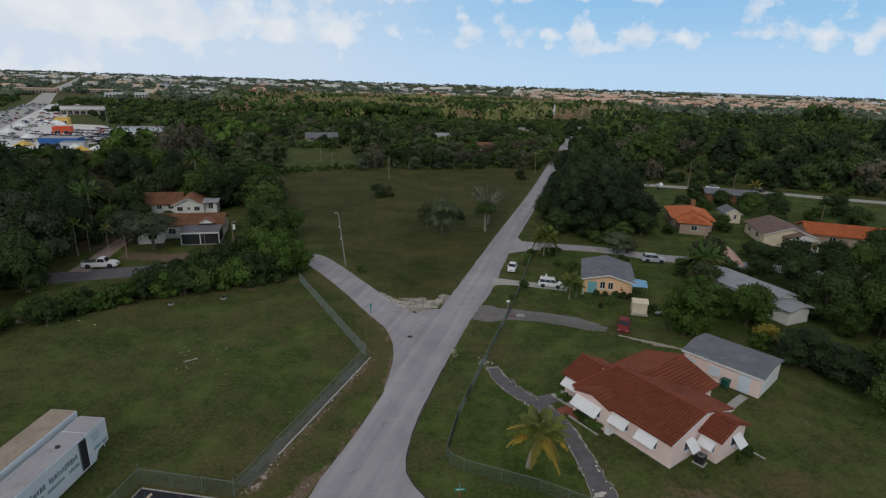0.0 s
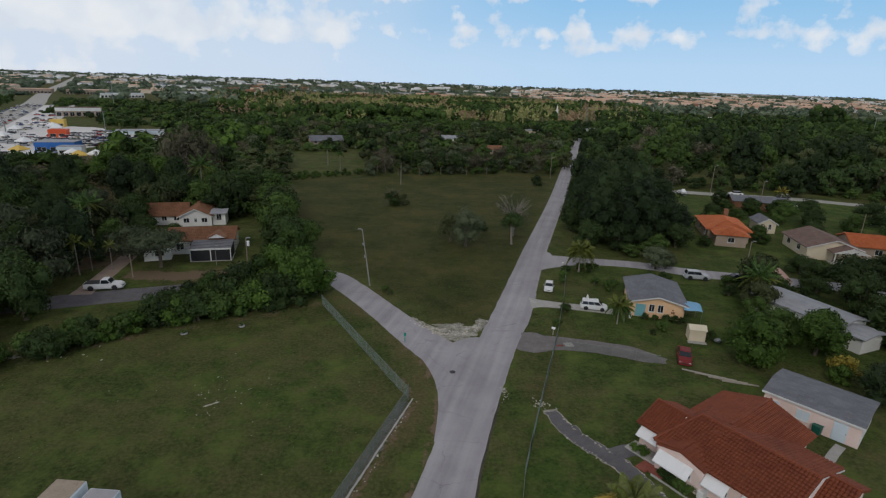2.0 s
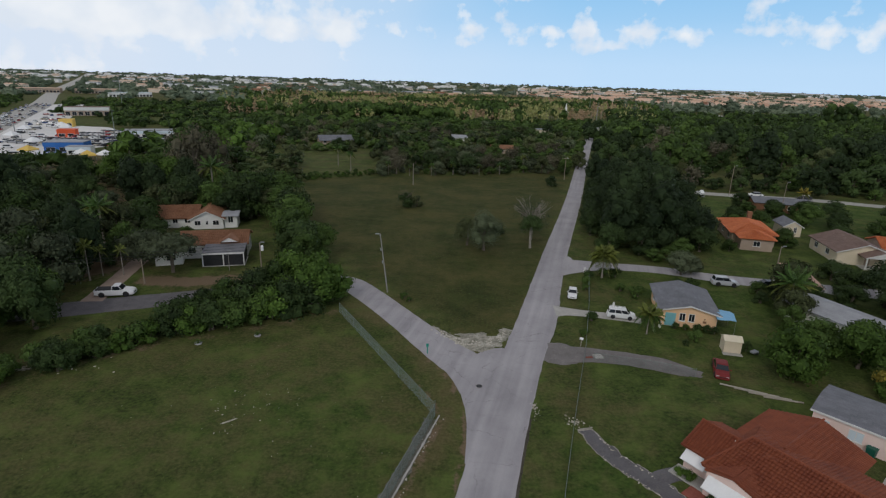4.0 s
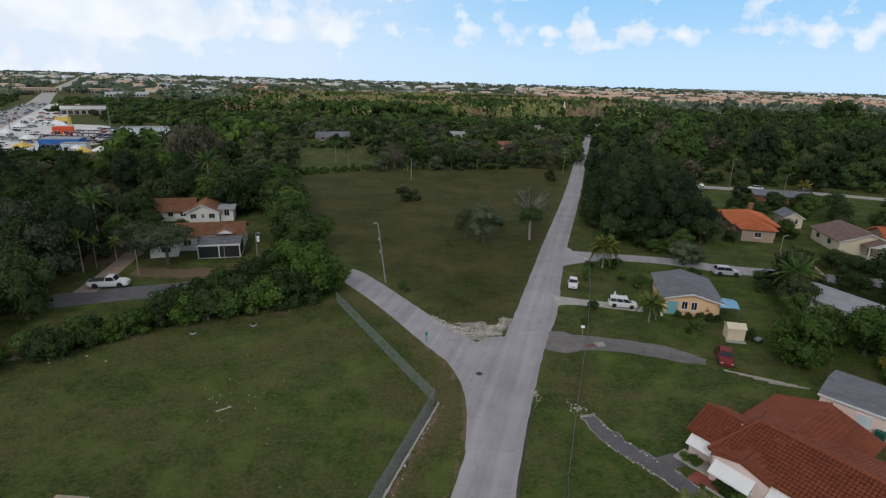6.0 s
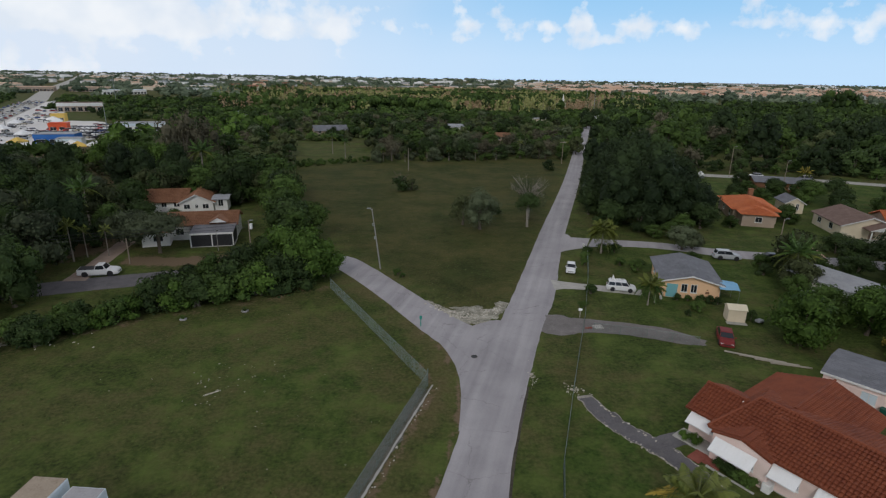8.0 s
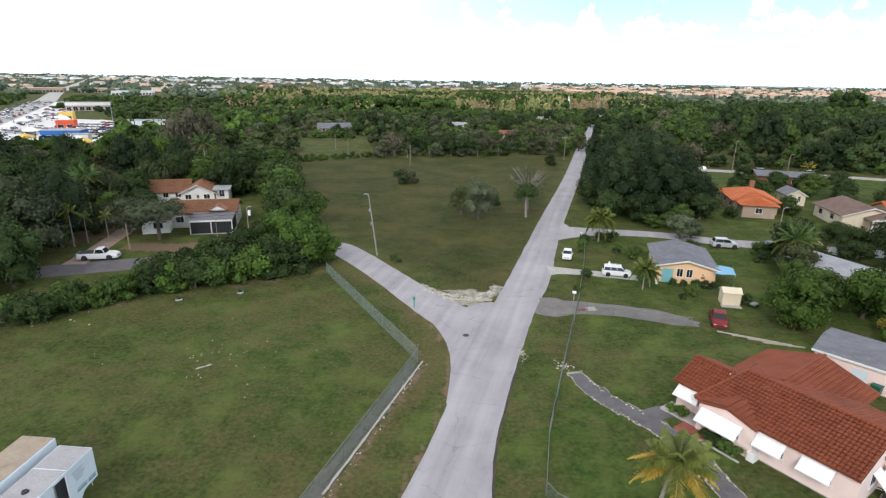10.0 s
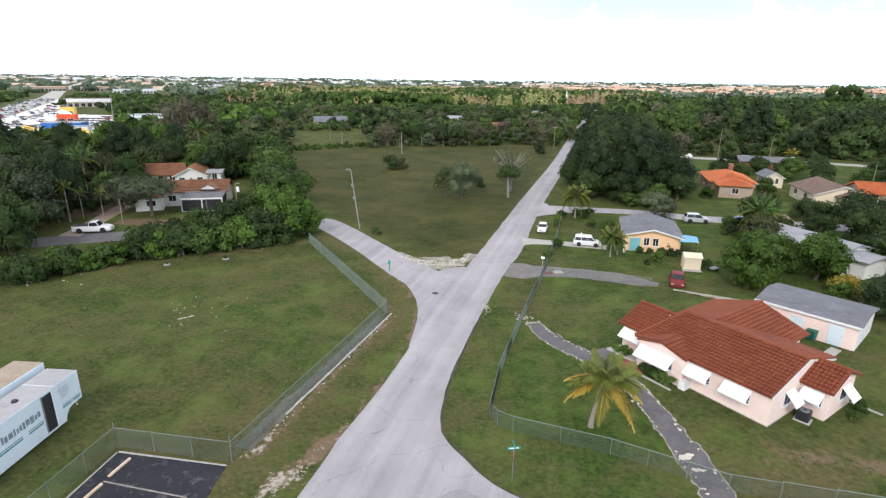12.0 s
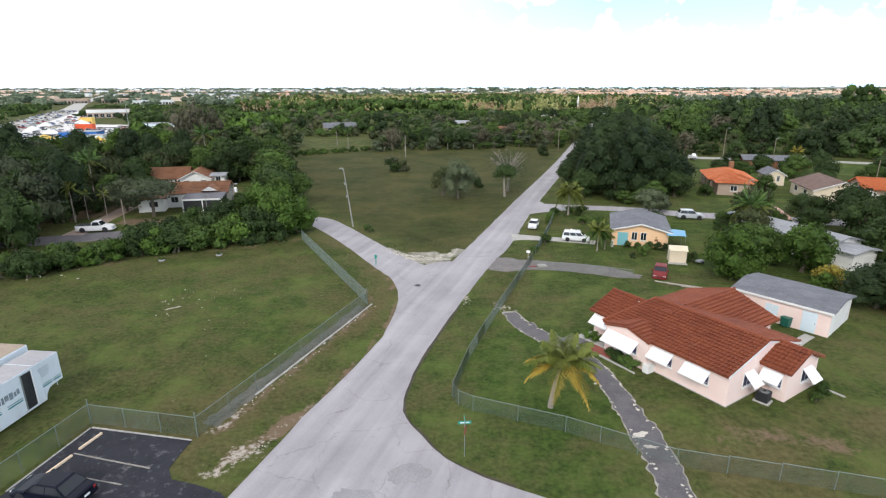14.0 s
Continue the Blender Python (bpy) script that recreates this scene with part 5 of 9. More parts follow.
def shingle_courses(slopes, material, parent, deep=0.32, piece=0.9, seed=0, name="shingles"):
    """Overlapping strips of roofing on rectangular slopes (eave a to b, ridge above a)."""
    rng = random.Random(seed)
    vs, fs = [], []
    for a, b, c in slopes:
        a, b, c = Vector(a), Vector(b), Vector(c)
        ex, up = b - a, c - a
        lu, lw = ex.length, up.length
        ex.normalize()
        up.normalize()
        nrm = ex.cross(up)
        if nrm.z < 0:
            nrm = -nrm
        for j in range(int(lw / deep)):
            u = -rng.uniform(0, piece)
            while u < lu:
                u0, u1 = max(u, 0), min(u + piece - 0.012, lu)
                if u1 > u0 + 0.05:
                    k = len(vs)
                    for w, h in ((j * deep, 0.03), ((j + 1) * deep + 0.02, 0.012)):
                        for q in (u0, u1):
                            vs.append(tuple(a + ex * q + up * w + nrm * h))
                    vs += [tuple(a + ex * u0 + up * (j * deep) + nrm * 0.004), tuple(a + ex * u1 + up * (j * deep) + nrm * 0.004)]
                    fs += [(k, k + 1, k + 3, k + 2), (k + 4, k + 5, k + 1, k)]
                u += piece
    return part(name, data_mesh(name, vs, fs, material), material, parent)


# the pink house with the red tile roof: x along its front towards the street corner, y into the plot
house = thing("house", "pink stucco bungalow with red barrel tile roof and white awnings", "house", 21.3, 40.7, 0.55, -54.9)
EAVE, RIDGE = 2.56, 4.0
MID = 4.9
ws_ = gable_walls(-11.2, 0.0, 0.0, 9.8, EAVE, RIDGE)
for n, bm in (ws_[0], ws_[1], ws_[3]):
    part(n, bm, PINK, house)
ws_[2][1].free()
part("wall", box(-11.2, 0.202, -0.3, -11.0, 9.598, EAVE), PINK, house)
# main roof: a gable flush with the street end wall, a hip at the other end
X_HIP, X_END, X_LOW = -10.2, 0.07, -11.65
Y_F, Y_B, Z_E, Z_R = -0.34, 10.15, 2.63, 4.15
bm = bmesh.new()
slab([(X_LOW, Y_F, Z_E), (X_END, Y_F, Z_E), (X_END, MID, Z_R), (X_HIP, MID, Z_R)], 0.14, bm)
slab([(X_END, Y_B, Z_E), (X_LOW, Y_B, Z_E), (X_HIP, MID, Z_R), (X_END, MID, Z_R)], 0.14, bm)
slab([(X_LOW, Y_B, Z_E), (X_LOW, Y_F, Z_E), (X_HIP, MID, Z_R)], 0.14, bm)
part("roof", bm, [TILE_RED], house)
sl = math.hypot(MID - Y_F, Z_R - Z_E)
ln_ = X_END - X_LOW
cut = X_HIP - X_LOW
sh_ = math.hypot(cut, Z_R - Z_E)
tiles = [((X_LOW, Y_F, Z_E), (X_END, Y_F, Z_E), (X_LOW, MID, Z_R), [(0, -0.05), (ln_, -0.05), (ln_, sl), (cut, sl)]),
         ((X_END, Y_B, Z_E), (X_LOW, Y_B, Z_E), (X_END, MID, Z_R), [(0, -0.05), (ln_, -0.05), (ln_ - cut, sl), (0, sl)]),
         ((X_LOW, Y_B, Z_E), (X_LOW, Y_F, Z_E), (X_HIP, Y_B, Z_R), [(0, -0.05), (Y_B - Y_F, -0.05), (Y_B - MID, sh_)])]
# white verge board along the street gable
for y0_, y1_ in ((Y_F, MID), (Y_B, MID)):
    part("verge_board", slab([(X_END + 0.004, y0_, Z_E - 0.02), (X_END + 0.04, y0_, Z_E - 0.02), (X_END + 0.04, y1_, Z_R - 0.02), (X_END + 0.004, y1_, Z_R - 0.02)], 0.15), WHITE_TRIM, house)


def wing(x0, y0, x1, y1, eave, ridge, over, facing, reach):
    """A cross wing with its own gable; facing is the side that looks out, reach how far its ridge runs back over the main roof."""
    if facing in ("x+", "x-"):
        ym = (y0 + y1) / 2
        k = (ridge - eave) / (ym - y0)
        e = eave - k * over + 0.14
        xa, xb = (x0 - reach, x1 + over) if facing == "x+" else (x0 - over, x1 + reach)
        bm = bmesh.new()
        slab([(xa, y0 - over, e), (xb, y0 - over, e), (xb, ym, ridge + 0.14), (xa, ym, ridge + 0.14)], 0.14, bm)
        slab([(xb, y1 + over, e), (xa, y1 + over, e), (xa, ym, ridge + 0.14), (xb, ym, ridge + 0.14)], 0.14, bm)
        part("roof", bm, TILE_RED, house)
        s = math.hypot(ym - y0 + over, ridge + 0.14 - e)
        ln = xb - xa
        tiles.append(((xa, y0 - over, e), (xb, y0 - over, e), (xa, ym, ridge + 0.14), [(0, -0.05), (ln, -0.05), (ln, s), (0, s)]))
        tiles.append(((xb, y1 + over, e), (xa, y1 + over, e), (xb, ym, ridge + 0.14), [(0, -0.05), (ln, -0.05), (ln, s), (0, s)]))
    else:
        xm = (x0 + x1) / 2
        k = (ridge - eave) / (xm - x0)
        e = eave - k * over + 0.14
        ya, yb = (y0 - over, y1 + reach) if facing == "y-" else (y0 - reach, y1 + over)
        bm = bmesh.new()
        slab([(x0 - over, yb, e), (x0 - over, ya, e), (xm, ya, ridge + 0.14), (xm, yb, ridge + 0.14)], 0.14, bm)
        slab([(x1 + over, ya, e), (x1 + over, yb, e), (xm, yb, ridge + 0.14), (xm, ya, ridge + 0.14)], 0.14, bm)
        part("roof", bm, TILE_RED, house)
        s = math.hypot(xm - x0 + over, ridge + 0.14 - e)
        ln = yb - ya
        tiles.append(((x0 - over, yb, e), (x0 - over, ya, e), (xm, yb, ridge + 0.14), [(0, -0.05), (ln, -0.05), (ln, s), (0, s)]))
        tiles.append(((x1 + over, ya, e), (x1 + over, yb, e), (xm, ya, ridge + 0.14), [(0, -0.05), (ln, -0.05), (ln, s), (0, s)]))
    for n, bm in gable_walls(x0, y0, x1, y1, eave, ridge, facing[0] == "x"):
        part(n, bm, PINK, house)


wing(-1.5, 4.3, 2.0, 8.8, 2.55, 3.55, 0.32, "x+", 1.6)      # bay beside the air conditioner
wing(-11.0, -0.6, -6.6, 3.0, 2.55, 3.12, 0.14, "y-", 1.0)  # shallow gable on the front
wing(-14.0, 1.3, -10.6, 6.7, 2.5, 3.72, 0.38, "x-", 2.2)   # end wing with the porch steps
wing(-12.0, 9.0, -3.9, 13.4, 2.45, 3.80, 0.5, "y+", 5.5)   # back wing
roof_tiles(tiles, TILE_RED, house, label="weathered red barrel tiles")
# ridge caps
for a, b in (((X_HIP, MID, Z_R + 0.06), (X_END, MID, Z_R + 0.06)), ((X_HIP, MID, Z_R + 0.06), (X_LOW, Y_F, Z_E + 0.06)), ((-1.4, 6.55, 3.75), (2.3, 6.55, 3.75)), ((-14.35, 4.0, 3.92), (-10.9, 4.0, 3.92)), ((-7.95, 6.0, 4.0), (-7.95, 13.9, 4.0))):
    part("ridge_cap", tube([a, b], [0.12, 0.12], 8), TILE_RED, house)
awning(house, -2.45, 0.0, 2.28, 2.1, 0)
awning(house, -5.55, 0.0, 2.28, 2.0, 0)
awning(house, -9.1, -0.6, 2.28, 3.3, 0, 1.05, 0.8)
awning(house, -12.8, 1.3, 2.22, 2.2, 0, 1.0, 0.75)
awning(house, 0.0, 2.5, 2.25, 1.3, 90, 0.95, 0.85)
awning(house, 0.98, 4.3, 2.22, 1.5, 0, 0.85, 0.7)
awning(house, 2.0, 7.0, 2.22, 1.4, 90, 0.95, 0.85)
awning(house, -14.0, 4.0, 2.2, 1.4, -90, 0.8, 0.6)
door(house, -11.35, 1.3, 0.15, 0.95, 2.05, 0, WHITE_TRIM)
part("porch_slab", box(-14.4, -0.4, -0.3, -11.1, 1.28, 0.10, 0.02), CONCRETE, house, "pale concrete porch slab")
part("step", box(-11.05, -1.5, -0.3, -9.7, -0.62, 0.12, 0.02), BRICK_RED, house, "red brick step")
part("step", box(-12.1, -1.9, -0.3, -11.08, -0.42, 0.05, 0.02), BRICK_RED, house, "red brick step")
part("corner_block", box(-6.75, -0.85, -0.3, -6.15, -0.02, 0.75, 0.03), WHITE_WALL, house, "white painted corner planter")
part("planter_kerb", box(-10.6, -1.75, -0.3, -6.8, -1.6, 0.10, 0.015), CONCRETE, house)
part("footing", box(-6.6, -0.04, -0.3, 0.04, 0.0, 0.06), CONCRETE, house)
part("footing", box(0.0, 0.02, -0.3, 0.04, 4.28, 0.06), CONCRETE, house)
part("bed_kerb", box(2.1, 8.9, -0.3, 4.2, 9.05, 0.1, 0.015), CONCRETE, house)
window(house, -1.6, 9.8, 1.1, 1.4, 1.1, 180)
part("vent_pipe", tube([(-11.0, 3.6, 3.2), (-11.0, 3.6, 3.86)], [0.05, 0.05], 8), WHITE_METAL, house)


def to_world(parent, x, y, z=0.0, rz=0.0):
    return parent.matrix_world @ pose(x, y, z, 0, 0, rz)


bpy.context.view_layer.update()
ac = thing("air_conditioner", "black air conditioner unit on a concrete pad", "air conditioner")
part("pad", box(-0.55, -0.5, -0.2, 0.55, 0.5, 0.08, 0.02), CONCRETE, ac)
part("case", box(-0.42, -0.42, 0.08, 0.42, 0.42, 0.86, 0.04), BLACK_PLASTIC, ac)
part("grille", tube([(0, 0, 0.862), (0, 0, 0.89)], [0.36, 0.34], 20), STEEL, ac)
part("fan_hub", tube([(0, 0, 0.893), (0, 0, 0.92)], [0.12, 0.10], 14), BLACK_PLASTIC, ac)
for k in range(7):
    part("louvre", box(-0.36, -0.435, 0.16 + 0.09 * k, 0.36, -0.424, 0.20 + 0.09 * k), BLACK_PLASTIC, ac)
ac.matrix_world = to_world(house, 1.05, 3.2, 0.0, 8)


def wheelie_bin(m):
    t = thing("wheelie_bin", "dark green plastic wheelie bin", "bin")
    part("body", box(-0.30, -0.36, 0.06, 0.30, 0.36, 0.95, 0.03, taper=-0.05), GREEN_BIN, t)
    part("lid", box(-0.37, -0.45, 0.955, 0.37, 0.42, 1.03, 0.03), GREEN_BIN, t)
    for s in (-0.3, 0.3):
        part("wheel", tube([(s - 0.03, 0.34, 0.1), (s + 0.03, 0.34, 0.1)], [0.1, 0.1], 10), RUBBER, t)
    part("handle", tube([(-0.25, 0.45, 0.98), (0.25, 0.45, 0.98)], [0.02, 0.02], 6), GREEN_BIN, t)
    t.matrix_world = m


wheelie_bin(pose(33.6, 55.2, rise(33.6, 55.2), 0, 0, 30))
paving("garden_path", ribbon([(31.2, 50.2, 0.9), (33.5, 52.2, 0.9), (34.8, 53.2, 0.9)], 0.045, 0.03, 0.6, 1), CONCRETE, "narrow concrete walk to the outbuilding", "path")

# outbuilding behind the pink house: x along its front
garage = thing("outbuilding", "long pink outbuilding with a grey low-pitched roof", "outbuilding", 33.15, 56.0, 0.55, -47.0)
part("wall", box(-4.4, 0.0, -0.3, 4.4, 0.2, 2.45), PINK, garage)
part("wall", box(-4.4, 6.4, -0.3, 4.4, 6.6, 2.5), PINK, garage)
for xa in (-4.4, 4.2):
    bm = bmesh.new()
    pr = [(0.202, -0.3), (6.398, -0.3), (6.398, 2.5), (3.3, 2.95), (0.202, 2.45)]
    a = [bm.verts.new((xa, *p)) for p in pr]
    b = [bm.verts.new((xa + 0.2, *p)) for p in pr]
    bm.faces.new(a)
    bm.faces.new(b[::-1])
    for i in range(5):
        bm.faces.new((a[i], b[i], b[(i + 1) % 5], a[(i + 1) % 5]))
    part("wall", bm, PINK if xa < 0 else WHITE_WALL, garage)
part("roof", gable_roof(-4.4, 0.0, 4.4, 6.6, 2.45, 2.95, 0.25), SHINGLE_GREY, garage)
g_e = 2.45 - 0.25 * 0.5 / 3.3 + 0.14
shingle_courses([((-4.65, -0.25, g_e), (4.65, -0.25, g_e), (-4.65, 3.3, 3.09)), ((4.65, 6.85, g_e), (-4.65, 6.85, g_e), (4.65, 3.3, 3.09))], SHINGLE_GREY, garage, seed=3)
part("fascia", box(-4.65, -0.28, g_e - 0.2, 4.65, -0.252, g_e + 0.02), WHITE_TRIM, garage)
door(garage, 2.7, 0.0, 0.02, 1.25, 2.1, 0, PALE_BLUE)
window(garage, -0.6, 0.0, 0.75, 1.25, 1.15, 0, WHITE_TRIM, PALE_BLUE)
window(garage, -3.4, 0.0, 1.0, 1.1, 0.8, 0, WHITE_TRIM, PALE_BLUE)
for k in range(4):
    tb_ = thing("timber", "weathered grey timber beam lying in the grass", "timber", 27.4 + 1.0 * k, 66.8 - 0.7 * k, None, -24 + 3 * k, "beams beside the outbuilding")
    part("beam", box(-2.6 + 0.3 * k, -0.09, 0, 2.4, 0.09, 0.14, 0.015), TIMBER, tb_)
    part("end_grain", box(2.401, -0.08, 0.01, 2.41, 0.08, 0.13), TIMBER, tb_)

# peach house with the grey roof
peach = thing("house", "small peach stucco house with a grey shingle roof", "house", 24.3, 85.3, 0, -13.5)
for n, bm in gable_walls(0.0, 0.0, 7.9, 10.3, 2.55, 3.55, False):
    part(n, bm, PEACH, peach)
part("roof", gable_roof(0.0, 0.0, 7.9, 10.3, 2.55, 3.55, 0.5, False), SHINGLE_GREY, peach)
p_e = 2.55 - 0.5 * 1.0 / 3.95 + 0.14
shingle_courses([((-0.5, 10.8, p_e), (-0.5, -0.5, p_e), (3.95, 10.8, 3.69)), ((8.4, -0.5, p_e), (8.4, 10.8, p_e), (3.95, -0.5, 3.69))], SHINGLE_GREY, peach, seed=5)
for s, x0, x1 in ((0, -0.5, 3.95), (1, 8.4, 3.95)):
    bm = slab([(x0, -0.53, p_e + 0.0), (x0, -0.502, p_e + 0.0), (x1, -0.502, 3.69), (x1, -0.53, 3.69)], 0.2)
    part("verge_board", bm, WHITE_TRIM, peach)
door(peach, 1.45, 0.0, 0.05, 1.5, 2.05, 0, TEAL, 2)
window(peach, 3.1, 0.0, 1.0, 0.85, 1.25, 0)
window(peach, 4.4, 0.0, 1.0, 0.85, 1.25, 0)
window(peach, 7.9, 3.0, 1.1, 1.2, 1.1, 90)
window(peach, 0.0, 3.5, 1.1, 1.2, 1.1, -90)
window(peach, 0.0, 7.5, 1.1, 1.2, 1.1, -90)
part("wall_ornament", box(6.0, -0.06, 1.0, 6.5, -0.003, 1.35, 0.02), TILE_TAN, peach, "small brown wall ornament")
part("wall_ornament", box(6.1, -0.06, 1.5, 6.3, -0.003, 1.7, 0.02), TILE_TAN, peach)

canopy = thing("canopy", "blue tarpaulin canopy on thin poles", "canopy", 33.1, 84.0, 0, -13.5)
bm = bmesh.new()
g = [[bm.verts.new((-1.3 + 2.6 * i / 6, -1.9 + 3.8 * j / 8, 2.35 + 0.32 * (1 - abs(j / 4 - 1)) - 0.05 * math.sin(i * 1.1 + j))) for j in range(9)] for i in range(7)]
for i in range(6):
    for j in range(8):
        bm.faces.new((g[i][j], g[i + 1][j], g[i + 1][j + 1], g[i][j + 1]))
geo = bmesh.ops.extrude_face_region(bm, geom=bm.faces[:])
for v in [q for q in geo["geom"] if isinstance(q, bmesh.types.BMVert)]:
    v.co.z += 0.03
part("cover", bm, CANVAS_BLUE, canopy)
for x in (-1.25, 1.25):
    for y in (-1.8, 1.8):
        part("pole", tube([(x, y, -0.1), (x, y, 2.33)], [0.025, 0.025], 6), STEEL, canopy)

shed = thing("garden_shed", "small cream garden shed with a pale roof", "shed", 31.2, 77.6, 0, -11)
for n, bm in gable_walls(-1.1, -0.9, 1.1, 0.9, 1.75, 2.2, True, 0.06):
    part(n, bm, CREAM, shed)
part("roof", gable_roof(-1.1, -0.9, 1.1, 0.9, 1.75, 2.2, 0.12, True, 0.06), surface("cream_roof", (0.70, 0.62, 0.46), (0.82, 0.75, 0.58), 0.7, 0.6, 12.0, 0.1), shed)
for k in range(6):
    part("rib", box(-0.95 + 0.38 * k - 0.015, -0.915, 0.05, -0.95 + 0.38 * k + 0.015, -0.902, 1.7), CREAM, shed)
part("ramp", box(-1.3, -1.7, -0.05, 1.2, -0.95, 0.06, 0.01), CONCRETE, shed, "pale slab before the shed")


# further houses
def plain_house(label, x, y, rz, length, depth, eave, ridge, wall, roof_mat, along_x=True, tiles_=None, over=0.5, windows=(), doors=(), porch=None, name="house"):
    t = thing(name, label, "house", x, y, 0, rz)
    x0, x1, y0, y1 = -length / 2, length / 2, -depth / 2, depth / 2
    for n, bm in gable_walls(x0, y0, x1, y1, eave, ridge, along_x):
        part(n, bm, wall, t)
    part("roof", gable_roof(x0, y0, x1, y1, eave, ridge, over, along_x), roof_mat, t)
    half = (depth if along_x else length) / 2
    e = eave - over * (ridge - eave) / half + 0.14
    if along_x:
        sls = [((x0 - over, y0 - over, e), (x1 + over, y0 - over, e), (x0 - over, 0, ridge + 0.14)), ((x1 + over, y1 + over, e), (x0 - over, y1 + over, e), (x1 + over, 0, ridge + 0.14))]
    else:
        sls = [((x0 - over, y1 + over, e), (x0 - over, y0 - over, e), (0, y1 + over, ridge + 0.14)), ((x1 + over, y0 - over, e), (x1 + over, y1 + over, e), (0, y0 - over, ridge + 0.14))]
    if tiles_:
        sl_ = math.hypot(half + over, ridge + 0.14 - e)
        roof_tiles([(a, b, c, [(0, -0.05), ((Vector(b) - Vector(a)).length, -0.05), ((Vector(b) - Vector(a)).length, sl_), (0, sl_)]) for a, b, c in sls], tiles_, t, 0.36, 0.5)
    else:
        shingle_courses(sls, roof_mat, t, 0.4, 1.2, int(abs(x)))
    if not along_x:
        for xa in (x0 - over, x1 + over):
            part("verge_board", slab([(xa, y0 - over - 0.03, e), (xa, y0 - over - 0.002, e), (0, y0 - over - 0.002, ridge + 0.14), (0, y0 - over - 0.03, ridge + 0.14)], 0.2), WHITE_TRIM, t)
    for wx, wy, wz, ww, wh, wr in windows:
        window(t, wx, wy, wz, ww, wh, wr)
    for dx, dy, dw, dh, dr, dm in doors:
        door(t, dx, dy, 0.05, dw, dh, dr, dm)
    if porch:
        px0, py0, px1, py1, pz, drop_, pm = porch
        bm = slab([(px0, py1, pz), (px0, py0, pz - drop_), (px1, py0, pz - drop_), (px1, py1, pz)], 0.12)
        part("porch_roof", bm, pm, t)
        part("porch_fascia", box(px0 - 0.02, py0 - 0.05, pz - drop_ - 0.3, px1 + 0.02, py0 - 0.003, pz - drop_ + 0.02), WHITE_TRIM, t)
        n = max(2, int((px1 - px0) / 2.8) + 1)
        for k in range(n):
            c = px0 + 0.15 + (px1 - px0 - 0.3) * k / (n - 1)
            part("porch_post", box(c - 0.09, py0 + 0.05, 0, c + 0.09, py0 + 0.23, pz - drop_ - 0.12, 0.01), WHITE_TRIM, t)
        part("porch_slab", box(px0, py0, -0.2, px1, py1 - 0.01, 0.1, 0.02), CONCRETE, t)
    return t


# white house with tan tile roofs across the lane
lh = plain_house("white stucco house with tan tile roofs and a grey porch roof", -53.9, 112.8, 13, 12.0, 7.0, 2.9, 4.4, WHITE_WALL, TILE_TAN, True, TILE_TAN,
                 windows=[(-4.0, -3.5, 1.0, 1.4, 1.2, 0), (-1.5, -3.5, 1.0, 1.4, 1.2, 0), (3.0, -3.5, 1.0, 1.6, 1.2, 0)], doors=[(0.8, -3.5, 1.0, 2.05, 0, TAN_WALL)],
                 porch=(-1.3, -8.8, 6.2, -3.52, 3.0, 0.4, PORCH_GREY))
for sx0, sx1, sy0, sy1 in ((-1.1, 6.0, -8.6, -8.56), (6.0, 6.04, -8.6, -3.6)):
    part("porch_screen", box(sx0, sy0, 0.1, sx1, sy1, 2.42), BLACK_PLASTIC, lh, "dark insect screen round the porch")
part("gable", prism([(1.4, 3.35), (4.6, 3.35), (3.0, 4.2)], -4.4, -1.2), WHITE_WALL, lh, "small white gable above the porch")
part("gable_roof", gable_roof(1.4, -4.4, 4.6, -1.2, 3.4, 4.25, 0.15, False, 0.08), TILE_TAN, lh)
plain_house("white stucco rear wing with a tan tile gable roof", -64.2, 133.8, 14, 7.0, 9.5, 2.4, 4.1, WHITE_WALL, TILE_TAN, False, TILE_TAN,
            windows=[(-2.0, -4.75, 0.9, 1.3, 1.1, 0), (1.9, -4.75, 0.9, 1.3, 1.1, 0), (0.0, -4.75, 1.0, 0.6, 0.9, 0)])
plain_house("white stucco side wing with a tan tile roof", -72.9, 132.8, 14, 12.5, 8.0, 2.4, 4.4, WHITE_WALL, TILE_TAN, True, TILE_TAN,
            windows=[(-3.5, -4.0, 1.1, 1.3, 1.2, 0), (1.6, -4.0, 1.1, 1.1, 1.3, 0), (4.2, -4.0, 1.1, 1.2, 1.3, 0)])
plain_house("low white annexe with a flat grey roof", -58.9, 133.4, 14, 2.8, 5.0, 2.8, 3.1, WHITE_WALL, ROOF_PALE, True, None, windows=[(0.0, -2.5, 1.2, 1.1, 1.5, 0)])
plain_house("white front annexe half hidden by a tree", -60.1, 106.2, 20, 4.6, 4.0, 2.6, 3.0, WHITE_WALL, TILE_TAN, True, None, windows=[(0.4, -2.0, 0.9, 1.6, 1.1, 0)])

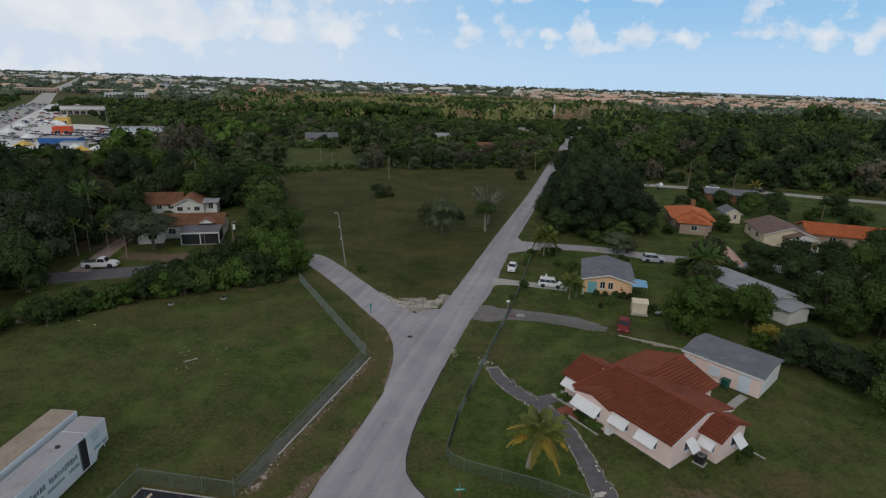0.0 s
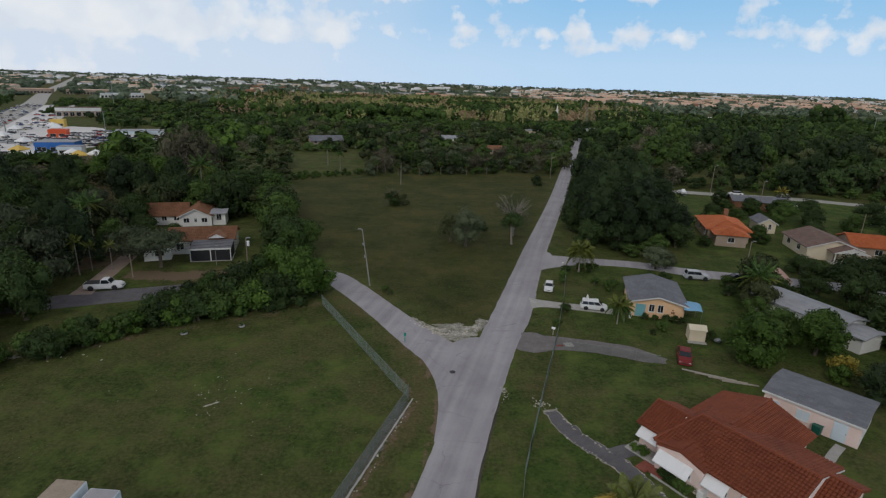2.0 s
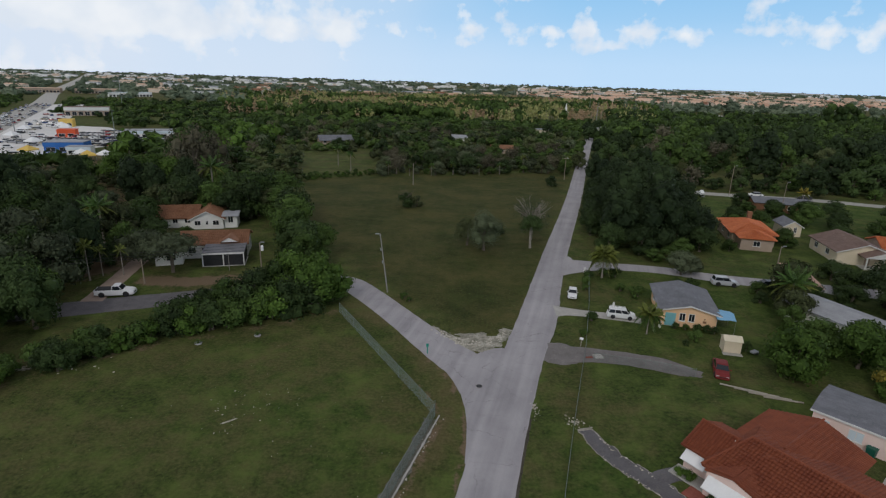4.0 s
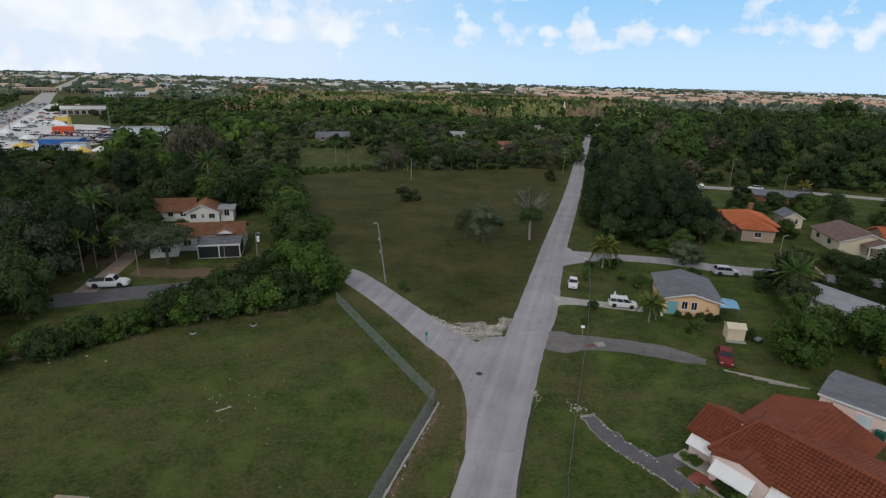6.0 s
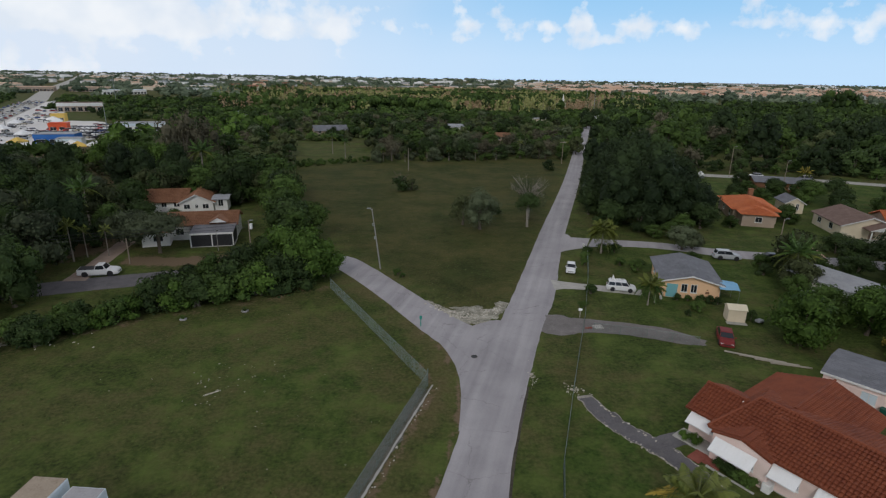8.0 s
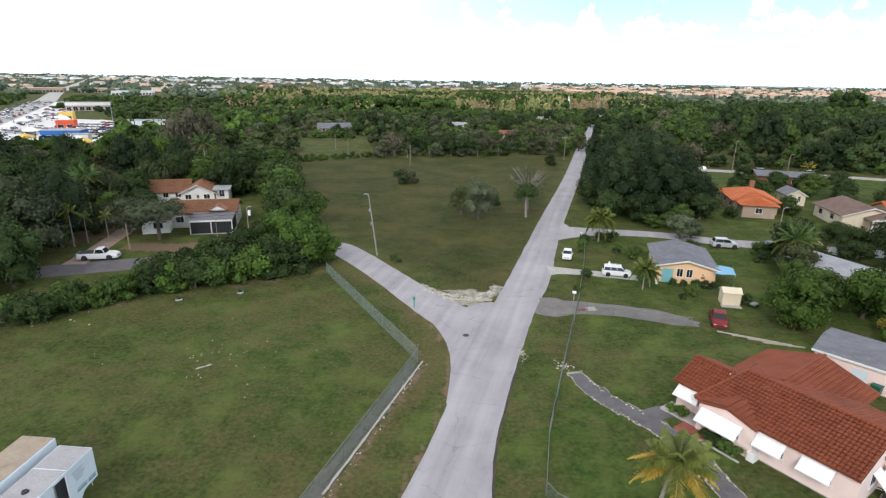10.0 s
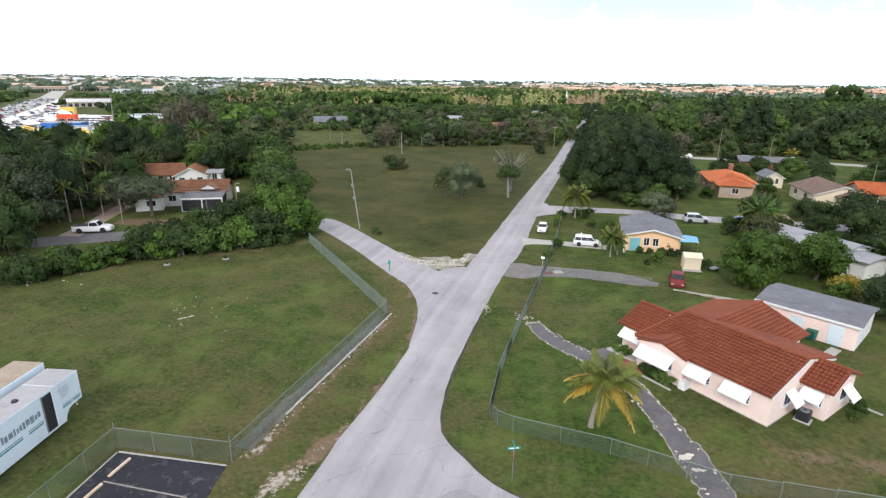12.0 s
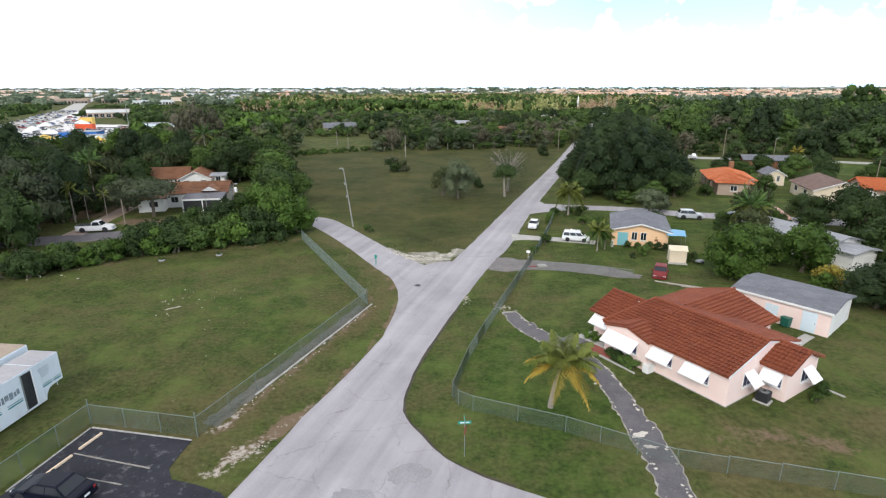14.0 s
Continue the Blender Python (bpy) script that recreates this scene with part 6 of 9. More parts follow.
# right-hand neighbours
def hip_house(label, x, y, rz, length, depth, eave, ridge, wall, tile, over=0.6, windows=()):
    """A house under a hipped tile roof; its length runs along local y."""
    t = thing("house", label, "house", x, y, 0, rz)
    x0, x1, y0, y1 = -depth / 2, depth / 2, -length / 2, length / 2
    for q in ((x0, y0, x1, y0 + 0.2), (x0, y1 - 0.2, x1, y1), (x0, y0 + 0.202, x0 + 0.2, y1 - 0.202), (x1 - 0.2, y0 + 0.202, x1, y1 - 0.202)):
        part("wall", box(q[0], q[1], -0.3, q[2], q[3], eave), wall, t)
    a, b = (x0 - over, y0 - over), (x1 + over, y1 + over)
    h = depth / 2 + over
    bm = bmesh.new()
    c = [bm.verts.new((*p, eave)) for p in (a, (b[0], a[1]), b, (a[0], b[1]))]
    r = [bm.verts.new((0, a[1] + h, ridge)), bm.verts.new((0, b[1] - h, ridge))]
    for f in ((c[0], c[1], r[0]), (c[1], c[2], r[1], r[0]), (c[2], c[3], r[1]), (c[3], c[0], r[0], r[1]), (c[3], c[2], c[1], c[0])):
        bm.faces.new(f)
    part("roof", bm, tile, t)
    ln, wd, sl_ = b[1] - a[1], b[0] - a[0], math.hypot(h, ridge - eave)
    roof_tiles([((a[0], b[1], eave), (a[0], a[1], eave), (0, b[1], ridge), [(0, 0), (ln, 0), (ln - h, sl_), (h, sl_)]),
                ((b[0], a[1], eave), (b[0], b[1], eave), (0, a[1], ridge), [(0, 0), (ln, 0), (ln - h, sl_), (h, sl_)]),
                ((a[0], a[1], eave), (b[0], a[1], eave), (a[0], a[1] + h, ridge), [(0, 0), (wd, 0), (wd / 2, sl_)]),
                ((b[0], b[1], eave), (a[0], b[1], eave), (b[0], b[1] - h, ridge), [(0, 0), (wd, 0), (wd / 2, sl_)])], tile, t, 0.36, 0.5)
    for w in windows:
        window(t, *w)
    return t


oh = hip_house("house with a bright orange tile hip roof", 63.9, 136.0, -14, 13.5, 9.0, 2.8, 4.5, TAN_WALL, TILE_ORANGE,
               windows=[(-4.5, -4.0, 1.0, 1.5, 1.2, -90), (-4.5, 1.5, 1.0, 1.5, 1.2, -90), (2.0, -6.75, 1.0, 1.5, 1.2, 0)])
part("chimney", box(1.2, 4.6, 3.0, 2.2, 5.6, 5.6, 0.03), TILE_TAN, oh, "orange-brown stucco chimney")
hip_house("tan front wing with an orange tile hip roof", 61.7, 128.6, -14, 6.5, 6.5, 2.7, 4.0, TAN_WALL, TILE_ORANGE, windows=[(0.0, -3.25, 1.0, 1.4, 1.2, 0)])
plain_house("small pale yellow gabled cottage with a dark roof", 77.4, 141.5, -10, 4.0, 6.0, 2.6, 3.8, CREAM, SHINGLE_GREY, False, None, windows=[(0.6, -3.0, 1.0, 0.7, 1.4, 0)], over=0.4)
bh = plain_house("cream house with a brown roof and a white porch gable", 79.8, 123.0, -10, 10.5, 12.0, 2.7, 4.5, CREAM, TILE_BROWN, False, None,
            windows=[(-5.25, -2.0, 1.0, 1.5, 1.2, -90), (-5.25, 3.0, 1.0, 1.5, 1.2, -90)], doors=[(0.5, -6.0, 1.0, 2.05, 0, TAN_WALL)])
part("porch_roof", gable_roof(-1.2, -8.9, 5.0, -6.0, 2.5, 3.6, 0.35, False), TILE_BROWN, bh)
part("porch_gable", prism([(-1.4, 2.45), (5.2, 2.45), (1.9, 3.55)], -9.16, -9.05), WHITE_TRIM, bh, "white pediment of the porch")
for xa in (-1.55, 5.35):
    part("verge_board", slab([(xa, -9.29, 2.58), (xa, -9.26, 2.58), (1.9, -9.26, 3.76), (1.9, -9.29, 3.76)], 0.2), WHITE_TRIM, bh)
for xa in (-1.1, 1.9, 4.9):
    part("porch_post", box(xa - 0.1, -9.0, 0, xa + 0.1, -8.8, 2.44, 0.01), WHITE_TRIM, bh)
part("porch_slab", box(-1.4, -9.1, -0.2, 5.2, -6.02, 0.12, 0.02), CONCRETE, bh)
plain_house("house with a long orange tile roof among trees", 94.0, 122.0, -18, 16.0, 9.0, 2.7, 4.3, TAN_WALL, TILE_ORANGE, True, TILE_ORANGE, windows=[(-3, -4.5, 1.0, 1.5, 1.2, 0), (3, -4.5, 1.0, 1.5, 1.2, 0)])
plain_house("white house with a long pale grey roof behind trees", 51.4, 84.6, -67, 13.5, 6.6, 2.7, 3.5, WHITE_WALL, ROOF_PALE, True, None,
            windows=[(-4, -3.3, 1.0, 1.3, 1.1, 0), (0, -3.3, 1.0, 1.3, 1.1, 0), (3.4, -3.3, 1.0, 1.3, 1.1, 0)], doors=[(5.4, -3.3, 0.95, 2.05, 0, PALE_BLUE)])
plain_house("white annexe with a pale grey shed roof", 53.9, 76.4, -67, 3.2, 4.6, 2.4, 2.8, WHITE_WALL, ROOF_PALE, True, None)
plain_house("brick house with a grey roof beside the back street", 91.0, 168.5, -14, 15.0, 8.0, 2.7, 3.7, TILE_TAN, SHINGLE_GREY, True, None, windows=[(-4, -4, 1.0, 1.4, 1.1, 0), (2, -4, 1.0, 1.4, 1.1, 0)])
plain_house("low grey-roofed house among trees", 104.0, 102.0, -18, 14.0, 9.0, 2.7, 4.0, WHITE_WALL, SHINGLE_GREY, True, None, windows=[(-3, -4.5, 1.0, 1.4, 1.1, 0)])
plain_house("dark-roofed house in the woods", -68.0, 299.0, 22, 17.0, 9.0, 2.4, 4.6, TAN_WALL, SHINGLE_GREY, True, None, windows=[(-6, -4.5, 1.0, 1.6, 1.4, 0), (3, -4.5, 1.0, 1.6, 1.4, 0), (6.5, -4.5, 1.0, 1.6, 1.4, 0)])
plain_house("white-walled house half hidden in the woods", 0.0, 325.0, 2, 11.5, 7.0, 3.0, 4.2, WHITE_WALL, ROOF_PALE, True, None, windows=[(-3, -3.5, 1.2, 1.4, 1.2, 0), (2.5, -3.5, 1.2, 1.4, 1.2, 0)])
plain_house("brown-roofed house half hidden in the woods", 19.0, 282.0, 0, 10.5, 7.0, 2.6, 4.0, TAN_WALL, TILE_TAN, True, None, windows=[(0, -3.5, 1.0, 1.4, 1.2, 0)])
plain_house("tan flat-roofed building by the lane", 56.5, 382.0, 8, 10.0, 7.0, 4.2, 4.5, CREAM, ROOF_PALE, True, None)
plain_house("pale building at the end of the lane", 101.0, 412.0, -14, 13.0, 8.0, 3.8, 4.8, WHITE_WALL, ROOF_PALE, True, None)


# ---- vehicles ----
def wheel(parent, x, y, r=0.33, w=0.22):
    wh = part("wheel", tube([(x, y - w / 2, r), (x, y + w / 2, r)], [r * 0.62, r * 0.62], 14), ALLOY, parent)
    bm = bmesh.new()
    n = 18
    prof = [(r * 0.6, -w / 2), (r * 0.94, -w / 2), (r, -w / 2 + 0.03), (r, w / 2 - 0.03), (r * 0.94, w / 2), (r * 0.6, w / 2)]
    rings = [[bm.verts.new((x + q * math.cos(2 * math.pi * k / n), y + o, r + q * math.sin(2 * math.pi * k / n))) for q, o in prof] for k in range(n)]
    for k in range(n):
        for j in range(len(prof) - 1):
            bm.faces.new((rings[k][j], rings[k][j + 1], rings[(k + 1) % n][j + 1], rings[(k + 1) % n][j]))
    part("tyre", bm, RUBBER, wh)
    return wh


def loft(sections, bm=None, bevel=0.0):
    """Rings of (x, half width, z low, z high, half width at top) joined into a closed body."""
    bm = bm or bmesh.new()
    rings = []
    for x, hw, z0, z1, tw in sections:
        zs = z0 + (z1 - z0) * 0.55
        pts = [(-hw * 0.92, z0), (-hw, z0 + 0.12), (-hw, zs), (-tw, z1 - 0.04), (-tw + 0.06, z1), (tw - 0.06, z1), (tw, z1 - 0.04), (hw, zs), (hw, z0 + 0.12), (hw * 0.92, z0)]
        rings.append([bm.verts.new((x, p, q)) for p, q in pts])
    n = len(rings[0])
    for a, b in zip(rings, rings[1:]):
        for k in range(n):
            bm.faces.new((a[k], a[(k + 1) % n], b[(k + 1) % n], b[k]))
    bm.faces.new(rings[0][::-1])
    bm.faces.new(rings[-1])
    return bm


def vehicle(label, category, name, paint_mat, length, width, hood_z, roof_z, cabin, x_wheels, r=0.33, bed=False, rack=False, group=""):
    """A road vehicle along +x: lower body, cabin with its panes, wheels, lamps and bumpers. cabin: x of tail foot, tail top, screen top, screen foot."""
    t = thing(name, label, category, group=group)
    L, hw = length / 2, width / 2
    belt = hood_z
    x0, x1, x2, x3 = cabin
    lower = [(-L, hw * 0.86, 0.34, belt - 0.10, hw * 0.80), (-L + 0.12, hw * 0.96, 0.24, belt - 0.03, hw * 0.88), (x0, hw, 0.2, belt, hw * 0.93), (0, hw, 0.2, belt + 0.01, hw * 0.94), (x3, hw, 0.2, belt, hw * 0.93),
             (L - 0.55, hw * 0.97, 0.22, belt - 0.07, hw * 0.86), (L - 0.14, hw * 0.92, 0.26, belt - 0.20, hw * 0.78), (L, hw * 0.80, 0.36, belt - 0.30, hw * 0.70)]
    body = part("body", loft(lower), paint_mat, t)
    cab_mesh = bmesh.new()
    ring = []
    for z, a, b, w in ((belt - 0.03, x0, x3, hw * 0.92), (belt + (roof_z - belt) * 0.9, x1 - 0.05, x2 + 0.06, hw * 0.77), (roof_z, x1 + 0.08, x2 - 0.1, hw * 0.68)):
        ring.append([cab_mesh.verts.new(p) for p in ((a, -w, z), (b, -w, z), (b, w, z), (a, w, z))])
    for p, q in zip(ring, ring[1:]):
        for k in range(4):
            cab_mesh.faces.new((p[k], p[(k + 1) % 4], q[(k + 1) % 4], q[k]))
    cab_mesh.faces.new(ring[-1])
    cab_mesh.faces.new(ring[0][::-1])
    part("roof", cab_mesh, paint_mat, t)

    def pane(corners, off):
        bm = bmesh.new()
        c = [Vector(p) for p in corners]
        nrm = (c[1] - c[0]).cross(c[3] - c[0]).normalized()
        if nrm.dot(Vector(off)) < 0:
            nrm = -nrm
        a = [bm.verts.new(p + nrm * 0.012) for p in c]
        b = [bm.verts.new(p - nrm * 0.02) for p in c]
        bm.faces.new(a)
        bm.faces.new(b[::-1])
        for k in range(4):
            bm.faces.new((a[k], b[k], b[(k + 1) % 4], a[(k + 1) % 4]))
        part("window", bm, GLASS, t)

    zb, zt = belt + 0.03, belt + (roof_z - belt) * 0.86
    wb, wt = hw * 0.915, hw * 0.775

    def side_x(z, a, b):
        f = (z - belt + 0.03) / ((roof_z - belt) * 0.9 + 0.03)
        return a + (b - a) * f

    for s in (-1, 1):
        tails = [(x0, x1 - 0.05), (x3, x2 + 0.06)]
        xa_b, xa_t = side_x(zb, *tails[0]) + 0.08, side_x(zt, *tails[0]) + 0.08
        xb_b, xb_t = side_x(zb, *tails[1]) - 0.10, side_x(zt, *tails[1]) - 0.08
        n = 2 if x2 - x1 > 1.0 else 1
        if x2 - x1 > 2.2:
            n = 3
        for k in range(n):
            f0, f1 = k / n + 0.012, (k + 1) / n - 0.012
            pane([(xa_b + (xb_b - xa_b) * f0, s * wb, zb), (xa_b + (xb_b - xa_b) * f1, s * wb, zb), (xa_t + (xb_t - xa_t) * f1, s * wt, zt), (xa_t + (xb_t - xa_t) * f0, s * wt, zt)], (0, s, 0))
    for (a, b), sg in (((x0, x1 - 0.05), -1), ((x3, x2 + 0.06), 1)):
        pane([(side_x(zb, a, b), -wb * 0.93, zb), (side_x(zb, a, b), wb * 0.93, zb), (side_x(zt, a, b), wt * 0.93, zt), (side_x(zt, a, b), -wt * 0.93, zt)], (sg, 0, 0.3))
    for x in x_wheels:
        for s in (-1, 1):
            wheel(t, x, s * (hw - 0.12), r)
            part("wheel_arch", tube([(x, s * (hw - 0.20), r + 0.02), (x, s * (hw + 0.006), r + 0.02)], [r * 1.18, r * 1.18], 16), BLACK_PLASTIC, t)
    for s in (-1, 1):
        part("headlight", box(L - 0.22, s * hw * 0.62 - 0.16, belt - 0.38, L - 0.03, s * hw * 0.62 + 0.16, belt - 0.24, 0.02), LAMP_CLEAR, t)
        part("tail_light", box(-L - 0.01, s * hw * 0.70 - 0.10, belt - 0.34, -L + 0.12, s * hw * 0.70 + 0.10, belt - 0.12, 0.02), LAMP_RED, t)
        part("mirror", box(x3 - 0.35, s * (hw + 0.08) - 0.08, belt + 0.02, x3 - 0.22, s * (hw + 0.08) + 0.08, belt + 0.16, 0.02), paint_mat, t)
    part("bumper", box(L - 0.10, -hw * 0.82, 0.28, L + 0.05, hw * 0.82, 0.48, 0.03), paint_mat, t)
    part("bumper", box(-L - 0.06, -hw * 0.86, 0.30, -L + 0.08, hw * 0.86, 0.50, 0.03), paint_mat, t)
    part("number_plate", box(-L - 0.075, -0.18, 0.52, -L - 0.02, 0.18, 0.62), WHITE_METAL, t)
    part("grille", box(L + 0.0, -hw * 0.45, 0.5, L + 0.02, hw * 0.45, 0.60), BLACK_PLASTIC, t)
    if bed:
        part("bed_liner", box(-L + 0.12, -hw * 0.84, belt - 0.06, x0 - 0.06, hw * 0.88, belt + 0.10), BLACK_PLASTIC, t, "black cargo bed")
        for s in (-1, 1):
            part("bed_rail", box(-L + 0.05, s * hw * 0.93 - 0.025, belt - 0.05, x0 - 0.02, s * hw * 0.93 + 0.025, belt + 0.06, 0.02), paint_mat, t)
        part("tailgate", box(-L + 0.0, -hw * 0.85, belt - 0.3, -L + 0.10, hw * 0.85, belt + 0.08, 0.02), paint_mat, t)
    if rack:
        for k in range(4):
            x = x1 + 0.25 + (x2 - x1 - 0.5) * k / 3
            part("roof_bar", tube([(x, -hw * 0.72, roof_z + 0.14), (x, hw * 0.72, roof_z + 0.14)], [0.028, 0.028], 6), WHITE_METAL, t)
            for s in (-1, 1):
                part("rack_foot", box(x - 0.03, s * hw * 0.66 - 0.02, roof_z - 0.05, x + 0.03, s * hw * 0.66 + 0.02, roof_z + 0.14), WHITE_METAL, t)
        for s in (-1, 1):
            part("ladder_rail", tube([(x1 + 0.1, s * 0.22 + 0.2, roof_z + 0.2), (x2 - 0.05, s * 0.22 + 0.2, roof_z + 0.2)], [0.03, 0.03], 6), WHITE_METAL, t)
    return t


SEDAN = dict(length=4.6, width=1.76, hood_z=0.92, roof_z=1.42, cabin=(-1.75, -1.05, 0.35, 1.15), x_wheels=(-1.35, 1.4))
SUVD = dict(length=4.55, width=1.80, hood_z=1.02, roof_z=1.66, cabin=(-2.1, -1.75, 0.35, 1.05), x_wheels=(-1.3, 1.38), r=0.36)
v = vehicle("white sedan parked on the grass beside the lane", "car", "car", CAR_WHITE, **SEDAN)
v.matrix_world = pose(13.45, 95.6, 0.02, 0, 0, -104) @ Matrix.Scale(0.9, 4)
v = vehicle("white minivan with a ladder rack, in the concrete drive", "van", "van", CAR_WHITE, length=4.95, width=1.9, hood_z=1.08, roof_z=1.78, cabin=(-2.42, -2.2, 0.75, 1.55), x_wheels=(-1.5, 1.5), r=0.35, rack=True)
v.matrix_world = pose(19.1, 87.2, 0.06, 0, 0, -12) @ Matrix.Scale(0.84, 4)
v = vehicle("silver sport utility car on the narrow street", "car", "car", CAR_SILVER, **SUVD)
v.matrix_world = pose(42.9, 103.0, 0.04, 0, 0, -10)
v = vehicle("dark car parked beside the bushes", "car", "car", CAR_BLACK, **SEDAN)
v.matrix_world = pose(50.8, 102.2, 0.04, 0, 0, -10)
v = vehicle("faded red sedan parked on the grass", "car", "car", CAR_RED, **SEDAN)
v.matrix_world = pose(26.85, 71.3, 0.02, 0, 0, -111)
v = vehicle("black car parked nose-in on the sealed lot", "car", "car", CAR_BLACK, **SEDAN)
v.matrix_world = pose(-22.3, 30.2, 0.05, 0, 0, 172)
v = vehicle("white pickup truck with a black cargo bed", "pickup truck", "pickup_truck", CAR_WHITE, length=5.7, width=1.95, hood_z=1.08, roof_z=1.78, cabin=(-0.35, -0.15, 0.75, 1.35), x_wheels=(-1.75, 1.75), r=0.38, bed=True)
v.matrix_world = pose(-60.8, 89.9, 0.03, 0, 0, 12)
def traffic_car():
    """A plain car for the far traffic: body, glass band, roof and wheels."""
    t = thing("car", "car in the far street traffic", "car", group="far traffic")
    part("body", loft([(-2.25, 0.8, 0.3, 0.85, 0.72), (-1.7, 0.88, 0.22, 0.92, 0.82), (1.1, 0.88, 0.22, 0.92, 0.82), (2.25, 0.78, 0.3, 0.66, 0.66)]), CAR_MIXED, t)
    part("window", box(-1.7, -0.8, 0.90, 1.1, 0.8, 1.34, 0, taper=0.22), GLASS, t)
    part("roof", box(-1.42, -0.6, 1.341, 0.8, 0.6, 1.42, 0.03), CAR_MIXED, t)
    tyre = to_mesh(tube([(0, -0.1, 0.32), (0, 0.1, 0.32)], [0.32, 0.32], 10), "tyre")
    for x in (-1.35, 1.4):
        for y in (-0.8, 0.8):
            part("tyre", tyre, RUBBER, t).matrix_local = pose(x, y, 0)
    return t


far_car = traffic_car()
far_car.matrix_world = pose(110.0, 186.0, 0.04, 0, 0, 165)
for x, y, r in ((95.6, 189.0, 166), (101.5, 168.5, 70), (104.5, 172, 80), (116, 96.5, 70)):
    copy_thing(far_car, pose(x, y, 0.04, 0, 0, r))
boat = thing("boat", "white motor boat on a trailer beside the back street", "boat", 76.0, 186.0, 0, -100)
part("hull", loft([(-2.6, 1.0, 0.75, 1.35, 1.05), (0, 1.1, 0.6, 1.4, 1.15), (1.6, 0.8, 0.7, 1.5, 0.85), (2.7, 0.12, 1.1, 1.6, 0.14)]), CAR_WHITE, boat)
part("cabin", box(-0.6, -0.6, 1.4, 1.0, 0.6, 2.1, 0.08, taper=0.15), WHITE_METAL, boat)
part("trailer_frame", box(-2.4, -0.5, 0.35, 2.8, 0.5, 0.45), STEEL, boat)
for s in (-0.85, 0.85):
    wheel(boat, -0.5, s, 0.3, 0.2)


# ---- the old trailers in the field ----
def nose_mesh(hw, low, high):
    """The raised front of the trailer, with an arched cut below."""
    bm = bmesh.new()
    prof = [(-1.749, low - 0.5), (-1.66, low - 0.1), (-1.35, low + 0.28), (-1.0, low + 0.38), (0.0, low + 0.42), (0.0, high), (-1.749, high)]
    a = [bm.verts.new((-hw, *p)) for p in prof]
    b = [bm.verts.new((hw, *p)) for p in prof]
    n = len(prof)
    bm.faces.new(a)
    bm.faces.new(b[::-1])
    for i in range(n):
        bm.faces.new((a[i], b[i], b[(i + 1) % n], a[(i + 1) % n]))
    return bm


def trailer(label, x, y, rz, width, length, low, high, wall_mat, roof_mat, lettered):
    t = thing("trailer", label, "trailer", x, y, 0, rz)
    hw = width / 2
    if lettered:
        part("body", box(-hw, -length, low - 0.5, hw, -1.75, high, 0.02), wall_mat, t)
        part("nose", nose_mesh(hw, low, high), wall_mat, t, "raised nose of the trailer")
    else:
        part("body", box(-hw, -length, low, hw, 0, high, 0.05), wall_mat, t)
    part("roof_sheet", box(-hw + 0.06, -length + 0.06, high - 0.01, hw - 0.06, -0.06, high + 0.03, 0.015), roof_mat, t)
    part("chassis", box(-0.45, -length + 0.3, low - 0.25, 0.45, -1.9, low - 0.002), BLACK_PLASTIC, t)
    for yy in (-length + 2.2, -length + 3.2):
        for s in (-1, 1):
            wheel(t, 0, 0, 0.45, 0.3).matrix_local = pose(s * (hw - 0.3), yy, 0, 0, 0, 90)
    for k in range(int(length / 1.2)):
        for s in (-1, 1):
            part("rib", box(s * hw - 0.012, -0.6 - 1.2 * k - 0.03, low + 0.1, s * hw + 0.012, -0.6 - 1.2 * k + 0.03, high - 0.1), wall_mat, t)
    if lettered:
        # the body is closed; a black plate paints the doorway's dark inside
        part("doorway", box(hw - 0.02, -3.4, low - 0.3, hw + 0.025, -2.6, high - 0.2), BLACK_PLASTIC, t, "black panel standing for the shade inside the open doorway")
        part("door_frame", box(hw + 0.003, -3.5, low - 0.3, hw + 0.05, -3.42, high - 0.15), STEEL, t)
        part("door_frame", box(hw + 0.003, -2.58, low - 0.3, hw + 0.05, -2.5, high - 0.15), WHITE_METAL, t)
        part("seam", box(-hw, -2.35, high + 0.03, hw, -2.28, high + 0.06, 0.01), wall_mat, t)
        part("roof_vent", tube([(0.1, -4.3, high + 0.031), (0.1, -4.3, high + 0.16)], [0.22, 0.17], 12), BLACK_PLASTIC, t)
        rng = random.Random(4)
        for y0, y1 in ((-1.85, -1.0), (-0.85, -0.15), (-4.9, -3.65), (-7.2, -5.4), (-9.8, -7.6)):
            part("stripe", box(hw + 0.003, y0, low + 0.62, hw + 0.016, y1, low + 0.74), STRIPE_TEAL, t)
            part("stripe", box(hw + 0.003, y0, low + 0.82, hw + 0.016, y1, low + 0.88), STRIPE_TEAL, t)
        for row in range(5):
            part("lettering", box(hw + 0.003, -2.0 + 0.06 * row, low + 2.15 - 0.17 * row, hw + 0.014, -0.9 + rng.uniform(-0.3, 0.3), low + 2.19 - 0.17 * row), LETTER_GREY, t, "faded lettering bars")
        yy = -3.75
        while yy > -9.3:
            w = rng.uniform(0.14, 0.34)
            part("lettering", box(hw + 0.003, yy - w, low + 1.22 + rng.uniform(-0.03, 0.12), hw + 0.014, yy, low + 1.72 + rng.uniform(-0.12, 0.05)), LETTER_GREY, t)
            yy -= w + rng.choice((0.06, 0.07, 0.09, 0.4))
    return t


trailer("chalky white box trailer with teal stripes and an open door", -31.35, 41.7, -3.5, 2.35, 12.0, 0.75, 3.45, TRAILER_WHITE, TRAILER_ROOF, True)
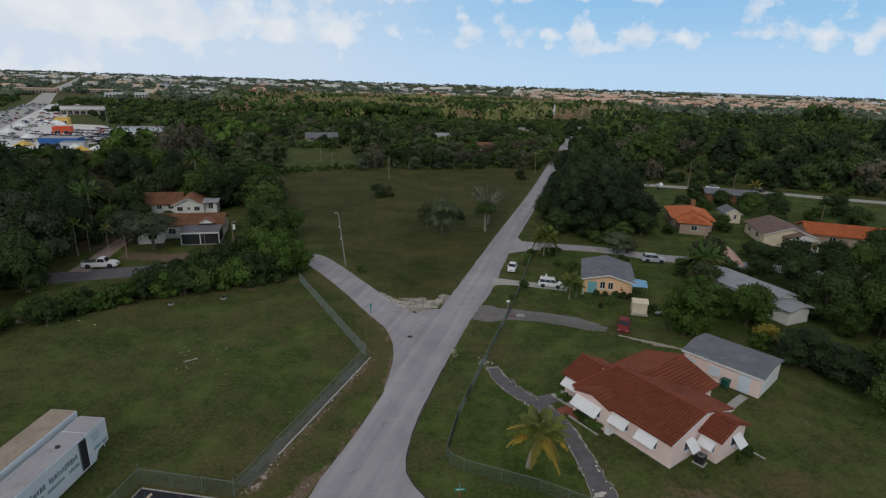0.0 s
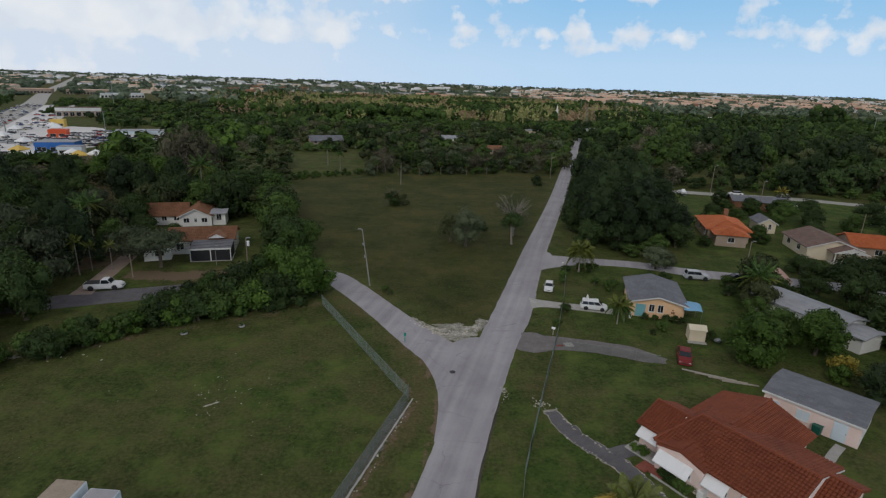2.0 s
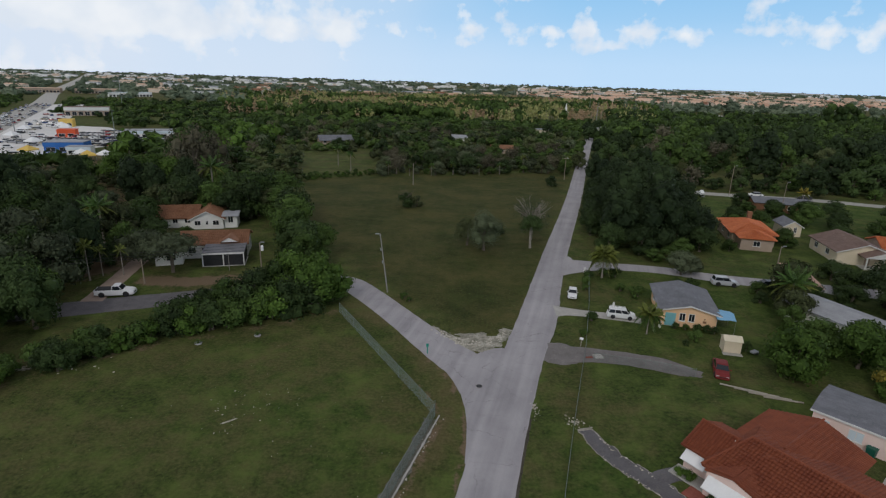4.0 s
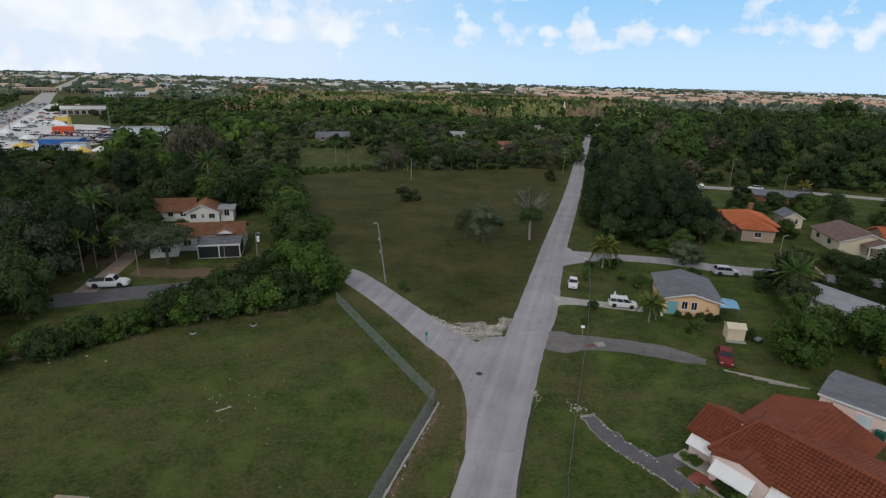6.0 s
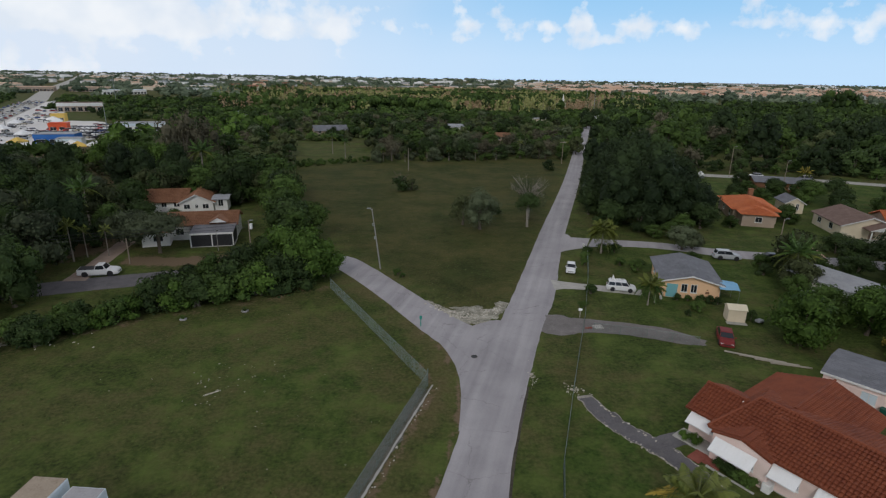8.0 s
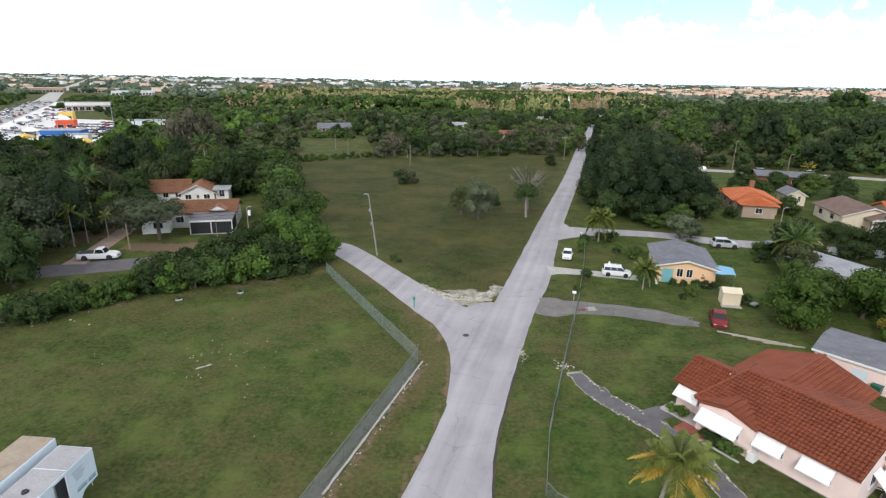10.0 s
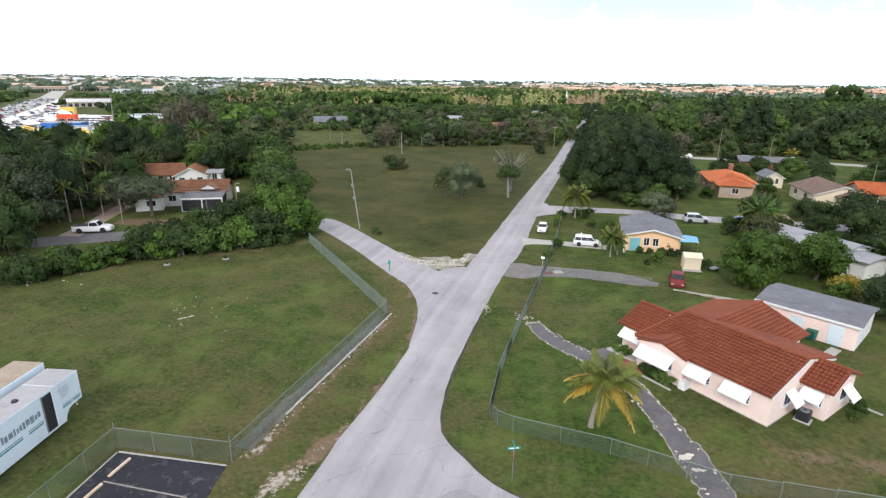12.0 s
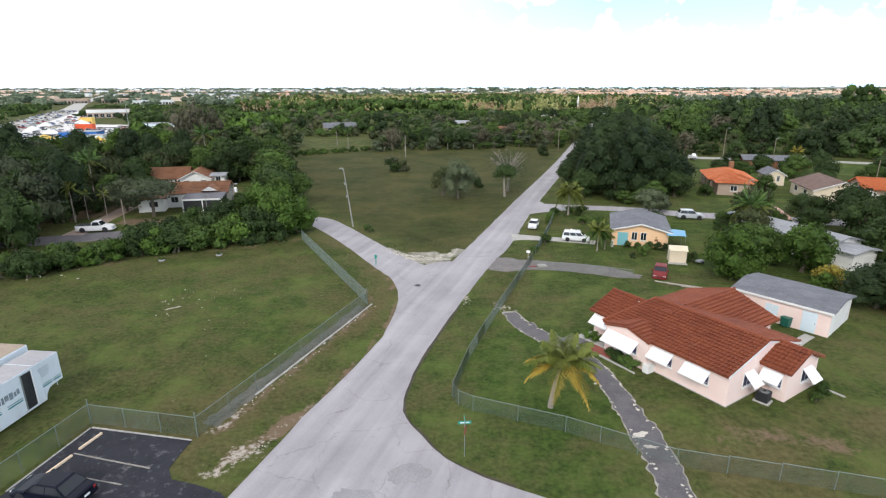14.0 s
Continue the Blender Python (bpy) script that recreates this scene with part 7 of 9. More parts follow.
trailer("old box trailer with a rust-stained tan roof", -34.35, 42.4, -3.5, 2.45, 12.5, 0.8, 3.65, TRAILER_WHITE, TRAILER_TAN, False)


# ---- poles, signs, small things ----
def pole(label, x, y, height, mat, arm=None, lamp=True, transformer=False, r=0.14, group="", name="utility_pole", cross=False):
    t = thing(name, label, "pole", x, y, None, 0, group)
    part("shaft", tube([(0, 0, -0.3), (0, 0, height * 0.5), (0, 0, height)], [r, r * 0.82, r * 0.6], 9), mat, t)
    if arm:
        ax, ay = arm
        part("arm", tube([(0, 0, height - 0.35), (ax * 0.6, ay * 0.6, height - 0.02), (ax, ay, height + 0.02)], [0.04, 0.035, 0.03], 6), STEEL, t)
        if lamp:
            part("lamp_head", box(ax - 0.32, ay - 0.13, height - 0.06, ax + 0.32, ay + 0.13, height + 0.10, 0.04), STEEL, t)
    if transformer:
        part("transformer", tube([(0.38, 0, height - 1.5), (0.38, 0, height - 0.6)], [0.24, 0.24], 12), WHITE_METAL, t)
        part("bracket", box(0.0, -0.04, height - 1.2, 0.2, 0.04, height - 1.1), STEEL, t)
    if cross:
        part("crossarm", box(-1.1, -0.06, height - 0.7, 1.1, 0.06, height - 0.58), POLE_WOOD, t)
        for s in (-1, -0.4, 0.4, 1):
            part("insulator", tube([(s, 0, height - 0.578), (s, 0, height - 0.40)], [0.045, 0.03], 6), WHITE_METAL, t)
    return t


lp = pole("tall concrete street light pole in the grass", -17.9, 94.6, 10.2, POLE_CONC, (-0.5, 0.3), r=0.13, name="street_lamp")
lp.matrix_world = pose(-17.9, 94.6, 0, 0, -6.5, 0)
for k, zz in enumerate((5.2, 7.4)):
    part("meter_box", box(-0.28, -0.2, zz, -0.11, 0.06, zz + 0.45, 0.02), STEEL, lp)
pole("grey timber pole by the driveway", -59.0, 95.0, 4.4, POLE_WOOD, None, r=0.13)
pole("timber pole with pale transformers by the lane", -40.8, 100.0, 6.4, POLE_WOOD, (0.5, 0.0), True, True, 0.13)
pole("short lamp pole before the porch", -47.6, 102.6, 3.8, POLE_CONC, (0.3, 0.0), r=0.07, name="street_lamp")
pole("timber pole at the far end of the field", 35.7, 210.5, 8.5, POLE_WOOD, None, cross=True)
pole("timber pole by the street with two lamps", 54.6, 107.3, 6.5, POLE_WOOD, (0.6, 0.0), r=0.12, name="street_lamp")
pole("thin timber pole beside the back street", 87.0, 189.4, 10.0, POLE_WOOD, (0.8, 0), r=0.12)
pole("thin timber pole beside the back street", 90.0, 165.0, 9.0, POLE_WOOD, (0.6, 0), r=0.12)
pole("thin timber pole behind the roofs", 96.5, 133.0, 7.0, POLE_WOOD, None, r=0.1)
pole("tall steel lamp mast near the shops", -176, 284, 14.5, STEEL, (0.6, 0), r=0.2, group="far masts", name="street_lamp")
for x, y, h in ((-331, 556, 27), (271, 731, 18), (305, 579, 19), (360, 470, 17), (171, 712, 18), (118, 479, 20), (-50, 1050, 20), (-72, 1010, 20), (60, 1300, 24), (-160, 1150, 22), (-205, 1120, 20), (-232, 1180, 22), (-250, 1050, 20), (-290, 1100, 20), (-120, 960, 18), (20, 1150, 20), (130, 1180, 20), (-330, 1400, 26), (330, 1500, 26), (420, 1250, 22), (-127, 330, 9), (-112.5, 301.5, 9), (-221, 277, 9), (60, 880, 18)):
    pole("tall pale mast far off", x, y, h, STEEL if h < 28 else POLE_CONC, (0.6, 0), r=0.28, group="far masts", name="street_lamp")
pole("bare palm trunk standing in the field", -19.6, 190.0, 7.4, BARK_PALM, None, r=0.16, name="dead_palm")

sign = thing("street_sign", "street name sign with green blades on a steel post", "sign", 2.0, 35.0, None, 8)
part("post", tube([(0, 0, -0.2), (0, 0, 2.75)], [0.03, 0.03], 7), STEEL, sign)
bl = part("name_blade", box(-0.42, -0.012, 2.50, 0.42, 0.012, 2.72, 0.004), SIGN_GREEN, sign)
part("lettering", box(-0.3, -0.02, 2.575, 0.3, -0.0125, 2.645), WHITE_METAL, bl)
bl = part("name_blade", box(-0.012, -0.4, 2.74, 0.012, 0.4, 2.94, 0.004), SIGN_GREEN, sign)
part("lettering", box(0.0125, -0.28, 2.81, 0.02, 0.28, 2.87), WHITE_METAL, bl)
bm = bmesh.new()
oc = [(0.33 * math.cos(radians(22.5 + 45 * k)), 0.33 * math.sin(radians(22.5 + 45 * k))) for k in range(8)]
a = [bm.verts.new((0.035 + p * 0.42, 0.03 + p * 0.9, 2.0 + q)) for p, q in oc]
b = [bm.verts.new((0.05 + p * 0.42, 0.023 + p * 0.9, 2.0 + q)) for p, q in oc]
bm.faces.new(a)
bm.faces.new(b[::-1])
for k in range(8):
    bm.faces.new((a[k], b[k], b[(k + 1) % 8], a[(k + 1) % 8]))
part("warning_plate", bm, SIGN_ORANGE, sign, "red eight-sided plate seen edge-on")
post_g = thing("marker_post", "small green utility marker post on the verge", "post", -10.4, 73.9, None, 0)
part("post", box(-0.06, -0.04, -0.1, 0.06, 0.04, 1.3, 0.015), SIGN_GREEN, post_g)
part("plate", box(-0.16, -0.055, 1.0, 0.16, -0.042, 1.5, 0.01), SIGN_GREEN, post_g)
for x, y in ((-40.8, 74.6), (-33.9, 77.4)):
    ty_ = thing("tyre_planter", "grey-painted old tyre planter with low plants", "planter", x, y, None, 0, "tyre planters in the lawn")
    bm = bmesh.new()
    n = 20
    prof = [(0.28, 0.03), (0.42, 0.0), (0.47, 0.08), (0.47, 0.16), (0.40, 0.23), (0.28, 0.20)]
    rg = [[bm.verts.new((q * math.cos(2 * math.pi * k / n), q * math.sin(2 * math.pi * k / n), z)) for q, z in prof] for k in range(n)]
    for k in range(n):
        for j in range(len(prof)):
            bm.faces.new((rg[k][j], rg[k][(j + 1) % 6], rg[(k + 1) % n][(j + 1) % 6], rg[(k + 1) % n][j]))
    part("tyre", bm, TRAILER_ROOF, ty_)
    v_, f_ = leaf_quads(np.random.default_rng(8), np.random.default_rng(9).normal(0, 0.16, (60, 3)) + np.array((0, 0, 0.28)), np.tile((0, 0, 1.0), (60, 1)), 0.10)
    part("plant", data_mesh("plant", v_, f_, LEAF_MID), LEAF_MID, ty_)
    vv, ff = leaf_quads(np.random.default_rng(9), np.random.default_rng(8).normal(0, 0.2, (60, 3)) + (0, 0, 0.3), np.tile((0, 0, 1.0), (60, 1)), 0.12)
    part("plants", data_mesh("plants", vv, ff, LEAF_MID), LEAF_MID, ty_)
mb = thing("mailbox", "white mailbox on a post by the driveway", "mailbox", 10.6, 77.4, None, 70)
part("post", box(-0.05, -0.05, -0.1, 0.05, 0.05, 1.0), TIMBER, mb)
part("box", prism([(-0.12, 1.0), (0.12, 1.0), (0.12, 1.2), (0.06, 1.28), (-0.06, 1.28), (-0.12, 1.2)], -0.25, 0.25), WHITE_METAL, mb)
blk = thing("concrete_block", "pale concrete slab and bricks by the driveway", "blocks", 12.2, 74.4, None, 10)
part("slab", box(-0.6, -0.5, 0, 0.6, 0.5, 0.2, 0.03), CONCRETE, blk)
for k in range(7):
    part("brick", box(-1.75 + 0.14 * k, -0.1 - 0.06 * (k % 3), 0, -1.64 + 0.14 * k, 0.12, 0.09 + 0.08 * (k % 2), 0.008), BRICK_RED, blk)
st = thing("garden_statue", "small white garden ornament on the lawn", "ornament", 19.0, 90.8, None, 0)
part("figure", tube([(0, 0, 0), (0, 0, 0.3), (0, 0, 0.55), (0, 0, 0.9), (0, 0, 1.1)], [0.22, 0.13, 0.2, 0.14, 0.05], 10), WHITE_WALL, st)
for x, y, lab in ((18.4, 107.4, "stacked planters by the street corner"), (24.0, 84.2, "white post beside the peach house")):
    o = thing("garden_ornament", "white " + lab, "ornament", x, y, None, 0)
    part("pot", tube([(0, 0, 0), (0, 0, 0.5), (0, 0, 0.6), (0, 0, 1.0)], [0.16, 0.24, 0.12, 0.2], 10), WHITE_WALL, o)
hyd = thing("drain_cover", "dark iron drain cover in the lane mouth", "drain", -4.0, 66.4, 0.03, 0)
part("lid", tube([(0, 0, 0.0), (0, 0, 0.025)], [0.33, 0.32], 18), BLACK_PLASTIC, hyd)
part("rim", tube([(0, 0, -0.01), (0, 0, 0.018)], [0.40, 0.40], 18), ASPHALT_WORN, hyd)
ch = thing("garden_cart", "pale overturned garden cart beside the shed", "cart", 34.0, 76.6, None, 30)
part("tray", box(-0.5, -0.35, 0.2, 0.5, 0.35, 0.5, 0.05), ROOF_PALE, ch)
part("handle", tube([(-0.5, 0, 0.4), (-1.1, 0, 0.6)], [0.025, 0.025], 6), STEEL, ch)
for s in (-0.36, 0.36):
    part("wheel", tube([(0.2, s - 0.04, 0.16), (0.2, s + 0.04, 0.16)], [0.16, 0.16], 12), RUBBER, ch)

# overhead cables by the lane behind the hedge
for k, (za, zb) in enumerate(((6.2, 6.6), (5.7, 6.1), (5.2, 5.6))):
    cb = thing("overhead_cable", "thin dark overhead cable between the lane poles", "cable", 0, 0, 0, 0, "overhead cables")
    pts = []
    for i in range(13):
        u = i / 12
        pts.append((-40.8 - 70.0 * u, 100.0 - 26.0 * u, za + (zb - za) * u - 3.2 * u * (1 - u) * 0.5))
    part("cable", tube(pts, [0.022] * 13, 4), BLACK_PLASTIC, cb)
pole("timber pole of the overhead cables", -110.8, 74.0, 7.2, POLE_WOOD, None, r=0.13, cross=True)


# ---- trees ----
rng_f = np.random.default_rng(77)
KINDS = {}
for k, (lab, mat, h, sp, n, lf, lb, cl, fl) in enumerate((
        ("dense dark broad-leaved tree", LEAF_DARK, 10.0, 4.6, 2300, 0.285, 14, 0.06, 0.8),
        ("dense green broad-leaved tree", LEAF_MID, 9.0, 4.4, 2300, 0.285, 14, 0.06, 0.78),
        ("rounded green tree with a bright crown", LEAF_BRIGHT, 7.0, 4.0, 2600, 0.24, 14, 0.08, 0.85),
        ("dull brownish thin-leaved tree", LEAF_DRY, 9.5, 4.0, 1400, 0.30, 12, 0.1, 0.9),
        ("tall dark tree with a deep crown", LEAF_DEEP, 14.0, 4.8, 4200, 0.255, 24, 0.05, 1.1),
        ("grey-green spreading tree of the wood", LEAF_GREY, 8.5, 4.8, 1600, 0.30, 12, 0.15, 0.7),
        ("half-bare brownish tree of the wood", LEAF_BROWN, 9.5, 4.4, 1500, 0.22, 13, 0.15, 0.95))):
    KINDS[k] = (tree_thing(lab, "tree", 100 + k, h, sp, mat, n, lf, lb, cl, fl, 0.45 if k == 6 else 0.72, group="trees of the woods"), h, sp)
BUSHES = {}
for k, (lab, mat, h, sp, n) in enumerate((("dense green hedge shrub", LEAF_MID, 4.2, 2.6, 950), ("dark untrimmed hedge shrub", LEAF_DARK, 4.6, 2.7, 950), ("bright green hedge shrub", LEAF_BRIGHT, 4.0, 2.5, 950), ("grey-green shrub at the wood's edge", LEAF_GREY, 4.2, 2.6, 900))):
    BUSHES[k] = (tree_thing(lab, "shrub", 200 + k, h, sp, mat, n, 0.215, 11, 0.02, 0.85, stems=3, group="hedge along the lawn", name="shrub"), h, sp)
PALMS = {0: (palm_thing("slender palm with lime green fronds", 301, 6.0, 11, 1.7, (PALM_LIME, PALM_LIME), group="palms of the woods", trunk_r=0.1), 6.0),
         1: (palm_thing("tall palm with a full dark crown", 302, 7.0, 18, 2.6, (PALM_GREEN, PALM_LIME), group="palms of the woods", trunk_r=0.14), 7.0)}
placed = {}


def plant(pool, k, x, y, scale=1.0, tall=1.0):
    """Puts one of a kind down; the first goes to the kind's own object, later ones are copies."""
    ob = pool[k][0]
    m = Matrix.Translation((x, y, rise(x, y))) @ Matrix.Rotation(float(rng_f.uniform(0, 6.28)), 4, "Z") @ Matrix.Diagonal((scale, scale, scale * tall, 1))
    if ob.name in placed:
        c = copy_thing(ob, Matrix.Identity(4))
        c.matrix_basis = m
        return c
    placed[ob.name] = True
    ob.matrix_basis = m
    return ob


def hit_poly(x, y, poly):
    return inside(np.array([x]), np.array([y]), poly, 0.01)[0] > 0.5


KIND_DATA = {}


def kind_data(k):
    """Crown and trunk of a kind as arrays, for woods that are one mesh."""
    if k not in KIND_DATA:
        out = []
        for o in KINDS[k][0].children:
            me = o.data
            v = np.empty(len(me.vertices) * 3)
            me.vertices.foreach_get("co", v)
            v, f = v.reshape(-1, 3), [tuple(p.vertices) for p in me.polygons]
            crown = o.name.startswith("crown")
            if crown:                       # fewer, larger sprays for the woods farther off
                cores, sprays = [q for q in f if len(q) == 3], [q for q in f if len(q) == 4][::5]
                used = sorted({i for q in cores for i in q}) + [i for q in sprays for i in q]
                at = {i: n for n, i in enumerate(used)}
                w = v[used].copy()
                for q in sprays:
                    ids = [at[i] for i in q]
                    mid = w[ids].mean(axis=0)
                    w[ids] = mid + (w[ids] - mid) * 1.75
                v, f = w, [tuple(at[i] for i in q) for q in cores + sprays]
            out.append((crown, v, f, me.materials[0]))
        KIND_DATA[k] = out
    return KIND_DATA[k]


WOODS = {}


def plant_stuff(k, x, y, scale, tall, turn):
    shade_of = 0.55 * math.sin(x * 12.9898 + y * 78.233)
    c, s = math.cos(turn), math.sin(turn)
    for crown, v, f, mat in kind_data(k):
        w = np.stack([(v[:, 0] * c - v[:, 1] * s) * scale + x, (v[:, 0] * s + v[:, 1] * c) * scale + y, v[:, 2] * scale * tall], -1)
        lot = WOODS.setdefault(mat.name, [mat, [], [], 0, []])
        lot[1].append(w)
        lot[4].append(np.full(len(w), shade_of))
        lot[2] += [[i + lot[3] for i in q] for q in f]
        lot[3] += len(w)


def grove(poly, spacing, kinds, scale, avoid=(), pool=None, seed=1, tall=(0.85, 1.2), limit=400, stuff=False):
    """Trees scattered over a polygon, no two nearer than spacing, none in the avoided polygons."""
    rng = np.random.default_rng(seed)
    xs_, ys_ = [p[0] for p in poly], [p[1] for p in poly]
    done = []
    for _ in range(limit * 12):
        x, y = rng.uniform(min(xs_), max(xs_)), rng.uniform(min(ys_), max(ys_))
        if not hit_poly(x, y, poly) or any(hit_poly(x, y, a) for a in avoid):
            continue
        if any((x - a) ** 2 + (y - b) ** 2 < spacing ** 2 for a, b in done):
            continue
        done.append((x, y))
        if stuff:
            plant_stuff(int(rng.choice(kinds)), x, y, rng.uniform(*scale), rng.uniform(*tall), rng.uniform(0, 6.28))
        else:
            plant(pool or KINDS, int(rng.choice(kinds)), x, y, rng.uniform(*scale), rng.uniform(*tall))
        if len(done) >= limit:
            break
    return done


LANE = [(-22, 103), (-32, 104), (-40, 100), (-60, 93), (-78, 87), (-78, 76), (-58, 80), (-46, 86), (-36, 92), (-27, 96)]
HOUSE_L = [(-77, 103), (-66, 99), (-46.5, 97), (-45.5, 134), (-77, 134)]
DRIVE_L = [(-68, 86), (-61, 86), (-62, 103), (-70, 103)]
# hedge along the north side of the left field, thickest by the lane
for p in curve_points([(-61, 61.5), (-54.5, 68.0), (-47.5, 75.2), (-40.5, 79.5), (-34.0, 83.0), (-29.5, 87.0)], 1.9):
    for s in range(2):
        if -50.5 < p[0] < -46.0 and s == 1:
            continue
        sc = (0.7 if p[0] < -46 else 0.88) + 0.4 * max(0, (p[0] + 48) / 20) + rng_f.uniform(-0.1, 0.15)
        plant(BUSHES, int(rng_f.choice([0, 1, 1, 2, 0])), p[0] + rng_f.normal(0, 0.5) - 0.9 * s, p[1] + rng_f.normal(0, 0.5) + 1.7 * s, min(sc, 1.3))
for x, y, k, s, tl in ((-28.4, 89.0, 2, 1.12, 1.05), (-32.2, 90.6, 2, 1.05, 1.08), (-26.4, 90.8, 2, 0.85, 1.0), (-35.0, 89.0, 1, 0.78, 1.0), (-33.5, 102.5, 1, 0.9, 1.0), (-36.5, 108.5, 0, 0.95, 1.0), (-39, 116, 1, 1.0, 1.0), (-33.0, 112.0, 1, 0.8, 1.0),
                       (-41.5, 123, 1, 1.05, 1.1), (-44, 131, 0, 1.0, 1.1), (-64.6, 104.6, 5, 0.85, 1.05), (-71.5, 90.5, 5, 1.05, 1.25), (-77.5, 84.5, 5, 1.1, 1.25), (-83.0, 100.0, 5, 1.15, 1.3), (-75.0, 115.0, 3, 1.0, 1.15), (-68.5, 117.0, 0, 0.7, 0.9), (-73.0, 121.0, 0, 0.8, 1.0), (-70.5, 110.0, 1, 0.75, 1.0), (-63.5, 119.5, 1, 0.42, 0.9), (-74.5, 104.0, 3, 0.85, 1.0), (-72.0, 97.0, 1, 0.6, 1.0), (-78.5, 97.5, 0, 0.85, 1.0), (-76, 127, 1, 0.9, 1.0), (-66, 139, 1, 1.0, 1.05), (-57, 140, 0, 1.05, 1.0), (-49, 139, 1, 1.0, 1.0), (-73, 138, 0, 1.1, 1.0), (-72, 84.5, 0, 0.95, 0.95), (-76, 90, 0, 1.0, 1.0), (-70, 77, 1, 0.8, 0.95), (-79, 82, 1, 0.95, 1.0), (-67, 70.5, 1, 0.7, 1.0), (-74, 70, 0, 0.85, 1.0), (-64.5, 65.5, 0, 0.7, 1.0), (-84, 74, 0, 1.0, 1.0), (-82, 92, 0, 1.0, 1.0), (-40.8, 85.0, 1, 0.66, 0.95), (-37.6, 87.0, 0, 0.72, 0.95), (-43.6, 83.6, 0, 0.5, 0.95), (-64.5, 77.5, 0, 0.9, 1.15), (-67.5, 82.0, 1, 0.8, 1.1), (-85, 172, 6, 1.5, 1.5), (-80, 176, 6, 1.35, 1.45), (-90, 178, 6, 1.3, 1.3), (-103, 172, 1, 1.2, 1.0), (-96, 168, 2, 1.5, 1.0), (-88, 165, 2, 1.5, 1.0), (-110, 176, 2, 1.5, 1.0), (-56, 143, 1, 1.2, 1.05), (-50, 146, 1, 1.15, 1.1), (-62, 146, 0, 1.1, 1.05)):
    plant(KINDS, k, x, y, s, tl)
grove([(-62, 96), (-84, 96), (-128, 90), (-128, 160), (-52, 165), (-42, 134), (-78, 136)], 5.2, [0, 1, 3, 5, 3, 4], (0.7, 1.05), (HOUSE_L, DRIVE_L, LANE, FIELD), seed=3, limit=75)
grove([(-128, 80), (-165, 90), (-150, 175), (-110, 200), (-70, 232), (-58, 186), (-52, 165), (-128, 160)], 6.6, [0, 1, 1, 3, 3, 1], (0.75, 1.25), (HOUSE_L, FIELD), seed=33, limit=120, stuff=True, tall=(0.55, 0.95))
grove([(-85, 92), (-69, 93), (-70, 116), (-86, 120)], 3.2, [0, 1, 1], (0.45, 0.8), (DRIVE_L, LANE), BUSHES, 34, limit=24)
grove([(-62, 187), (-40, 204), (-33, 209), (-36, 214), (-64, 200)], 2.0, [0, 2, 0], (0.26, 0.42), (), BUSHES, 35, limit=120)
for x, y, k, s in ((-67.8, 97.9, 0, 0.8), (-68.6, 95.6, 0, 1.05), (-64.6, 98.6, 0, 0.8), (-71.0, 99.0, 0, 0.85), (-75, 107, 1, 1.1), (-79, 114, 1, 1.2), (-45, 215, 1, 0.9), (-30, 209, 1, 0.6), (-22, 208, 1, 0.5), (-14, 210, 1, 0.55), (-6, 213, 1, 0.6), (4, 214, 1, 0.5), (12, 217, 1, 0.55), (22, 225, 0, 1.0), (40, 226, 0, 1.0), (-52, 226, 1, 1.0), (-70, 150, 1, 1.6), (-76, 112, 1, 1.3)):
    plant(PALMS, k, x, y, s)
ft = tree_thing("spreading grey-green tree before the white house", "tree", 412, 6.9, 5.4, LEAF_GREY, 4200, 0.18, 18, 0.46, 0.5, 0.6, stems=2, skirt=False)
ft.matrix_basis = pose(-57.2, 100.8, 0, 0, 0, 0)
grove([(-60, 188), (-38, 205), (8, 214), (40, 222), (42, 228), (8, 221), (-40, 212), (-62, 196)], 3.4, [3, 3, 0], (0.5, 1.0), (CLEARING,), BUSHES, 36, limit=26)
# field trees
ft = tree_thing("rounded grey-green tree in the mown field", "tree", 401, 9.1, 3.9, LEAF_GREY, 5600, 0.15, 22, 0.16, 1.0, 0.55, stems=2)
ft.matrix_basis = pose(0.1, 119.8, 0, 0, 0, 20)
ft = tree_thing("smaller dull green tree in the mown field", "tree", 402, 7.2, 3.0, LEAF_DRY, 2600, 0.16, 12, 0.15, 0.9, 0.4)
ft.matrix_basis = pose(-3.6, 123.0, 0, 0, 0, 60)
ft = tree_thing("dark green tree with a pale trunk in the field", "tree", 403, 7.7, 2.7, LEAF_DARK, 3000, 0.16, 14, 0.38, 0.9, 0.6, skirt=False, bark=BARK_PALM)
ft.matrix_basis = pose(10.1, 122.3, 0, 0, 0, 100)
ft = tree_thing("half-bare grey tree with pale twigs", "tree", 404, 9.5, 5.0, LEAF_GREY, 900, 0.18, 12, 0.3, 0.9, 0.0, bark=BARK_PALM)
bare_branches(ft, 5, 9.4, 5.0, 44, BARK_PALM, 1.1)
ft.matrix_basis = pose(11.2, 129.0, 0, 0, 0, 10)
ft = tree_thing("dark bush with bare stems in the field", "shrub", 405, 4.0, 2.9, LEAF_DARK, 800, 0.26, 9, 0.05, 0.8, 0.6, stems=3, name="shrub")
bare_branches(ft, 6, 5.2, 2.6, 10)
ft.matrix_basis = pose(-19.6, 157.5, 0, 0, 0, 30)
ft = tree_thing("dark bush with bare stems in the field", "shrub", 406, 3.2, 1.8, LEAF_DRY, 400, 0.24, 6, 0.05, 0.8, 0.6, stems=2, name="shrub")
ft.matrix_basis = pose(-16.6, 158.5, 0, 0, 0, 30)
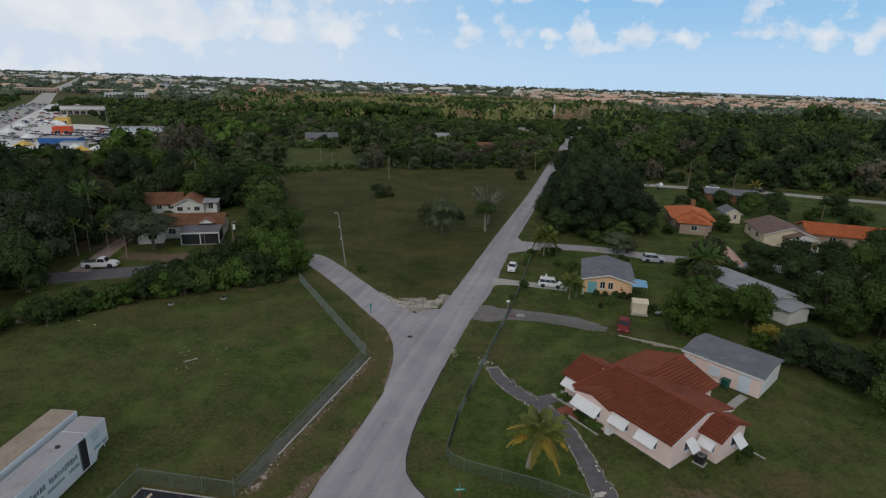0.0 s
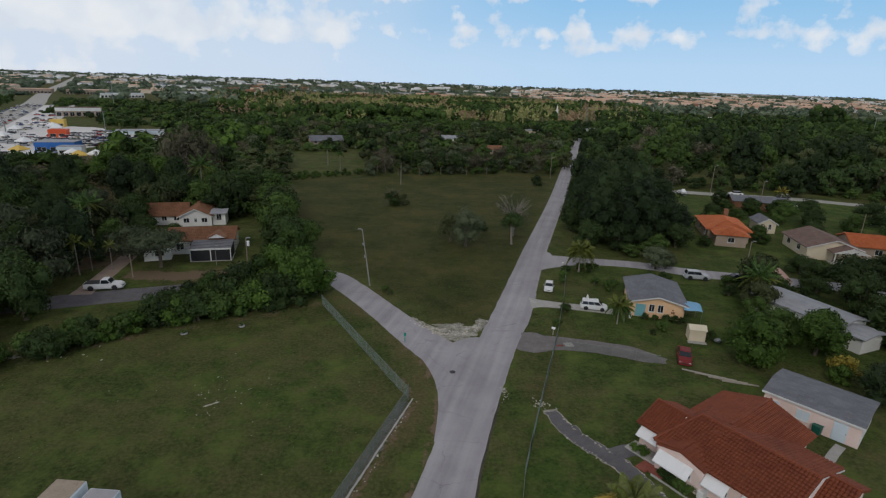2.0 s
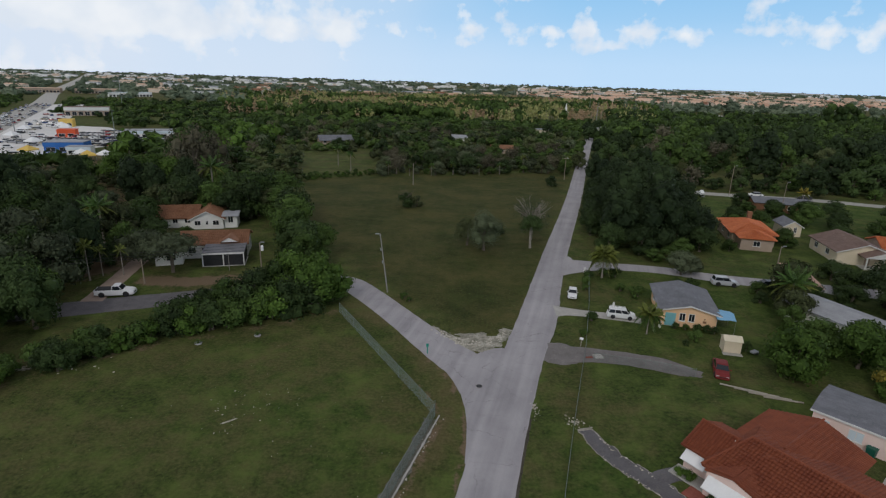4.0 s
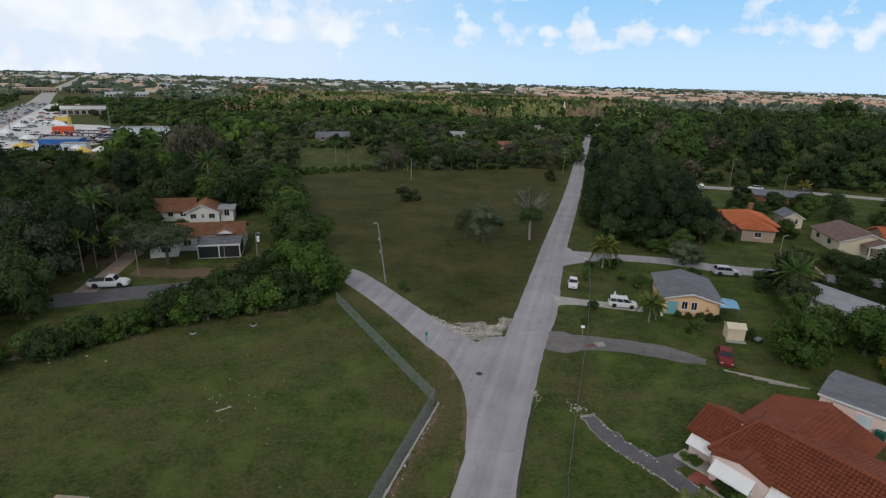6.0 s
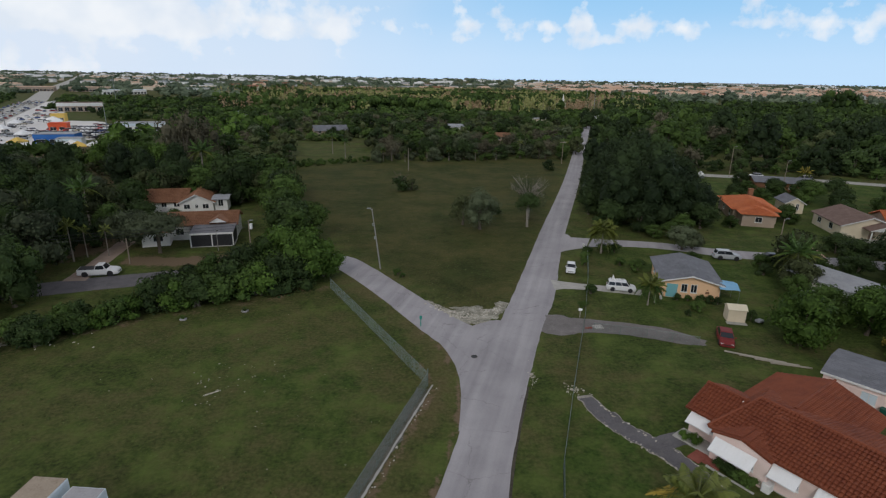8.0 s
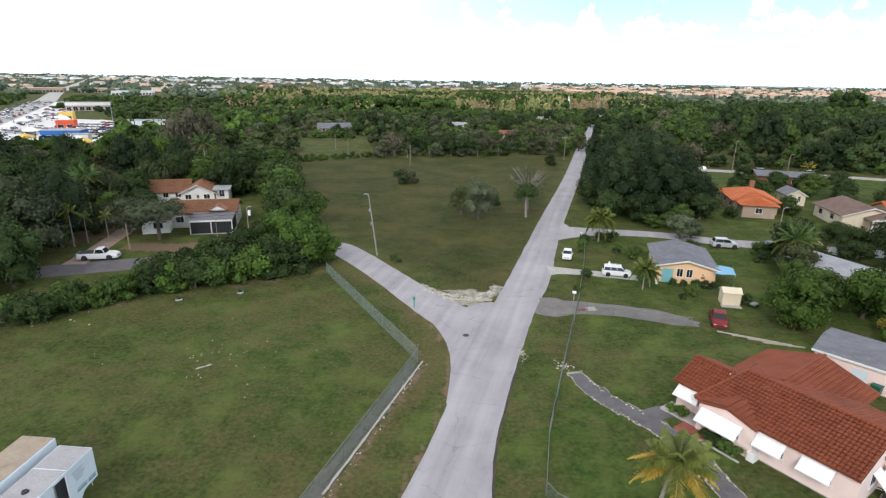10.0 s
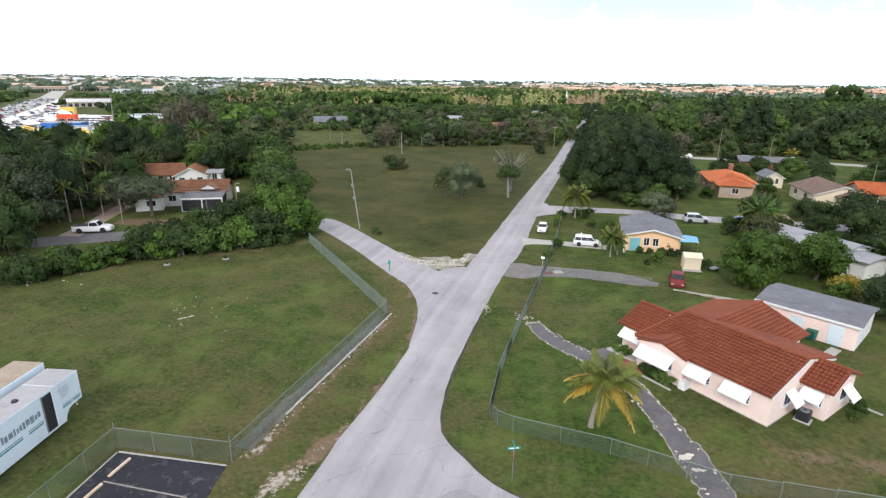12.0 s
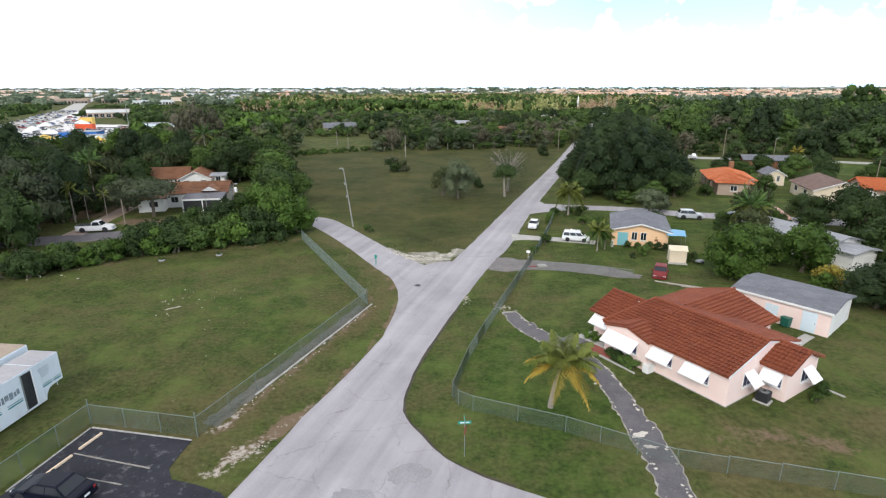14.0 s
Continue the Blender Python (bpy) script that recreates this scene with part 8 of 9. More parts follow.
plant(BUSHES, 1, 28.0, 196.0, 0.85)
plant(BUSHES, 1, 4.2, 133.0, 0.6)
plant(BUSHES, 0, -15.0, 92.3, 0.28)
plant(BUSHES, 0, -14.0, 91.0, 0.22)
# woods behind the field
grove([(-62, 188), (-40, 207), (10, 218), (44, 226), (50, 246), (-30, 250), (-36, 220), (-62, 208)], 4.6, [0, 1, 3, 5, 6, 3, 0], (0.45, 0.9), (CLEARING,), seed=5, limit=75)
grove([(-38, 245), (50, 244), (66, 330), (60, 400), (-110, 400), (-130, 270), (-86, 240), (-84, 268), (-44, 278)], 7.6, [0, 1, 3, 5, 6, 0], (0.5, 0.95), (CLEARING, [(-79, 284), (-60, 290), (-56, 308), (-80, 304)], [(12, 276), (26, 276), (26, 287), (12, 287)], [(50, 372), (63, 372), (63, 388), (50, 388)], [(-7, 314), (7, 314), (7, 330), (-7, 330)]), seed=6, limit=150, stuff=True)
# the great dark trees right of the lane
for x, y, k, s, tl in ((30.5, 127, 4, 1.0, 1.0), (38, 125.5, 4, 1.15, 1.05), (44.0, 128.0, 4, 1.05, 0.95), (34, 135, 4, 1.15, 1.05), (42, 137, 4, 1.2, 1.1), (48.0, 138.5, 4, 1.1, 0.95), (33.5, 146, 4, 1.0, 1.0), (41, 148, 4, 1.15, 1.1), (48.5, 150, 4, 1.0, 1.0),
                       (39, 158, 4, 1.1, 1.05), (48, 162, 4, 1.1, 1.0), (43, 172, 4, 1.1, 1.0), (27.0, 121.5, 0, 0.72, 1.0), (33, 119.8, 0, 0.7, 1.0), (26.2, 134, 0, 0.75, 0.95), (28.8, 143, 4, 0.72, 0.75), (31.6, 152.5, 0, 0.8, 0.95), (34.2, 163, 4, 0.7, 0.7), (36.8, 172, 0, 0.8, 0.95), (39.5, 181, 4, 0.7, 0.75), (50.8, 132.5, 4, 0.85, 0.75), (47.5, 123.5, 0, 0.8, 0.8), (41.5, 118.8, 1, 0.55, 0.9), (38.0, 116.0, 1, 0.5, 0.75), (34.5, 115.6, 1, 0.45, 0.7)):
    plant(KINDS, k, x, y, s, tl)
BACK = [(50, 203), (86, 194), (115, 189), (133, 182), (190, 165), (320, 125), (318, 112), (188, 150), (131, 170), (113, 177), (84, 183), (48, 192)]
grove([(40, 180), (58, 178), (64, 198), (84, 203), (135, 186), (220, 158), (300, 200), (330, 330), (90, 330), (62, 262)], 8.2, [0, 1, 4, 0, 3, 1, 0, 6], (0.65, 1.5), (BACK, [(49, 180), (60, 264), (50, 264), (30, 180)]), seed=8, limit=230, stuff=True)
grove([(56, 206), (86, 197.5), (115, 192.5), (134, 186), (190, 169), (230, 156), (232, 164), (192, 177), (136, 194), (116, 200), (88, 206), (60, 214)], 4.2, [0, 4, 0, 1], (0.4, 0.68), (BACK,), seed=41, limit=60, stuff=True, tall=(0.6, 0.9))
grove([(38, 205), (48, 200), (66, 262), (90, 350), (110, 440), (98, 440), (80, 350), (56, 262)], 6.0, [0, 1, 4], (0.6, 0.85), ([(28, 178), (51, 264), (77, 358), (87, 358), (60, 264), (37, 178)],), seed=9, limit=28, stuff=True)
# round the right-hand houses
for x, y, k, s, tl in ((35.4, 70.4, 2, 0.95, 1.02), (37.4, 73.0, 2, 0.75, 0.95), (45.9, 73.6, 2, 0.95, 0.98), (43.8, 78.2, 1, 0.6, 0.85), (42.0, 76.5, 1, 0.7, 0.9), (46.8, 61.5, 4, 0.78, 0.52), (49.5, 58.0, 4, 0.7, 0.5), (46.0, 87.6, 3, 0.72, 0.95), (43.6, 84.6, 1, 0.5, 0.9), (82, 173, 0, 0.6, 0.8), (66, 146, 1, 0.5, 0.8), (92, 144, 0, 0.7, 0.8), (100, 140, 1, 0.7, 0.85), (108, 136, 0, 0.8, 0.85), (50.0, 96.2, 3, 0.85, 1.1), (53.0, 98.6, 1, 0.7, 1.0), (48.6, 93.2, 3, 0.6, 0.9), (63.3, 100.2, 0, 0.62, 0.9), (37.0, 108.0, 5, 0.68, 0.9), (39.2, 108.6, 5, 0.5, 0.9), (81, 106, 0, 0.7, 0.8), (69.5, 128.5, 1, 0.5, 0.9), (71.5, 133.0, 0, 0.45, 0.9), (86, 135, 0, 0.6, 0.8), (99, 113, 1, 0.8, 0.9), (104, 118, 0, 0.8, 0.9), (54.5, 124.5, 1, 0.4, 0.8), (84, 159, 0, 0.7, 0.8), (92, 160, 1, 0.65, 0.8), (97, 164, 5, 0.6, 0.9), (79, 163, 1, 0.5, 0.8), (50.0, 78.6, 1, 0.6, 0.9), (59.0, 93.5, 0, 0.6, 0.8),
                       (65.5, 107.5, 0, 0.6, 0.75), (71.0, 104.5, 0, 0.5, 0.7), (62, 99, 1, 0.5, 0.7), (72, 145, 1, 0.65, 0.9), (68, 150, 0, 0.6, 0.9), (88, 150, 1, 0.8, 0.9), (96, 152, 0, 0.8, 0.9), (112, 150, 0, 0.9, 0.8), (84, 158, 1, 0.6, 0.9)):
    plant(KINDS, k, x, y, s, tl)
grove([(57, 64), (96, 48), (130, 80), (118, 106), (88, 104), (66, 98), (60, 84), (57, 72)], 5.6, [0, 0, 1, 0, 0], (0.62, 0.95), ([(44, 70), (58, 68), (62, 92), (48, 94)], [(56, 106), (120, 94), (120, 86), (56, 100)]), seed=12, limit=60)
grove([(48, 52), (58, 40), (90, 30), (100, 48), (58, 64), (52, 62)], 5.6, [0, 0, 1], (0.6, 0.85), seed=13, limit=24)
plant(BUSHES, 2, 44.2, 66.4, 0.62)
yb = tree_thing("yellow-leaved shrub beside the outbuilding", "shrub", 410, 2.6, 1.9, LEAF_YELLOW, 600, 0.2, 7, 0.05, 0.8, 0.6, stems=3, name="shrub")
yb.matrix_basis = pose(46.0, 68.2, 0, 0, 0, 0)
for x, y, s in ((26.2, 83.9, 0.25), (27.6, 83.6, 0.25), (29.2, 83.2, 0.28), (30.4, 82.9, 0.28), (31.4, 82.6, 0.26), (27.5, 80.2, 0.42), (33.3, 77.4, 0.34), (25.5, 78.6, 0.2), (14.2, 85.8, 0.4), (11.8, 80.5, 0.3), (17.2, 101.5, 0.38), (18.2, 104.0, 0.45), (21.5, 106.0, 0.42), (23.5, 105.5, 0.5), (16.4, 98.5, 0.3), (24.5, 96.0, 0.55), (22.5, 98.5, 0.4), (36, 101, 0.5), (33.5, 101.5, 0.45), (47, 99.5, 0.6), (50, 98.5, 0.65), (53, 98, 0.6), (56, 97, 0.6), (45, 95, 0.5)):
    plant(BUSHES, int(rng_f.choice([0, 1, 0])), x, y, s)
for lx, ly, s in ((-7.4, -1.15, 0.24), (-8.2, -1.15, 0.26), (-9.0, -1.15, 0.26), (-9.8, -1.1, 0.24), (-13.6, -0.0, 0.22), (-12.7, 0.1, 0.26), (2.9, 8.2, 0.26), (3.2, 6.6, 0.2)):
    q = to_world(house, lx, ly)
    plant(BUSHES, 0 if lx > -12 else 2, q.translation.x, q.translation.y, s)
# garden palms
gp = palm_thing("leaning coconut palm with yellowing lower fronds", 501, 4.0, 32, 3.5, (PALM_LIME, PALM_YELLOW), (0.8, 0.1), (0.85, 1.35), "", 0.16, 0.85, (72, -8), 0.70)
gp.matrix_basis = pose(8.5, 41.0, rise(8.5, 41.0), 0, 0, 0)
gp = palm_thing("full-crowned palm at the street corner", 502, 4.6, 46, 3.4, (PALM_LIME, PALM_LIME), (0.1, 0.1), (0.8, 1.7), "", 0.14, 1.05, (75, -30))
gp.matrix_basis = pose(21.0, 105.0, 0, 0, 0, 0)
gp = palm_thing("slender feathery palm beside the peach house", 503, 3.3, 26, 2.3, (PALM_LIME, PALM_GREEN), (0.05, 0.0), (0.5, 1.3), "", 0.09, 0.6)
gp.matrix_basis = pose(21.2, 81.8, 0, 0, 0, 0)
gp = palm_thing("slender feathery palm beside the peach house", 504, 2.4, 18, 1.7, (PALM_LIME, PALM_GREEN), (0.0, 0.0), (0.5, 1.3), "", 0.08, 0.5)
gp.matrix_basis = pose(22.6, 82.9, 0, 0, 0, 40)
gp = palm_thing("wide coconut palm with arching fronds", 505, 5.4, 30, 4.0, (PALM_GREEN, PALM_LIME), (0.2, 0.2), (0.35, 0.95), "", 0.17, 0.8)
gp.matrix_basis = pose(46.8, 90.5, 0, 0, 0, 0)
gp = palm_thing("yellowish palm tree beside the back street", 506, 4.0, 20, 2.6, (LEAF_YELLOW, PALM_LIME), (0.2, 0.2), (0.35, 0.95), "", 0.15, 0.7)
gp.matrix_basis = pose(103.0, 176.0, 0, 0, 0, 0)

for mat_, vs_, fs_, n_, tones_ in WOODS.values():
    set_tone(solid("woodland", data_mesh("woodland", np.concatenate(vs_), fs_, mat_), mat_, "dense mixed subtropical woodland", "trees", "stuff"), tones_)


# ---- the distance ----
def spread(rng, n, y0, y1, half=0.95, holes=()):
    out = []
    while len(out) < n:
        y = math.sqrt(rng.uniform(y0 * y0, y1 * y1))
        x = rng.uniform(-half, half) * y
        if any(hit_poly(x, y, h) for h in holes):
            continue
        out.append((x, y))
    return out


HIGHWAY = [(-190, 190, 22), (-225, 240, 22), (-265, 308, 22), (-325, 412, 20), (-405, 548, 18), (-625, 885, 17), (-1145, 1725, 22), (-2600, 4050, 40)]
HW_POLY = [(x - 24 - 0.005 * y, y) for x, y, w in HIGHWAY] + [(x + 24, y) for x, y, w in reversed(HIGHWAY)]
PLAZA = [(-145, 205), (-165, 300), (-150, 330), (-205, 340), (-290, 440), (-330, 430), (-280, 250), (-220, 205)]
LANE_FAR = [(45, 225), (55, 266), (80, 358), (102, 440), (112, 440), (88, 358), (62, 266), (52, 225)]
rng_w = np.random.default_rng(5)
spots = [(x, y, ((rng_w.uniform(4.5, 7.0) if y < 360 else rng_w.uniform(3.2, 5.2)) if x < 0.27 * y else rng_w.uniform(6, 10.5)), rng_w.uniform(3.2, 5.0)) for x, y in spread(rng_w, 1700, 290, 640, 0.98, (HW_POLY, PLAZA, LANE_FAR, CLEARING, [(-0.36 * 490, 490), (0.27 * 490, 490), (0.27 * 640, 645), (-0.36 * 640, 645)], [(-130, 270), (66, 246), (66, 330), (60, 400), (-130, 400)], [(90, 170), (320, 150), (330, 330), (80, 330)]))]
# two thirds take a lighter leaf colour, in place of sunlight on these woods
stuff_trees("far_woods", rng_w, [q for k, q in enumerate(spots) if k % 3], LEAF_MID, "dense green woods", 28, 3, 0.37)
stuff_trees("far_woods", rng_w, spots[::3], LEAF_DARK, "dense dark green woods", 28, 3, 0.37)
spots = [(-x, y, (rng_w.uniform(4.5, 7) if y < 250 else rng_w.uniform(6, 9)), rng_w.uniform(3.5, 5.5)) for x, y in [(rng_w.uniform(100, 160), rng_w.uniform(165, 330)) for _ in range(170)] if not hit_poly(-x, y, PLAZA) and not hit_poly(-x, y, HW_POLY) and not (x < 172 and y < 235 and x < 150) and not (134 < x and y > 258)]
# brighter leaf colours here stand for sun on the woods
stuff_trees("far_woods", rng_w, spots[::2], LEAF_BRIGHT, "woods before the shops, leaf colour raised for sunlight", 46, 4)
stuff_trees("far_woods", rng_w, spots[1::2], LEAF_MID, "dense green woods before the shops", 46, 4)
# low growth that fills the gaps between the houses in the woods
HOMES = [[(-79, 284), (-60, 288), (-56, 308), (-80, 306)], [(-8, 312), (8, 312), (8, 331), (-8, 331)], [(12, 274), (26, 274), (26, 288), (12, 288)], [(49, 370), (64, 370), (64, 390), (49, 390)], LANE_FAR, CLEARING, PLAZA]
spots = [(x, y, rng_w.uniform(2.2, 5.0), rng_w.uniform(2.0, 3.6)) for x, y in [(rng_w.uniform(-130, 64), rng_w.uniform(240, 410)) for _ in range(620)] if not any(hit_poly(x, y, h_) for h_ in HOMES)]
stuff_trees("undergrowth", rng_w, spots[::2], LEAF_MID, "green undergrowth between the wood's trees", 30, 3)
stuff_trees("undergrowth", rng_w, spots[1::2], LEAF_DRY, "dull green undergrowth between the wood's trees", 30, 3)
# pale pine and melaleuca stand, its leaf colour raised for sunlight, thinning out at both ends
spots, dark_spots = [], []
for _ in range(6500):
    y = math.sqrt(rng_w.uniform(455 ** 2, 980 ** 2))
    u = rng_w.normal(-0.03, 0.17)
    patchy = noise.noise((u * 9.0, y * 0.011, 4.0))
    foot = 470 + 55 * noise.noise((u * 14.0, 3.0, 1.0)) - (40 if u < -0.22 else 0)
    if y < foot or not -0.42 < u < 0.36:
        continue
    if patchy < -0.22 or rng_w.random() < 0.05:
        dark_spots.append((u * y, y, rng_w.uniform(7, 12), rng_w.uniform(3.0, 5.0)))
    else:
        spots.append((u * y, y, rng_w.uniform(7.5, 13.0) * (0.9 + 0.4 * patchy), rng_w.uniform(1.0, 1.9)))
vs_, fs_ = [], []
for x, y, h, r in spots[::2]:
    k = len(vs_)
    lx, ly = rng_w.uniform(-0.5, 0.5, 2)
    for z, q in ((0, 0.20), (h - 1.5, 0.09)):
        f_ = z / h
        vs_ += [(x + q + lx * f_, y + ly * f_, z), (x - q * 0.5 + lx * f_, y + q * 0.87 + ly * f_, z), (x - q * 0.5 + lx * f_, y - q * 0.87 + ly * f_, z)]
    fs_ += [(k, k + 1, k + 4, k + 3), (k + 1, k + 2, k + 5, k + 4), (k + 2, k, k + 3, k + 5)]
PALE_BARK = surface("pale_bark", (0.24, 0.19, 0.14), (0.44, 0.37, 0.29), 0.9, 0.05, 0.5, 0.0, space="World", per_island=0.6)
solid("pine_trunks", data_mesh("pine_trunks", vs_, fs_, PALE_BARK), PALE_BARK, "pale thin trunks of the pine stand", "trees", "stuff")
# rust is the trees' own; its brightness is raised for sunlight too
PINE_RUST = surface("rusty_pine_leaf", (0.26, 0.175, 0.10), (0.48, 0.345, 0.21), 0.75, 0.02, 0.3, 0.0, per_island=0.5, spec=0.15, space="World")
pine_lots = {False: [], True: []}
for x, y, h, r in spots:                 # narrow ragged crowns, densest high up
    n = 16
    f_ = rng_w.uniform(0.0, 1.0, n)
    w_ = r * (0.45 + 0.9 * np.sin(np.pi * (0.15 + 0.75 * f_)))
    a_ = rng_w.uniform(0, 6.28, n)
    cen_ = np.stack([x + w_ * np.cos(a_) * rng_w.uniform(0.3, 1, n), y + w_ * np.sin(a_) * rng_w.uniform(0.3, 1, n), h * (0.28 + 0.72 * f_)], -1)
    nor_ = np.stack([np.cos(a_), np.sin(a_), np.full(n, 0.7)], -1)
    v, f = leaf_quads(rng_w, cen_, nor_, r * 0.62)
    pine_lots[noise.noise((x / y * 11.0, y * 0.012, 9.0)) + rng_w.normal(0, 0.12) > 0.06].append(v)
for rusty, lots in pine_lots.items():
    vv = np.concatenate(lots)
    pm = PINE_RUST if rusty else LEAF_PINE_LIT
    solid("pine_stand", data_mesh("pine_stand", vv, np.arange(len(vv)).reshape(-1, 4), pm), pm, "rusty half-bare stand of thin pines" if rusty else "thin yellow-green stand of pines", "trees", "stuff")
stuff_trees("far_woods", rng_w, dark_spots, LEAF_MID, "dark trees among the pale pines", 26, 3, 0.38)
spots = [(u * y, y, rng_w.uniform(3.5, 6.0), rng_w.uniform(2.6, 4.5)) for u, y in [(rng_w.uniform(-0.37, 0.32), rng_w.uniform(395, 490)) for _ in range(260)] if not hit_poly(u * y, y, LANE_FAR) and not hit_poly(u * y, y, [(48, 368), (65, 368), (65, 392), (48, 392)])]
stuff_trees("far_woods", rng_w, spots, LEAF_MID, "dark woods before the pale pines", 26, 3, 0.38)
# these far trees carry the haze in their leaf colour
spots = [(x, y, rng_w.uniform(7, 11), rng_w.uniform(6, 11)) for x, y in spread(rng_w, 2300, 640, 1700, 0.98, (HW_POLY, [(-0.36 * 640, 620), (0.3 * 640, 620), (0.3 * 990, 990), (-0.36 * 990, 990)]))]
stuff_trees("far_woods", rng_w, spots, LEAF_FAR_HAZED, "distant tree cover among houses", 24, 3)
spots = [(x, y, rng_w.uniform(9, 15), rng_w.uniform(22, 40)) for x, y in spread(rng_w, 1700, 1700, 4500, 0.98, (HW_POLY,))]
stuff_trees("far_woods", rng_w, spots, LEAF_FAR_HAZED, "tree line towards the horizon, haze put into its leaf colour", 22, 3, 0.4)
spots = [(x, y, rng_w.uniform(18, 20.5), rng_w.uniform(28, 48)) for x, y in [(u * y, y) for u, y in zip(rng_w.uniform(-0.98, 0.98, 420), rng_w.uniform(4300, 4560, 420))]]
stuff_trees("far_woods", rng_w, spots, LEAF_FAR_HAZED, "low wooded line on the horizon", 14, 3, 0.4)
for x, y, h, r in ((332, 508, 20, 4.5), (338, 512, 24, 5), (345, 509, 22, 5), (352, 513, 24, 5), (359, 510, 21, 4.5), (364, 512, 17, 4), (-150, 560, 15, 5)):
    stuff_trees("far_tree", rng_w, [(x, y, h, r), (x, y, h * 0.7, r), (x + 0.5, y, h * 0.42, r)], LEAF_MID, "tall feathery tree standing above the woods", 130, 4, 0.13)
# the hill's colour is that of the haze, put straight into its surface
solid("landfill_hill", patch((2350, 4300), 560, 130, 14.0, -25, 0.25, 41, 6, 48), surface("hazed_hill", (0.30, 0.31, 0.30), (0.40, 0.40, 0.38), 0.95, 0.004, 0.05, 0.0, space="World"), "long low hill on the horizon in a haze-pale colour", "hill", "structure")

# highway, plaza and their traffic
# concrete colour raised to stand for sunlight on the far paving
HWAY = surface("sun_lifted_concrete", (0.66, 0.64, 0.61), (0.82, 0.80, 0.77), 0.9, 0.03, 0.6, 0.0, space="World")
paving("road", ribbon(HIGHWAY, 0.05, 0.3, 12.0, 2), CONCRETE, "wide pale highway running to the horizon")
paving("plaza_pavement", patch((-215, 285), 42, 80, 0.03, 28, 0.12, 44), HWAY, "concrete forecourt of the shops, paled to stand for sunlight", "pavement")
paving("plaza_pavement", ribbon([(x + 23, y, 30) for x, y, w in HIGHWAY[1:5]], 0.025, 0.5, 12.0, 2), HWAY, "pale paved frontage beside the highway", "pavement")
set_cover(solid("highway_verge", ribbon([(x - 20, y, 16) for x, y, w in HIGHWAY[1:6]], 0.03, 0.5, 20.0, 1), GRASS, "green verge beside the highway", "grass", "structure"))
line = curve_points([(p[0], p[1]) for p in HIGHWAY[:5]], 1.0)
for k in range(120):
    i = int(rng_w.uniform(20, len(line) - 20))
    p, d = line[i], line[i + 3] - line[i]
    a = math.degrees(math.atan2(d[1], d[0]))
    off = rng_w.choice([-8.5, -5.5, -2.5, 2.5, 5.5, 8.5])
    n = np.array((d[1], -d[0])) / np.linalg.norm(d)
    copy_thing(far_car, pose(p[0] + n[0] * off, p[1] + n[1] * off, 0.06, 0, 0, a + (180 if off < 0 else 0)))
for k in range(70):
    i = int(rng_w.uniform(30, len(line) - 20))
    p, d = line[i], line[i + 3] - line[i]
    n = np.array((d[1], -d[0])) / np.linalg.norm(d)
    off = rng_w.uniform(16, 34)
    copy_thing(far_car, pose(p[0] + n[0] * off, p[1] + n[1] * off, 0.06, 0, 0, rng_w.choice([20, 110, 35]) + rng_w.uniform(-8, 8)))
for k in range(90):
    copy_thing(far_car, pose(-165 - 3.1 * (k % 18) + 0.55 * 6.5 * (k // 18), 262 + 0.3 * (k % 18) + 6.5 * (k // 18) * 2.0, 0.06, 0, 0, 75 + rng_w.uniform(-4, 4)))
for k in range(30):
    copy_thing(far_car, pose(-142 - 3.6 * (k % 10), 276 + 1.2 * (k % 10) + 7.0 * (k // 10), 0.06, 0, 0, 85 + rng_w.uniform(-4, 4)))
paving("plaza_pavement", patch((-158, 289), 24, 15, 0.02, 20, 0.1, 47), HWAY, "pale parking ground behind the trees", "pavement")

SHOP_BLUE = surface("blue_shop_paint", (0.02, 0.12, 0.42), (0.04, 0.18, 0.52), 0.6, 0.2, 4.0, 0.0)
SHOP_RED = surface("orange_red_shop_paint", (0.62, 0.075, 0.02), (0.74, 0.12, 0.04), 0.6, 0.2, 4.0, 0.0)
SHOP_YELLOW = surface("yellow_shop_paint", (0.70, 0.46, 0.09), (0.80, 0.56, 0.15), 0.6, 0.2, 4.0, 0.0)


def shop(label, x, y, rz, w, d, h, wall, roof_mat, band=None):
    t = thing("shop", label, "shop", x, y, 0, rz)
    part("wall", box(-w / 2, -d / 2, -0.2, w / 2, d / 2, h, 0.05), wall, t)
    part("roof", box(-w / 2 - 0.2, -d / 2 - 0.2, h, w / 2 + 0.2, d / 2 + 0.2, h + 0.25, 0.05), roof_mat, t)
    if band:
        part("fascia", box(-w / 2 - 0.15, -d / 2 - 0.25, h * 0.62, w / 2 + 0.15, -d / 2 - 0.003, h - 0.05), band, t)
    n = max(2, int(w / 4))
    for k in range(n):
        c = -w / 2 + w * (k + 0.5) / n
        window(t, c, -d / 2, 0.3, w / n * 0.7, h * 0.45, 0, WHITE_TRIM, GLASS, 1, False)
    return t


shop("blue and white shop with a pale roof", -172, 243, 14, 15, 9, 4.2, SHOP_BLUE, ROOF_PALE, SHOP_BLUE)
shop("low white flat-roofed shop annexe", -162, 236, 14, 9, 5, 3.2, WHITE_WALL, ROOF_PALE, PALE_BLUE)
shop("orange-red flat-roofed kiosk building", -206, 293, 18, 8, 6, 3.8, SHOP_RED, SHOP_RED, SHOP_RED)
shop("yellow flat-roofed kiosk building", -241, 344, 18, 7, 6, 4.4, SHOP_YELLOW, SHOP_YELLOW, SHOP_YELLOW)
